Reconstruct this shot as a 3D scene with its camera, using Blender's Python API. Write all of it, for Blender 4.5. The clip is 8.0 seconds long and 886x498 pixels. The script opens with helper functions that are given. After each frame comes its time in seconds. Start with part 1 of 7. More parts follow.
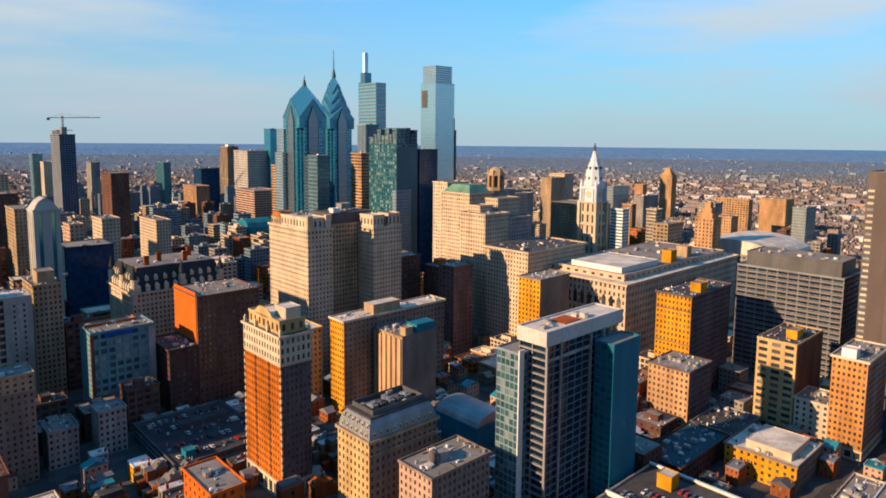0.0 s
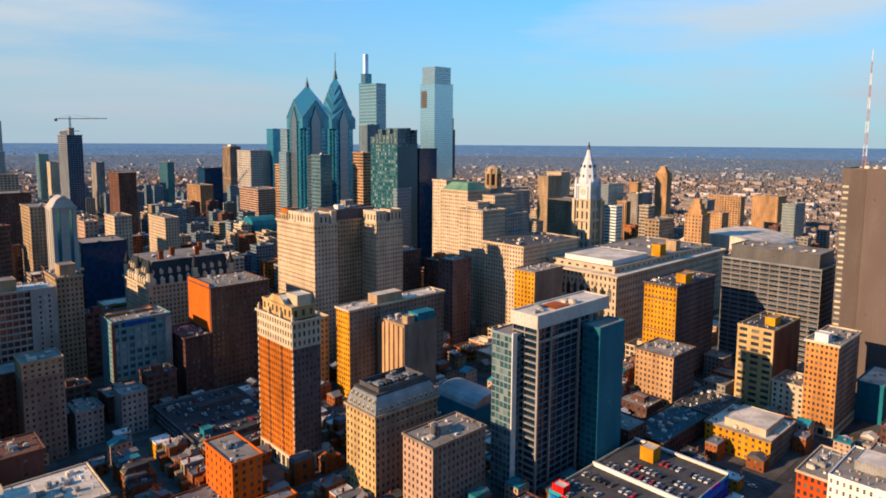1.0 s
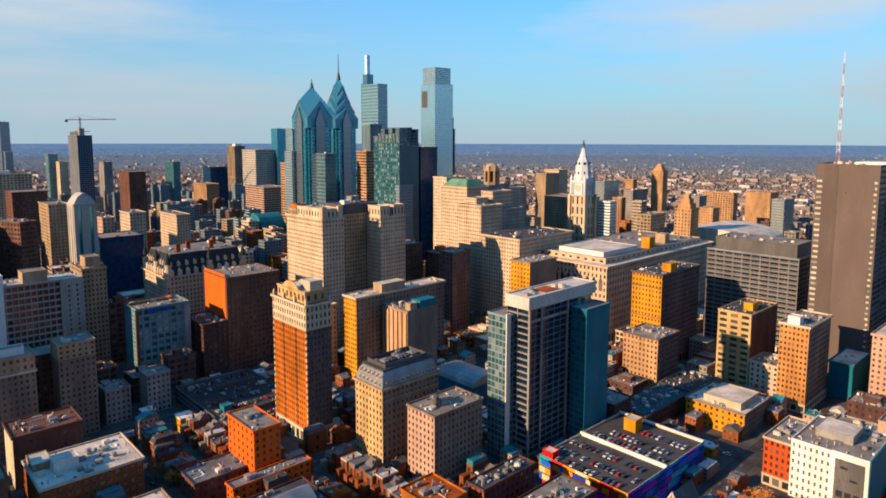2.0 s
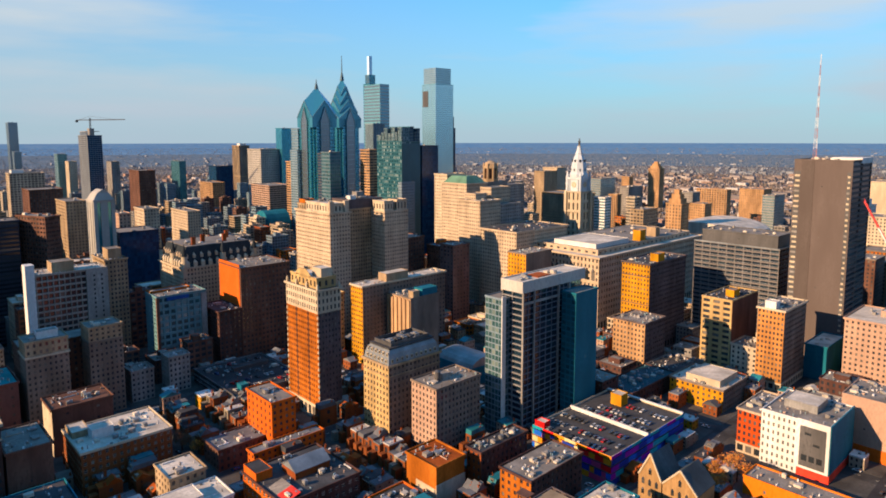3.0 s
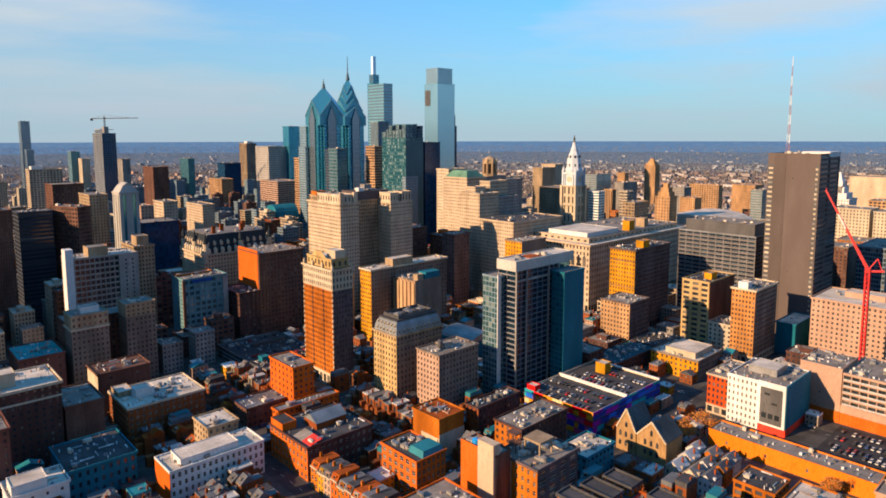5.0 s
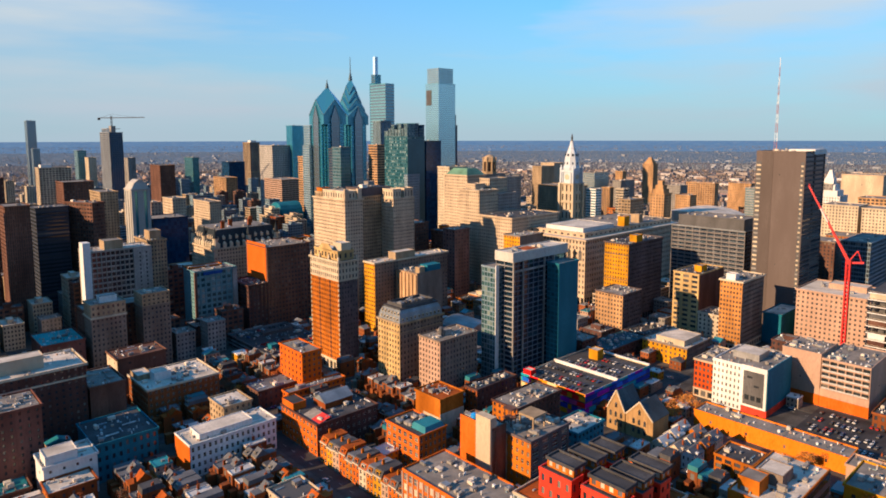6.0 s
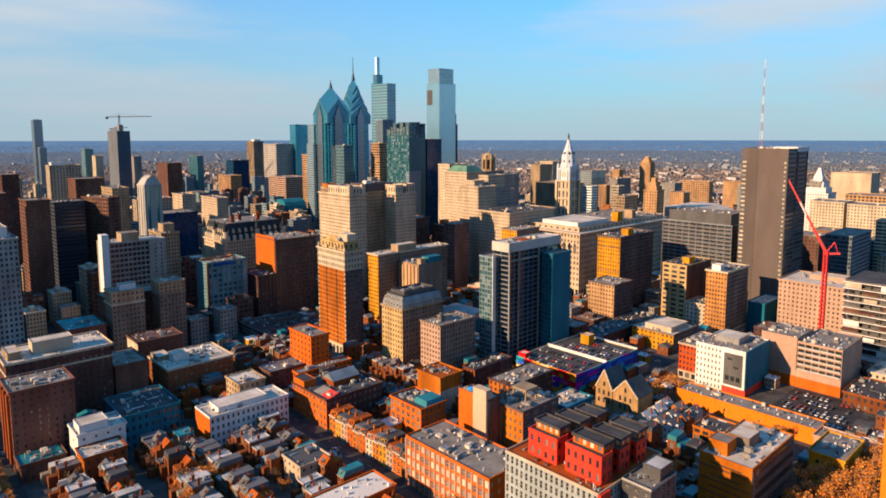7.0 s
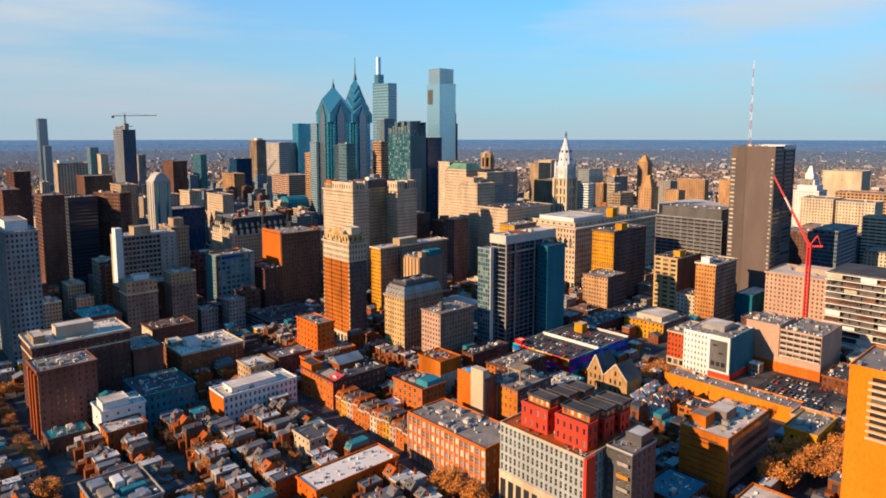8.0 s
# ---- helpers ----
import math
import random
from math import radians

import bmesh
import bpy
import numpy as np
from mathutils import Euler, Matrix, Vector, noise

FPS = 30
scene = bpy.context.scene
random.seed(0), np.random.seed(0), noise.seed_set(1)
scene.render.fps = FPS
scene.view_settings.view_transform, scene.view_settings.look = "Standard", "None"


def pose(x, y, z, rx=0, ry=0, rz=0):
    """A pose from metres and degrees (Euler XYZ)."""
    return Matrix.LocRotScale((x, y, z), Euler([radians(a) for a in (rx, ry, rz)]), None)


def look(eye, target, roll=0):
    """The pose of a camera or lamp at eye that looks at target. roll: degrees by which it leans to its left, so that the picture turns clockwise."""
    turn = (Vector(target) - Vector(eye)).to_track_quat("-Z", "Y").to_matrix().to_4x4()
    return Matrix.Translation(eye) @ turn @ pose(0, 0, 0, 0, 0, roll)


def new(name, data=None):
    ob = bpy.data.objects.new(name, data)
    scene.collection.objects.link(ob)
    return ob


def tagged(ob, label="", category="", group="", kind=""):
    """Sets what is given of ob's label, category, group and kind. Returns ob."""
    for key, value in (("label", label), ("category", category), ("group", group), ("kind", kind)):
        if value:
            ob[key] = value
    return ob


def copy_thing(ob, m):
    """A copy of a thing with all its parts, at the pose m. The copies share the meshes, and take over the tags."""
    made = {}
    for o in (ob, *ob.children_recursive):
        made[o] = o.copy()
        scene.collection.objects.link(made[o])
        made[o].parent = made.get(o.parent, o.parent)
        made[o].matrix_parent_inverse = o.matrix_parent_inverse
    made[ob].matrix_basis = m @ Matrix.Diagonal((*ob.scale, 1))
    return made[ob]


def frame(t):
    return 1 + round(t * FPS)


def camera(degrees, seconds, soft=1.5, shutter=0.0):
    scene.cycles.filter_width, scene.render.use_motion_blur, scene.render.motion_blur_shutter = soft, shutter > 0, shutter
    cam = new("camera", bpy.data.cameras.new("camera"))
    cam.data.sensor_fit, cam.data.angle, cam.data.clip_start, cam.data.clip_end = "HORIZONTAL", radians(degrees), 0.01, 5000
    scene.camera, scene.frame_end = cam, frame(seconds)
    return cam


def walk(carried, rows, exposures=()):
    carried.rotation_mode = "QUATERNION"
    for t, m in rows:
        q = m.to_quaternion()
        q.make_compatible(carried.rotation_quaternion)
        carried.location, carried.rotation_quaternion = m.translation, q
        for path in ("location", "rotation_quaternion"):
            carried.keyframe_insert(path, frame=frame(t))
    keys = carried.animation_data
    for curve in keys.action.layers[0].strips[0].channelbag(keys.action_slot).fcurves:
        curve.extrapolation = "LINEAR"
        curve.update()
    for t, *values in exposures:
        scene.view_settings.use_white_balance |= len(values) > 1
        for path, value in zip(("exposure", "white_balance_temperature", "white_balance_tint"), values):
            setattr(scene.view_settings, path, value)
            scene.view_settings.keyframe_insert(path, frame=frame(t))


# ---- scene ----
# The camera flies backwards over the city: seconds, x (north), y (west), z, yaw, pitch, roll.
cam = camera(57.61, 8.0, soft=1.8)
ROWS = [
    (0, -576.33, -423.54, 170.39, -43.021, -7.769, 0.528),
    (0.5, -586.62, -434.41, 170.51, -43.058, -7.799, 0.466),
    (1, -597.68, -446.45, 170.81, -43.066, -7.824, 0.360),
    (1.5, -610.13, -460.17, 170.93, -43.039, -7.865, 0.248),
    (3, -648.93, -502.36, 169.81, -42.923, -7.940, -0.038),
    (3.5, -659.92, -514.23, 169.30, -42.897, -7.971, -0.026),
    (4, -668.69, -523.54, 168.68, -42.863, -7.979, -0.041),
    (4.5, -677.41, -532.91, 168.06, -42.830, -8.002, -0.063),
    (6, -704.85, -562.53, 166.41, -42.733, -8.045, -0.088),
    (6.5, -716.21, -575.20, 165.76, -42.699, -8.065, -0.073),
    (7, -728.02, -587.92, 164.85, -42.698, -8.065, -0.035),
    (7.5, -737.91, -598.85, 163.94, -42.688, -8.087, -0.006),
    (8, -746.76, -608.49, 163.19, -42.682, -8.082, 0.013),
]
walk(cam, [(t, pose(x, y, z, 0, 0, yaw) @ pose(0, 0, 0, 90 + pitch) @ pose(0, 0, 0, 0, 0, roll)) for t, x, y, z, yaw, pitch, roll in ROWS])
# ---- end of camera ----
# ---- world, sun ----
SUN_AWAY, SUN_UP = 10.2, 20.7          # degrees west of grid south, and above the horizon
sx, sy, sz = -math.cos(radians(SUN_AWAY)) * math.cos(radians(SUN_UP)), math.sin(radians(SUN_AWAY)) * math.cos(radians(SUN_UP)), math.sin(radians(SUN_UP))
world = bpy.data.worlds.new("sky")
scene.world = world
world.use_nodes = True
wn, wl = world.node_tree.nodes, world.node_tree.links
wn.clear()
sky = wn.new("ShaderNodeTexSky")
sky.sky_type, sky.sun_disc = "NISHITA", False
sky.sun_elevation = radians(SUN_UP)
sky.sun_rotation = math.atan2(-sx, sy)
sky.air_density, sky.dust_density, sky.ozone_density = 1.0, 0.0, 4.0
# thin high cloud, stretched along the horizon
tc = wn.new("ShaderNodeTexCoord")
mp = wn.new("ShaderNodeMapping")
mp.inputs["Scale"].default_value = (1.3, 1.3, 9.0)
mp.inputs["Rotation"].default_value = (0.06, 0.0, 0.0)
cl = wn.new("ShaderNodeTexNoise")
cl.inputs["Scale"].default_value, cl.inputs["Detail"].default_value, cl.inputs["Roughness"].default_value = 1.6, 5.0, 0.5
cr = wn.new("ShaderNodeValToRGB")
cr.color_ramp.elements[0].position, cr.color_ramp.elements[1].position = 0.40, 0.62
cr.color_ramp.elements[0].color, cr.color_ramp.elements[1].color = (0.06, 0.06, 0.06, 1), (0.84, 0.84, 0.84, 1)
mx = wn.new("ShaderNodeMix")
mx.data_type = "RGBA"
mx.inputs[7].default_value = (6.5, 7.2, 7.6, 1)
wl.new(tc.outputs["Generated"], mp.inputs["Vector"])
wl.new(mp.outputs["Vector"], cl.inputs["Vector"])
wl.new(cl.outputs["Fac"], cr.inputs["Fac"])
# the veil thins towards the zenith, where the sky is a deep blue
up = wn.new("ShaderNodeSeparateXYZ")
thin = wn.new("ShaderNodeMapRange")
thin.inputs["From Min"].default_value, thin.inputs["From Max"].default_value = 0.18, 0.42
thin.inputs["To Min"].default_value, thin.inputs["To Max"].default_value = 1.0, 0.03
veil = wn.new("ShaderNodeMath")
veil.operation = "MULTIPLY"
wl.new(tc.outputs["Generated"], up.inputs[0])
wl.new(up.outputs["Z"], thin.inputs["Value"])
# and it is denser towards the sun
side = wn.new("ShaderNodeVectorMath")
side.operation = "DOT_PRODUCT"
side.inputs[1].default_value = (sx, sy, sz)
glare = wn.new("ShaderNodeMapRange")
glare.inputs["From Min"].default_value, glare.inputs["From Max"].default_value = -0.6, -0.1
glare.inputs["To Min"].default_value, glare.inputs["To Max"].default_value = 0.0, 0.17
both = wn.new("ShaderNodeMath")
both.operation = "ADD"
wl.new(tc.outputs["Generated"], side.inputs[0])
wl.new(side.outputs["Value"], glare.inputs["Value"])
wl.new(cr.outputs["Color"], both.inputs[0])
wl.new(glare.outputs["Result"], both.inputs[1])
both.use_clamp = True
wl.new(both.outputs[0], veil.inputs[0])
wl.new(thin.outputs["Result"], veil.inputs[1])
wl.new(veil.outputs[0], mx.inputs[0])
bg = wn.new("ShaderNodeBackground")
bg.inputs["Strength"].default_value = 0.0437
tint = wn.new("ShaderNodeMix")
tint.data_type, tint.blend_type = "RGBA", "MULTIPLY"
tint.inputs[0].default_value = 1.0
tint.inputs[7].default_value = (0.35, 1.10, 1.46, 1)
wl.new(sky.outputs["Color"], tint.inputs[6])
wl.new(tint.outputs[2], mx.inputs[6])
# grey-blue haze low over the horizon, all round
low = wn.new("ShaderNodeMapRange")
low.inputs["From Min"].default_value, low.inputs["From Max"].default_value = 0.0, 0.2
low.inputs["To Min"].default_value, low.inputs["To Max"].default_value = 0.88, 0.0
haze = wn.new("ShaderNodeMix")
haze.data_type = "RGBA"
haze.inputs[7].default_value = (4.0, 5.0, 6.0, 1)
wl.new(up.outputs["Z"], low.inputs["Value"])
wl.new(low.outputs["Result"], haze.inputs[0])
wl.new(mx.outputs[2], haze.inputs[6])
# deep clear blue towards the zenith
high = wn.new("ShaderNodeMapRange")
high.inputs["From Min"].default_value, high.inputs["From Max"].default_value = 0.24, 0.8
high.inputs["To Min"].default_value, high.inputs["To Max"].default_value = 0.0, 0.85
deep = wn.new("ShaderNodeMix")
deep.data_type = "RGBA"
deep.inputs[7].default_value = (0.9, 3.8, 8.2, 1)
wl.new(up.outputs["Z"], high.inputs["Value"])
wl.new(high.outputs["Result"], deep.inputs[0])
wl.new(haze.outputs[2], deep.inputs[6])
wl.new(deep.outputs[2], bg.inputs["Color"])
wo = wn.new("ShaderNodeOutputWorld")
wl.new(bg.outputs["Background"], wo.inputs["Surface"])

sun = new("sun", bpy.data.lights.new("sun", "SUN"))
sun.data.energy, sun.data.angle, sun.data.color = 4.2, radians(0.5), (1.0, 0.66, 0.385)
sun.matrix_world = look((0, 0, 0), (-sx, -sy, -sz))
scene.view_settings.exposure = 1.26


# ---- materials ----
def ramp_mix(nt, fac, a, b):
    n = nt.nodes.new("ShaderNodeMix")
    n.data_type = "RGBA"
    for k, v in ((6, a), (7, b)):
        if isinstance(v, tuple):
            n.inputs[k].default_value = (*v[:3], 1)
        else:
            nt.links.new(v, n.inputs[k])
    if isinstance(fac, float):
        n.inputs[0].default_value = fac
    else:
        nt.links.new(fac, n.inputs[0])
    return n.outputs[2]


def noise_fac(nt, scale, lo, hi, stretch=(1, 1, 1), detail=3.0):
    g = nt.nodes.new("ShaderNodeNewGeometry")
    m = nt.nodes.new("ShaderNodeMapping")
    m.inputs["Scale"].default_value = stretch
    n = nt.nodes.new("ShaderNodeTexNoise")
    n.inputs["Scale"].default_value, n.inputs["Detail"].default_value = scale, detail
    r = nt.nodes.new("ShaderNodeMapRange")
    r.inputs["From Min"].default_value, r.inputs["From Max"].default_value = lo, hi
    nt.links.new(g.outputs["Position"], m.inputs["Vector"])
    nt.links.new(m.outputs["Vector"], n.inputs["Vector"])
    nt.links.new(n.outputs["Fac"], r.inputs["Value"])
    return r.outputs["Result"]


def lively(c):
    """A colour pulled away from its own grey: pale masonry less than paint and brick."""
    g, k = sum(c) / 3, 1.22 if c[2] < c[0] < c[2] * 3 else 1.40
    return tuple(max(0.004, g + (v - g) * k) for v in c)


def surface(name, color, rough=0.85, metal=0.0, stain=0.45, grain=0.25, spread=0.0, bump=0.3, fine=0.9):
    """A weathered surface: broad stains with streaks, a finer grain, relief; spread varies it from thing to thing."""
    m = bpy.data.materials.new(name)
    m.use_nodes = True
    nt = m.node_tree
    p = nt.nodes["Principled BSDF"]
    c = tuple(v * 0.59 for v in lively(color))
    dark = tuple(v * (1 - stain) for v in c)
    light = tuple(min(0.9, v * (1 + 0.5 * stain) + 0.01) for v in c)
    out = ramp_mix(nt, noise_fac(nt, 0.09, 0.3, 0.7, (1, 1, 0.35)), dark, light)
    out = ramp_mix(nt, noise_fac(nt, fine, 0.45, 0.75, (1, 1, 0.5)), out, tuple(v * (1 - grain) for v in c))
    out = ramp_mix(nt, noise_fac(nt, 0.45, 0.55, 0.8, (1, 1, 0.06)), out, tuple(v * (1 - 0.8 * stain) for v in c))
    if spread:
        info = nt.nodes.new("ShaderNodeObjectInfo")
        r = nt.nodes.new("ShaderNodeMapRange")
        r.inputs["To Max"].default_value = spread
        nt.links.new(info.outputs["Random"], r.inputs["Value"])
        out = ramp_mix(nt, r.outputs["Result"], out, tuple(v * 0.35 for v in c))
    nt.links.new(out, p.inputs["Base Color"])
    p.inputs["Roughness"].default_value, p.inputs["Metallic"].default_value = rough, metal
    p.inputs["Specular IOR Level"].default_value = 0.18 if rough > 0.7 else 0.5
    if bump:
        b = nt.nodes.new("ShaderNodeBump")
        b.inputs["Strength"].default_value, b.inputs["Distance"].default_value = bump, 0.15
        nt.links.new(noise_fac(nt, 1.4, 0.2, 0.8), b.inputs["Height"])
        nt.links.new(b.outputs["Normal"], p.inputs["Normal"])
    return m


def glazing(name, dark, blind, share=0.25, rough=0.12, metal=0.0, spec=0.6, vary=0.25):
    """Window glass, pane by pane: mostly dark, some with blinds drawn behind."""
    m = bpy.data.materials.new(name)
    m.use_nodes = True
    nt = m.node_tree
    p = nt.nodes["Principled BSDF"]
    g = nt.nodes.new("ShaderNodeNewGeometry")
    r = nt.nodes.new("ShaderNodeValToRGB")
    e = r.color_ramp.elements
    e[0].position, e[0].color = 0.0, (*tuple(v * (1 - vary) for v in dark), 1)
    e[1].position, e[1].color = 1.0, (*blind, 1)
    mid = r.color_ramp.elements.new(1 - share)
    mid.color = (*tuple(v * (1 + vary) for v in dark), 1)
    info = nt.nodes.new("ShaderNodeObjectInfo")
    both = nt.nodes.new("ShaderNodeMath")
    both.operation = "ADD"
    nt.links.new(g.outputs["Random Per Island"], both.inputs[0])
    nt.links.new(info.outputs["Random"], both.inputs[1])
    part_of = nt.nodes.new("ShaderNodeMath")
    part_of.operation = "FRACT"
    nt.links.new(both.outputs[0], part_of.inputs[0])
    nt.links.new(part_of.outputs[0], r.inputs["Fac"])
    nt.links.new(r.outputs["Color"], p.inputs["Base Color"])
    p.inputs["Roughness"].default_value, p.inputs["Metallic"].default_value = rough, metal
    p.inputs["Specular IOR Level"].default_value = spec
    b = nt.nodes.new("ShaderNodeBump")
    b.inputs["Strength"].default_value, b.inputs["Distance"].default_value = 0.06, 0.1
    nt.links.new(noise_fac(nt, 0.25, 0.2, 0.8), b.inputs["Height"])
    nt.links.new(b.outputs["Normal"], p.inputs["Normal"])
    return m


def islands(name, colors, rough=0.9, bump=0.0):
    """Piece by piece one of several colours."""
    m = bpy.data.materials.new(name)
    m.use_nodes = True
    nt = m.node_tree
    p = nt.nodes["Principled BSDF"]
    g = nt.nodes.new("ShaderNodeNewGeometry")
    r = nt.nodes.new("ShaderNodeValToRGB")
    r.color_ramp.interpolation = "CONSTANT"
    e = r.color_ramp.elements
    e[0].position, e[0].color = 0.0, (*colors[0], 1)
    e[1].position, e[1].color = 1 / len(colors), (*colors[1], 1)
    for i, c in enumerate(colors[2:], 2):
        e.new(i / len(colors)).color = (*c, 1)
    nt.links.new(g.outputs["Random Per Island"], r.inputs["Fac"])
    out = ramp_mix(nt, noise_fac(nt, 0.35, 0.35, 0.8), r.outputs["Color"], (0.08, 0.07, 0.065))
    nt.links.new(out, p.inputs["Base Color"])
    p.inputs["Roughness"].default_value = rough
    return m


INKGLASS = glazing("ink_teal_glass", (0.004, 0.013, 0.026), (0.012, 0.032, 0.05), 0.25, 0.18, 0.0, 0.3)
MOTTLED = glazing("mottled_hotel_glass", (0.02, 0.09, 0.115), (0.34, 0.45, 0.46), 0.5, 0.15, 0.4)
PEACHGLASS = glazing("pale_blind_glass", (0.10, 0.10, 0.11), (0.62, 0.48, 0.36), 0.75)
PALEGREY = surface("pale_cool_stone", (0.56, 0.54, 0.51), stain=0.2)
ZINC = surface("zinc_grey_metal", (0.30, 0.33, 0.36), rough=0.5)
SLATEBLUE = surface("blue_slate", (0.032, 0.042, 0.052), rough=0.85)
TEALDARK = surface("dark_teal_frame", (0.03, 0.11, 0.14), rough=0.5, stain=0.2)
# pale blue wall colour with distance haze put in, mostly for far towers
HAZEBLUE = surface("haze_blue_concrete", (.30, .40, .47), stain=.2)
SANDBRICK = surface("sandy_brick", (0.60, 0.38, 0.22))
DUSK = surface("dark_ribbed_concrete", (.055, .062, .082), stain=.2)
HONEY = surface("honey_stone", (0.66, 0.48, 0.26))
# as east flanks these two bricks also carry shade in their colour
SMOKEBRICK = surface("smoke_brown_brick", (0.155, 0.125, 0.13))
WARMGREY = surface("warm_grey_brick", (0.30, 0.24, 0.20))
CHURCHSTONE = surface("brown_ashlar", (0.46, 0.30, 0.16))
GRIDGREY = surface("blue_grey_frame", (0.17, 0.23, 0.27), stain=0.2)
NAVY = surface("navy_panel", (0.008, 0.034, 0.08), rough=0.8, stain=0.15)
AMBER = surface("amber_stucco", (0.85, 0.30, 0.01), stain=0.12)
TAN = surface("tan_orange_brick", (0.56, 0.30, 0.15))
RUSSET = surface("russet_brick", (0.58, 0.22, 0.06))
COLDWHITE = surface("cold_white_glass", (0.85, 1.15, 1.4), rough=0.4, stain=0.08)
COOLGREY = surface("cool_grey_panel", (0.27, 0.34, 0.40), stain=0.2)
ICE = surface("pale_cyan_mullion", (0.30, 0.55, 0.64), rough=0.35, metal=0.4, stain=0.08, grain=0.05)
CREAM = surface("cream_limestone", (0.70, 0.575, 0.44), stain=0.3)
PALE = surface("pale_stone", (0.74, 0.64, 0.50), stain=0.3)
BUFF = surface("buff_brick", (0.50, 0.38, 0.26))
OCHRE = surface("ochre_brick", (0.68, 0.37, 0.11))
TERRA = surface("terracotta_brick", (0.50, 0.19, 0.065))
ORANGE = surface("orange_stucco", (0.66, 0.20, 0.03), stain=0.2)
BRICK = surface("red_brick", (0.34, 0.115, 0.06))
DARKBRICK = surface("dark_brown_brick", (0.12, 0.06, 0.05))
BROWN = surface("brown_brick", (0.19, 0.10, 0.075))
ROWBRICK = surface("row_house_brick", (0.36, 0.14, 0.075), spread=0.8)
ROWPALE = surface("row_house_paint", (0.50, 0.43, 0.34), spread=0.75)
GREY = surface("grey_concrete", (0.40, 0.38, 0.36))
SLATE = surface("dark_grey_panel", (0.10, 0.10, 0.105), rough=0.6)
WHITE = surface("white_paint", (0.98, 0.97, 0.95), stain=0.2)
PINK = surface("pink_stucco", (0.60, 0.42, 0.33), stain=0.2)
TAUPE = surface("taupe_concrete", (0.155, 0.128, 0.12), stain=0.08, grain=0.06)
RED = surface("vermilion_panel", (0.80, 0.115, 0.006), stain=0.2, rough=0.6)
TEAL = surface("teal_panel", (0.02, 0.20, 0.27), rough=0.8, stain=0.25)
GREEN = surface("green_copper", (0.20, 0.34, 0.26))
WHITEIRON = surface("pale_grey_iron", (0.78, 0.84, 0.90), stain=0.25)
BRONZE = surface("dark_bronze", (0.05, 0.045, 0.04), rough=0.5)
ROOFGREY = surface("grey_gravel_roof", (0.34, 0.31, 0.28), rough=0.95)
ROOFDARK = surface("dark_tar_roof", (0.09, 0.09, 0.095), rough=0.9)
ROOFPALE = surface("pale_membrane_roof", (0.86, 0.78, 0.68), rough=0.9)
ROOFROW = surface("row_roof", (0.28, 0.29, 0.31), rough=0.9, spread=0.95)
ROOFTEAL = surface("teal_tin_roof", (0.06, 0.27, 0.32), rough=0.6, spread=0.4)
ROOFWHITE = surface("white_coated_roof", (1.0, 0.98, 0.95), rough=0.8, spread=0.75)
ROOFRUST = surface("rusty_red_roof", (0.42, 0.13, 0.06), rough=0.9)
METAL = surface("galvanised_metal", (0.50, 0.50, 0.50), rough=0.45, metal=0.5)
CRANE = surface("red_crane_paint", (0.72, 0.07, 0.05), rough=0.5, stain=.2)
ASPHALT = surface("asphalt", (0.055, 0.055, 0.06), rough=0.9)
CONCRETE = surface("pavement_concrete", (0.11, 0.105, 0.10), rough=0.95)
PAINT = surface("road_paint", (0.7, 0.7, 0.66), stain=0.3)
GLASS = glazing("window_glass", (0.024, 0.030, 0.040), (0.15, 0.135, 0.12), 0.28)
DARKGLASS = glazing("dark_window_glass", (0.02, 0.025, 0.03), (0.12, 0.11, 0.10), 0.15)
BLUEGLASS = glazing("blue_tower_glass", (0.07, 0.33, 0.48), (0.10, 0.40, 0.55), 0.5, 0.2, 0.75, 0.6, 0.12)
CROWNGLASS = glazing("crown_glass", (0.035, 0.20, 0.29), (0.06, 0.26, 0.36), 0.5, 0.25, 0.5, 0.6, 0.12)
GREYGLASS = glazing("grey_bay_glass", (0.19, 0.24, 0.29), (0.23, 0.29, 0.34), 0.5, 0.25, 0.7, 0.6, 0.1)
STEELGLASS = glazing("steel_blue_glass", (0.42, 0.66, 0.74), (0.46, 0.70, 0.78), 0.5, 0.25, 0.85, 0.6, 0.03)
TEALGLASS = glazing("teal_tower_glass", (0.03, 0.17, 0.22), (0.06, 0.26, 0.32), 0.5, 0.12, 0.6)
GREENGLASS = glazing("pale_green_glass", (0.05, 0.13, 0.14), (0.30, 0.38, 0.35), 0.4, 0.15, 0.5)
NAVYGLASS = glazing("navy_glass", (0.006, 0.034, 0.08), (0.012, 0.05, 0.105), 0.3, 0.12, 0.0, 0.3)


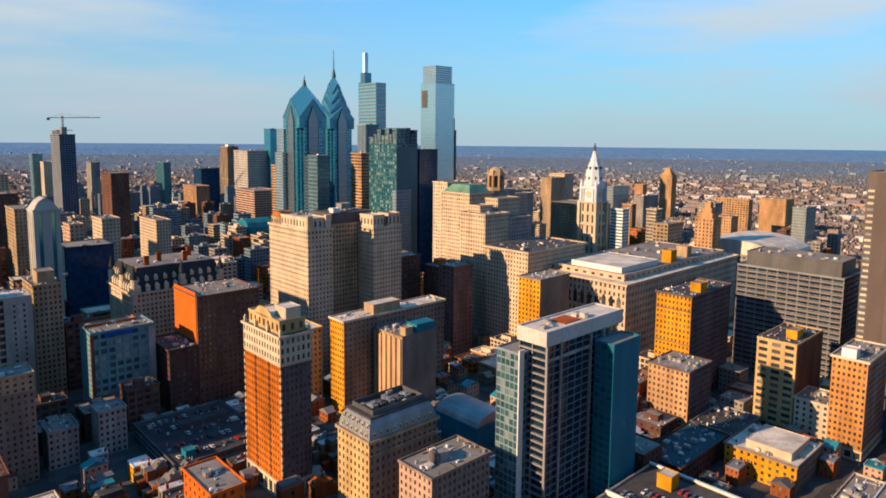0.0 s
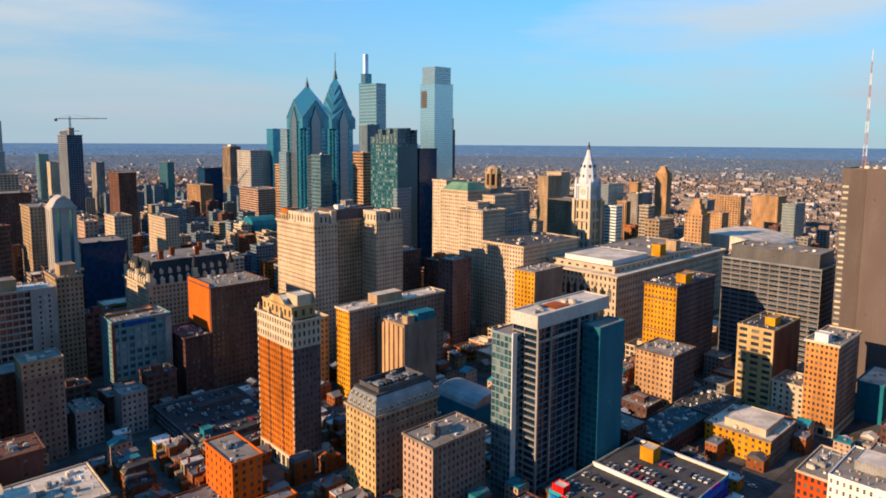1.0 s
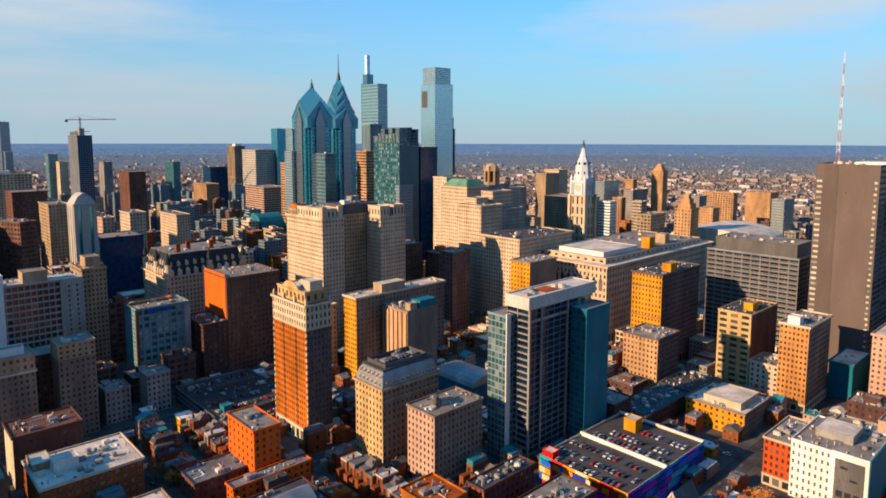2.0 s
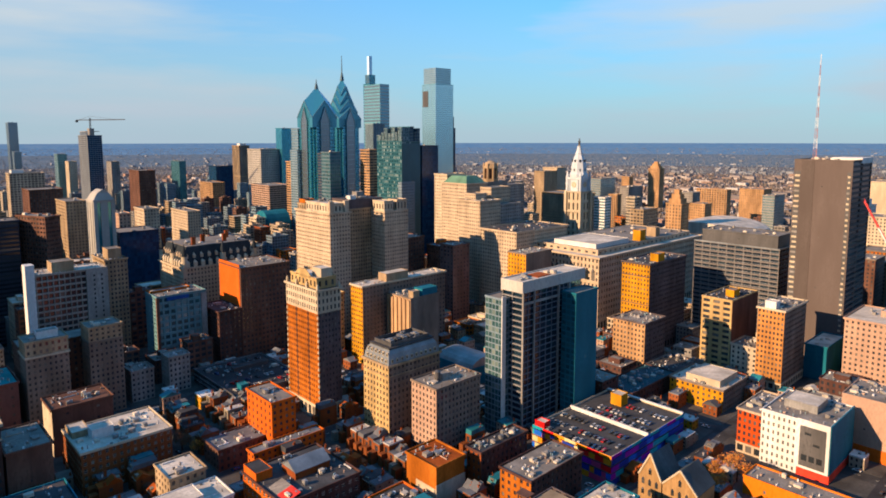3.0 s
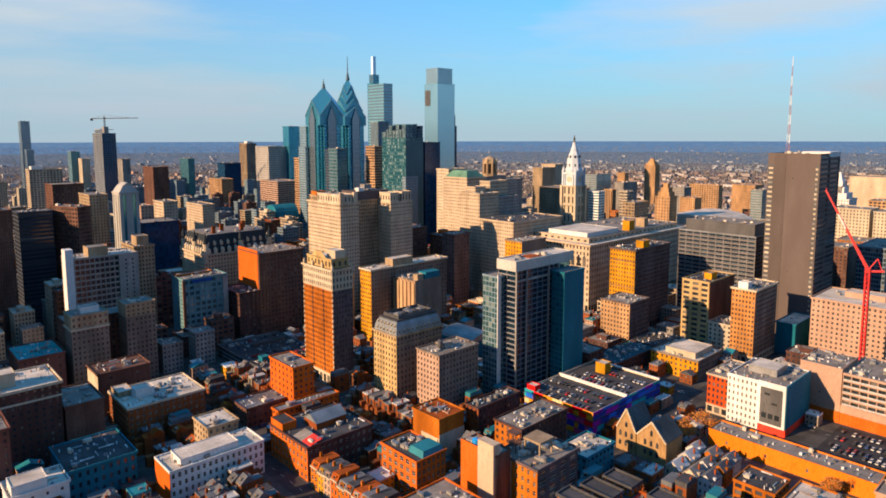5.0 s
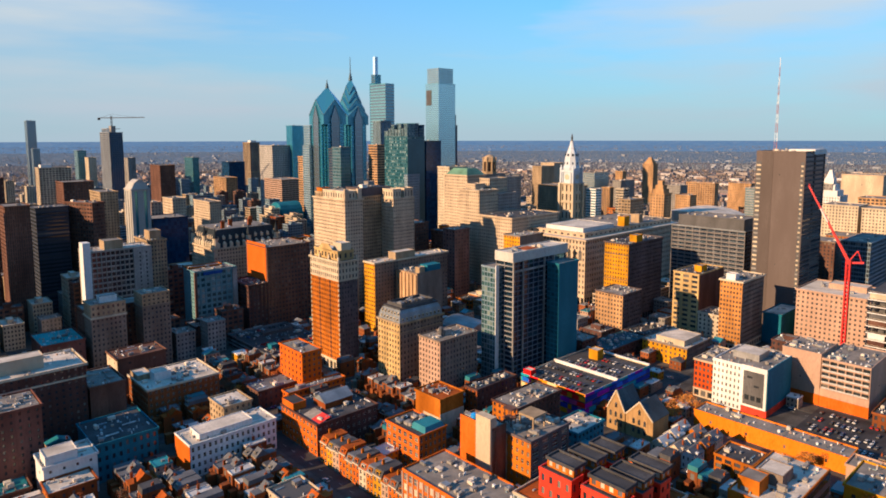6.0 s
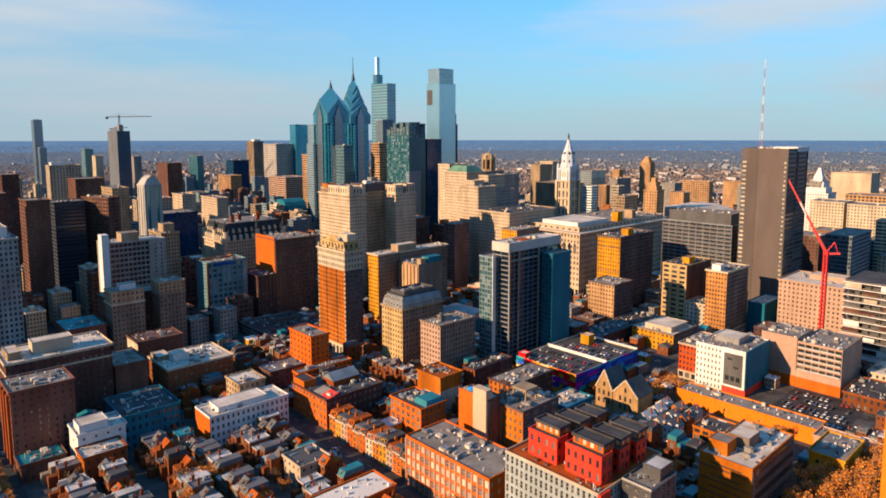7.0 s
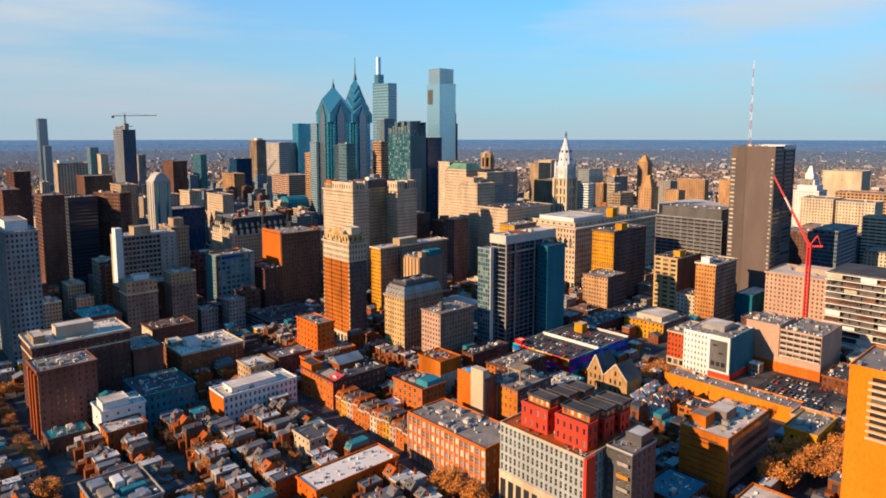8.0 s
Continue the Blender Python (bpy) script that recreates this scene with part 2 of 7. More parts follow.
# ---- building blocks of geometry ----
class Mesh:
    weld = False

    def __init__(self):
        self.v, self.f, self.m = [], [], []

    def poly(self, pts, m=0):
        n = len(self.v)
        self.v.extend(pts)
        self.f.append(tuple(range(n, n + len(pts))))
        self.m.append(m)

    def box(self, x0, y0, z0, x1, y1, z1, m=0, bottom=False):
        n = len(self.v)
        self.v.extend([(x0, y0, z0), (x1, y0, z0), (x1, y1, z0), (x0, y1, z0), (x0, y0, z1), (x1, y0, z1), (x1, y1, z1), (x0, y1, z1)])
        fs = [(0, 1, 5, 4), (1, 2, 6, 5), (2, 3, 7, 6), (3, 0, 4, 7), (4, 5, 6, 7)]
        if bottom:
            fs.append((3, 2, 1, 0))
        for f in fs:
            self.f.append(tuple(n + i for i in f))
            self.m.append(m)
        return self

    def prism(self, low, z0, high, z1, m=0, top=True):
        """A solid between two outlines of as many corners, counter-clockwise from above."""
        n, k = len(self.v), len(low)
        self.v.extend([(x, y, z0) for x, y in low] + [(x, y, z1) for x, y in high])
        for i in range(k):
            j = (i + 1) % k
            self.f.append((n + i, n + j, n + k + j, n + k + i))
            self.m.append(m)
        if top:
            self.f.append(tuple(range(n + k, n + 2 * k)))
            self.m.append(m)
        return self

    def tube(self, cx, cy, z0, z1, r0, r1, k=8, m=0, turn=0.0):
        a = [turn + 2 * math.pi * i / k for i in range(k)]
        return self.prism([(cx + r0 * math.cos(t), cy + r0 * math.sin(t)) for t in a], z0, [(cx + r1 * math.cos(t), cy + r1 * math.sin(t)) for t in a], z1, m)

    def bar(self, a, b, r, m=0):
        """A square bar from a to b."""
        a, b = Vector(a), Vector(b)
        d = (b - a).normalized()
        s = d.cross(Vector((0, 0, 1)) if abs(d.z) < 0.9 else Vector((1, 0, 0))).normalized() * r
        t = d.cross(s).normalized() * r
        n = len(self.v)
        self.v.extend([tuple(p + q) for p in (a, b) for q in (s + t, t - s, -s - t, s - t)])
        for f in ((0, 1, 5, 4), (1, 2, 6, 5), (2, 3, 7, 6), (3, 0, 4, 7), (3, 2, 1, 0), (4, 5, 6, 7)):
            self.f.append(tuple(n + i for i in f))
            self.m.append(m)
        return self

    def data(self, name, mats):
        d = bpy.data.meshes.new(name)
        d.from_pydata(self.v, [], self.f)
        for m in mats if isinstance(mats, (list, tuple)) else [mats]:
            d.materials.append(m)
        if self.weld:
            b = bmesh.new()
            b.from_mesh(d)
            bmesh.ops.remove_doubles(b, verts=b.verts, dist=0.002)
            b.to_mesh(d)
            b.free()
        elif any(self.m):
            d.polygons.foreach_set("material_index", self.m)
        return d


def part(name, mesh, mats, parent, label="", at=(0, 0, 0), kind=""):
    ob = new(name, mesh.data(name, mats) if isinstance(mesh, Mesh) else mesh)
    ob.parent, ob.location = parent, at
    return tagged(ob, label=label, kind=kind)


def thing(name, label, category, at, group=""):
    ob = new(name)
    ob.location = at
    return tagged(ob, label=label, category=category, group=group)


def facade(wall, glass, p, u, n, width, z0, z1, bay, floor, fw, fh, depth, sill=0.5):
    """A wall from p along u, with rows of recessed openings; panes go into glass."""
    cols, rows = max(1, round(width / bay)), max(1, round((z1 - z0) / floor))
    cw, ch = width / cols, (z1 - z0) / rows
    ww, wh = cw * fw, ch * fh
    px, py = p[0], p[1]
    ux, uy = u
    ix, iy = -n[0] * depth, -n[1] * depth

    def at(s, z, inside=False):
        return (px + ux * s + (ix if inside else 0), py + uy * s + (iy if inside else 0), z)

    for c in range(cols + 1):
        a = 0 if c == 0 else c * cw - (cw - ww) / 2
        b = width if c == cols else c * cw + (cw - ww) / 2
        wall.poly([at(a, z0), at(b, z0), at(b, z1), at(a, z1)])
    off = (ch - wh) * sill
    v, f = wall.v, wall.f
    g, gf = glass.v, glass.f
    for c in range(cols):
        a = c * cw + (cw - ww) / 2
        b = a + ww
        last = z0
        for r in range(rows):
            lo = z0 + r * ch + off
            hi = lo + wh
            k = len(v)
            v.extend([at(a, last), at(b, last), at(a, lo), at(b, lo), at(a, hi), at(b, hi), at(a, lo, True), at(b, lo, True), at(a, hi, True), at(b, hi, True)])
            f.extend([(k, k + 1, k + 3, k + 2), (k + 2, k + 3, k + 7, k + 6), (k + 3, k + 5, k + 9, k + 7), (k + 5, k + 4, k + 8, k + 9), (k + 4, k + 2, k + 6, k + 8)])
            q = len(g)
            g.extend([at(a, lo, True), at(b, lo, True), at(b, hi, True), at(a, hi, True)])
            gf.append((q, q + 1, q + 2, q + 3))
            last = hi
        wall.poly([at(a, last), at(b, last), at(b, z1), at(a, z1)])
    wall.m.extend([0] * (len(f) - len(wall.m)))
    glass.m.extend([0] * (len(gf) - len(glass.m)))


# bay, floor height, shares of the bay's width and height that are glass, depth
PUNCH = (3.4, 3.6, 0.42, 0.52, 0.3)
TIGHT = (2.6, 3.4, 0.46, 0.52, 0.3)
PAIR = (2.2, 3.5, 0.5, 0.55, 0.3)
WIDE = (4.6, 3.8, 0.68, 0.58, 0.35)
RIBBON = (7.0, 3.7, 0.94, 0.48, 0.4)
GRID = (4.0, 3.7, 0.72, 0.68, 0.5)
CURTAIN = (3.0, 3.9, 0.93, 0.9, 0.12)
FINE = (2.0, 3.9, 0.82, 0.72, 0.15)
STRIPE = (3.0, 60.0, 0.5, 0.97, 0.5)
BLIND = (60.0, 30.0, 0.03, 0.03, 0.1)


def four_walls(wall, glass, x0, y0, x1, y1, z0, z1, south, east, far=None, side=None):
    facade(wall, glass, (x0, y1), (0, -1), (-1, 0), y1 - y0, z0, z1, *south)
    facade(side or wall, glass, (x0, y0), (1, 0), (0, -1), x1 - x0, z0, z1, *east)
    far = far or glass                      # the sides turned away are built coarser
    for p, u, n, width, (bay, floor, fw, fh, depth) in (((x1, y0), (0, 1), (1, 0), y1 - y0, south), ((x1, y1), (-1, 0), (0, 1), x1 - x0, east)):
        facade(wall, far, p, u, n, width, z0, z1, bay * 2, floor * 2, fw, fh, depth)


def rim(mesh, x0, y0, x1, y1, z0, z1, t, m=0, out=0.0):
    """A parapet or cornice round a roof."""
    a, b, c, d = x0 - out, y0 - out, x1 + out, y1 + out
    mesh.box(a, b, z0, c, b + t, z1, m, True).box(a, d - t, z0, c, d, z1, m, True)
    mesh.box(a, b + t, z0, a + t, d - t, z1, m, True).box(c - t, b + t, z0, c, d - t, z1, m, True)


OCCUPIED = []
ROOFTOPS = []                            # flat roofs that carry small vents: x0, y0, x1, y1, height
SASHES = {}


def windows(panes, ob, glass):
    """Each pane of a nearby wall as a window of its own: pane, frame and a middle rail."""
    for i in range(0, len(panes.v), 4):
        a, b, c, d = (Vector(p) for p in panes.v[i:i + 4])
        u, w, h = (b - a).normalized(), (b - a).length, (d - a).length
        n = u.cross(Vector((0, 0, 1)))
        key = (round(w, 2), round(h, 2), round(n.x), round(n.y), glass.name)
        if key not in SASHES:
            m = Mesh()
            m.poly([(0, 0, 0), tuple(u * w), tuple(u * w + Vector((0, 0, h))), (0, 0, h)])
            o = n * 0.04
            for p, q in (((0, 0, 0), u * w), ((0, 0, h), u * w + Vector((0, 0, h))), ((0, 0, 0), (0, 0, h)), (u * w, u * w + Vector((0, 0, h))), ((0, 0, h / 2), u * w + Vector((0, 0, h / 2)))):
                m.bar(Vector(p) + o, Vector(q) + o, 0.07, 1)
            SASHES[key] = m.data("window", [glass, PALE])
        part("window", SASHES[key], None, ob, at=tuple(a))


def roof_units(ob, rng, x0, y0, x1, y1, z, n, mats=(METAL, ROOFPALE, GREY)):
    """Air handlers, stair heads and ducts standing on a roof."""
    for _ in range(n):
        w, d, h = rng.uniform(1.2, 3.8), rng.uniform(1.2, 3.4), rng.uniform(0.8, 2.2)
        if x1 - x0 < w + 2 or y1 - y0 < d + 2:
            continue
        x, y = rng.uniform(x0 + 1, x1 - w - 1), rng.uniform(y0 + 1, y1 - d - 1)
        m = Mesh().box(0, 0, 0.25, w, d, h, 0, True)
        for a in (0.2, w - 0.4):
            m.box(a, 0.1, 0, a + 0.2, d - 0.1, 0.25)
        if rng.random() < 0.5:
            m.tube(w / 2, d / 2, h, h + 0.3, min(w, d) * 0.35, min(w, d) * 0.35, 10)
        else:
            m.box(w * 0.2, -0.5, 0.3, w * 0.5, 0, h * 0.8, 0, True)
        part("roof_unit", m, rng.choice(mats), ob, at=(x, y, z))


def roof_block(ob, name, x0, y0, x1, y1, z, h, wall, roof, label="", style=None):
    m, g = Mesh(), Mesh()
    if style:
        four_walls(m, g, x0, y0, x1, y1, z, z + h, style, style)
    else:
        m.box(x0, y0, z, x1, y1, z + h)
    m.box(x0, y0, z + h - 0.05, x1, y1, z + h)
    b = part(name, m, wall, ob, label)
    r = Mesh()
    rim(r, x0, y0, x1, y1, z + h, z + h + 0.4, 0.3, out=0.12)
    r.box(x0 + 0.2, y0 + 0.2, z + h, x1 - 0.2, y1 - 0.2, z + h + 0.08, 1)
    part("roof", r, [wall, roof], b)
    if g.f:
        part("glazing", g, GLASS, b, kind="stuff")
    return b


def building(name, label, box, h, wall, south, east=None, roof=ROOFGREY, glass=GLASS, trim=None, cornice=0.6, base=0.0, units=4,
             bands=(), head=None, category="building", seed=1, group="", single=False, flank=None):
    """A flat-roofed block from (x0, y0) to (x1, y1): walls with recessed windows, parapet, roof, string courses, a penthouse.
    bands: heights of string courses; head: (share x0, y0, x1, y1, height, wall) of the roof house."""
    x0, y0, x1, y1 = box
    OCCUPIED.append(box)
    rng = random.Random(seed + int(abs(x0) * 7 + abs(y0) * 3))
    ob = thing(name, label, category, (x0, y0, 0), group)
    w, d = x1 - x0, y1 - y0
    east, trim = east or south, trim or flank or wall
    m, g = Mesh(), Mesh()
    if base:
        b = Mesh()
        bg_ = Mesh()
        four_walls(b, bg_, -0.15, -0.15, w + 0.15, d + 0.15, 0, base, (4.5, base, 0.7, 0.6, 0.4), (4.5, base, 0.7, 0.6, 0.4))
        rim(b, 0, 0, w, d, base - 0.4, base, 0.5, out=0.4)
        part("ground_storey", b, trim, ob)
        part("shop_window", bg_, DARKGLASS, ob, kind="stuff")
    gf = Mesh()
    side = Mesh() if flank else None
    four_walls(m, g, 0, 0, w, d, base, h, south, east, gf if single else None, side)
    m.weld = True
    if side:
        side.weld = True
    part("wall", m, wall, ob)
    # the flank colour joins the side's own brick with its shade
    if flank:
        part("flank_wall", side, flank, ob, "plain flank, wall tone and shade in one colour")
    if single:
        windows(g, ob, glass)
        part("glazing", gf, glass, ob, kind="stuff")
    else:
        part("glazing", g, glass, ob, kind="stuff")
    c = Mesh()
    rim(c, 0, 0, w, d, h - 0.5 * cornice, h + 0.9, 0.45, out=cornice)
    part("parapet", c, trim, ob)
    for z, t in bands:
        c = Mesh()
        rim(c, 0, 0, w, d, z, z + t, 0.3, out=0.3)
        part("string_course", c, trim, ob)
    part("roof", Mesh().box(0.3, 0.3, h - 0.3, w - 0.3, d - 0.3, h + 0.15), roof, ob)
    if head:
        a, b_, c_, d_, hh, hm = head
        roof_block(ob, "penthouse", a * w, b_ * d, c_ * w, d_ * d, h + 0.1, hh, hm, roof)
    roof_units(ob, rng, 0, 0, w, d, h + 0.15, units)
    ROOFTOPS.append((x0, y0, x1, y1, h + .15))
    return ob


# ---- the oblique town plan ----
# The two families of streets cross at 77 degrees: the town is set out square and sheared onto that plan by oblique() at the end.
CX, CY = -650.0, -510.0
LONG, STRETCH = Vector((0.6802, 0.7331, 0.0)), 0.25           # the long diagonal of the blocks
SHEAR = Matrix([[(1.0 if i == j else 0.0) + STRETCH * LONG[i] * LONG[j] for j in range(3)] for i in range(3)])
SQUARE = SHEAR.inverted()


def squared(x, y):
    """A place of the oblique plan in the square one."""
    v = SQUARE @ Vector((x - CX, y - CY, 0))
    return v.x + CX, v.y + CY


def oblique():
    """Shear every building and street onto the oblique plan; land, far suburbs, cars and trees keep their shape."""
    middle, done = Vector((CX, CY, 0)), set()
    for ob in list(scene.objects):
        if ob.type not in ("MESH", "EMPTY") or ob.name.split(".")[0] in ("ground", "outskirts", "plain", "backdrop", "far_houses", "hazy_houses", "far_trees", "hazy_trees"):
            continue
        top = ob
        while top.parent:
            top = top.parent
        stiff = top.name.split(".")[0] in ("parked_car", "street_tree")
        if ob.parent is None:
            ob.location = middle + SHEAR @ (ob.location - middle)
        elif not stiff:
            ob.location = SHEAR @ ob.location
        if ob.type == "MESH" and not stiff and ob.data.name not in done:
            done.add(ob.data.name)
            ob.data.transform(SHEAR.to_4x4())


# ---- ground ----


def land(r):
    """Height of the land at a distance from the middle: flat under the city, then rising to the hills on the horizon."""
    if r < 2400:
        return 0.0
    far = 2400 * (27500 / 2400) ** ((r - 2400) / 2500)
    return 165 * (1 - r / far)


def ring_sheet(radii):
    m = Mesh()
    k = 96
    for i, r in enumerate(radii):
        for j in range(k):
            a = 2 * math.pi * j / k
            m.v.append((CX + r * math.cos(a), CY + r * math.sin(a), land(r)))
    for i in range(len(radii) - 1):
        for j in range(k):
            q = (j + 1) % k
            m.f.append((i * k + j, (i + 1) * k + j, (i + 1) * k + q, i * k + q))
            m.m.append(0)
    return m


GROUND = surface("city_ground", (0.07, 0.07, 0.072), rough=0.95, fine=0.05)
def plain_land(name, a, b, c, scale):
    """Open country far off: woods, fields and settled patches drawn out along the ground."""
    m = bpy.data.materials.new(name)
    m.use_nodes = True
    nt = m.node_tree
    out = ramp_mix(nt, noise_fac(nt, scale, 0.42, 0.58, (1, 1, 1), 6.0), a, b)
    out = ramp_mix(nt, noise_fac(nt, scale * 2.6, 0.56, 0.66, (1, 1, 1), 8.0), out, c)
    p = nt.nodes["Principled BSDF"]
    nt.links.new(out, p.inputs["Base Color"])
    p.inputs["Roughness"].default_value = 1.0
    p.inputs["Specular IOR Level"].default_value = 0.1
    return m


tagged(part("ground", ring_sheet([0.5, 100, 300, 600, 1000, 1500, 2000, 2400]), GROUND, None), "dark asphalt and earth under the city", "ground", kind="structure")
tagged(part("outskirts", ring_sheet([2400, 2600, 2800, 3000, 3150]), plain_land("outskirts_ground", (.095, .095, .105), (.14, .13, .13), (.22, .20, .19), .012), None), "dun fields and streets of the outskirts", "ground", kind="structure")
# plain and hills have the distance haze painted in as blue
tagged(part("plain", ring_sheet([3150, 3300, 3450, 3600, 3700]), plain_land("wooded_plain", (.08, .13, .19), (.10, .145, .19), (.20, .22, .25), .016), None), "wooded plain with haze in its grey-blue colour", "ground", kind="structure")
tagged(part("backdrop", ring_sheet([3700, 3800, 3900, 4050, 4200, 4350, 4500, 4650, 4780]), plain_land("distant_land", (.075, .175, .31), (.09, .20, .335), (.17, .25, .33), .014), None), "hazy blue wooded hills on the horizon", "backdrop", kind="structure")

# ---- the towers of the skyline ----
B = building


def gable(mesh, x0, y0, x1, y1, z0, z1, along="x", m=0, over=0.4, t=0.3):
    """A pitched roof over a box, ridge along x or y, with thickness."""
    if along == "x":
        c = (y0 + y1) / 2
        a = [(x0 - over, y0 - over, z0), (x1 + over, y0 - over, z0), (x1 + over, c, z1), (x0 - over, c, z1)]
        b = [(x0 - over, c, z1), (x1 + over, c, z1), (x1 + over, y1 + over, z0), (x0 - over, y1 + over, z0)]
    else:
        c = (x0 + x1) / 2
        a = [(x1 + over, y0 - over, z0), (x1 + over, y1 + over, z0), (c, y1 + over, z1), (c, y0 - over, z1)]
        b = [(c, y0 - over, z1), (c, y1 + over, z1), (x0 - over, y1 + over, z0), (x0 - over, y0 - over, z0)]
    for q in (a, b):
        mesh.poly([(x, y, z + t) for x, y, z in q], m)
        mesh.poly(list(reversed(q)), m)
        for i in range(4):
            p, r = q[i], q[(i + 1) % 4]
            mesh.poly([p, r, (r[0], r[1], r[2] + t), (p[0], p[1], p[2] + t)], m)


def block(ob, name, box, z0, z1, wall, south, east=None, glass=GLASS, roof=ROOFGREY, label="", lip=0.3, edge=None):
    """A wing of a building, with its own roof, as a part with sub-parts."""
    x0, y0, x1, y1 = box
    m, g = Mesh(), Mesh()
    four_walls(m, g, x0, y0, x1, y1, z0, z1, south, east or south)
    m.weld = True
    b = part(name, m, wall, ob, label)
    part("glazing", g, glass, b, kind="stuff")
    r = Mesh()
    rim(r, x0, y0, x1, y1, z1 - 0.4, z1 + 0.8, 0.4, out=lip)
    r.box(x0 + 0.2, y0 + 0.2, z1 - 0.2, x1 - 0.2, y1 - 0.2, z1 + 0.1, 1)
    part("roof", r, [edge or wall, roof], b)
    return b


def tower(name, label, box, category="skyscraper"):
    OCCUPIED.append(box)
    return thing(name, label, category, (box[0], box[1], 0)), box[2] - box[0], box[3] - box[1]


# -- the two towers with stacked gables --
def gabled_tower(label, cx, cy, w, shaft, tiers, top, spire):
    h = w / 2
    ob, _, _ = tower("gabled_glass_skyscraper", label, (cx - h, cy - h, cx + h, cy + h))
    c = h
    m, g = Mesh(), Mesh()
    k = 0.16 * w                                   # notched corners: a cross of two slabs
    fine = (2.6, 5.2, .84, .76, .15)
    four_walls(m, g, k, 0, w - k, w, 0, shaft, fine, fine)
    four_walls(m, g, 0, k, w, w - k, 0, shaft, fine, fine)
    four_walls(m, g, k * 0.5, k * 0.5, w - k * 0.5, w - k * 0.5, 0, shaft - 9, fine, fine)
    part("shaft", m, STEEL, ob)
    part("glazing", g, BLUEGLASS, ob, kind="stuff")
    # gabled bays in the middle of each face
    bw, out = 0.18 * w, 1.3
    for dx, dy in ((-1, 0), (0, -1), (1, 0), (0, 1)):
        b = Mesh()
        tx, ty = -dy, dx
        z0, z1, z2 = 20, shaft - 4, shaft + 16

        def at(s, o, z):
            return (c + dx * (h + o) + tx * s, c + dy * (h + o) + ty * s, z)

        prof = [(-bw, z0), (bw, z0), (bw, z1), (0, z2), (-bw, z1)]
        f = [at(s, out, z) for s, z in prof]
        r = [at(s, -6, z) for s, z in prof]
        b.poly(f, 1)
        for i in range(5):
            j = (i + 1) % 5
            b.poly([f[j], f[i], r[i], r[j]])
        for i in range(1, 5):                      # bright edge of the bay
            p, q = f[i], f[(i + 1) % 5]
            b.bar(p, q, 0.42)
        z = z0 + 4
        while z < z1:
            b.bar(at(-bw, out + 0.1, z), at(bw, out + 0.1, z), 0.22)
            z += 7.8
        part("gabled_bay", b, [SILVER, GREYGLASS], ob)
    # the crown: crossed gables, smaller and higher tier by tier
    for i, (tw, eave, ridge) in enumerate(tiers):
        r = Mesh()
        a, b_ = c - tw / 2, c + tw / 2
        r.box(a, a, eave - 14, b_, b_, eave, 1)
        apex = ridge + 0.85 * (ridge - eave)
        for axis in ("x", "y"):
            for e in (a - 0.3, b_ + 0.3):
                for s in (a - .3, b_ + .3):             # folded roof planes from the eave corner to the apex
                    r.poly([(e, s, eave), (e, c, ridge), (c, c, apex)] if axis == "x" else [(s, e, eave), (c, e, ridge), (c, c, apex)], 1)
                tri = [(e, a, eave), (e, b_, eave), (e, c, ridge)] if axis == "x" else [(a, e, eave), (b_, e, eave), (c, e, ridge)]
                r.poly(tri, 1)
                for s in (0, 1):
                    r.bar(tri[s], tri[2], 0.4, 0)
        part("crown_gable", r, [SILVER, CROWNGLASS], ob)
    s = Mesh()
    z = tiers[-1][2] + 0.6 * (tiers[-1][2] - tiers[-1][1])
    s.prism([(c - 2.6, c - 2.6), (c + 2.6, c - 2.6), (c + 2.6, c + 2.6), (c - 2.6, c + 2.6)], z, [(c - 1, c - 1), (c + 1, c - 1), (c + 1, c + 1), (c - 1, c + 1)], top)
    s.tube(c, c, top, spire, 1.1, 0.45, 6)
    part("spire", s, GRIDGREY, ob)
    return ob


STEEL = surface("steel_blue_frame", (0.03, 0.19, 0.27), rough=0.4, stain=0.2)
SILVER = surface("silver_trim", (0.30, 0.44, 0.50), rough=0.35, metal=0.6, stain=0.15)
two = gabled_tower("blue glass skyscraper with a steep gabled crown", -135, 320, 41, 196, ((41, 197, 221),), 246, 252)
block(two, "wing", (-2, 37, 26, 56), 0, 181, COOLGREY, FINE, glass=STEELGLASS)
block(two, "wing", (-8, 30, 30, 50), 0, 150, COOLGREY, RIBBON, glass=STEELGLASS)
gabled_tower("blue glass skyscraper with stacked gables and a spire", -42, 391, 43, 198, ((43, 198, 216), (35, 209, 228), (26, 222, 240), (17, 236, 251)), 272, 300)

# -- tall pale tower, a dark panel near its top painted for a shaded opening --
ob, w, d = tower("glass_skyscraper", "tall pale-blue glass skyscraper with a recessed top", (185, 414, 231, 453))
block(ob, "shaft", (0, 0, w, d), 0, 268, ICE, CURTAIN, glass=STEELGLASS)
block(ob, "crown", (2.5, 2.5, w - 4, d - 2.5), 268, 298, COOLGREY, FINE, glass=STEELGLASS)
part("loggia", Mesh().box(-0.6, d - 17.5, 226, 0.2, d - 2.5, 256, 0, True), SLATE, ob, "dark panel in place of a shaded opening")
block(ob, "dark_core", (w, 6, w + 8, 30), 0, 207, SLATE, FINE, glass=NAVYGLASS)
block(ob, "dark_core", (w + 8, 8, w + 14, 28), 0, 186, SLATE, FINE, glass=NAVYGLASS)

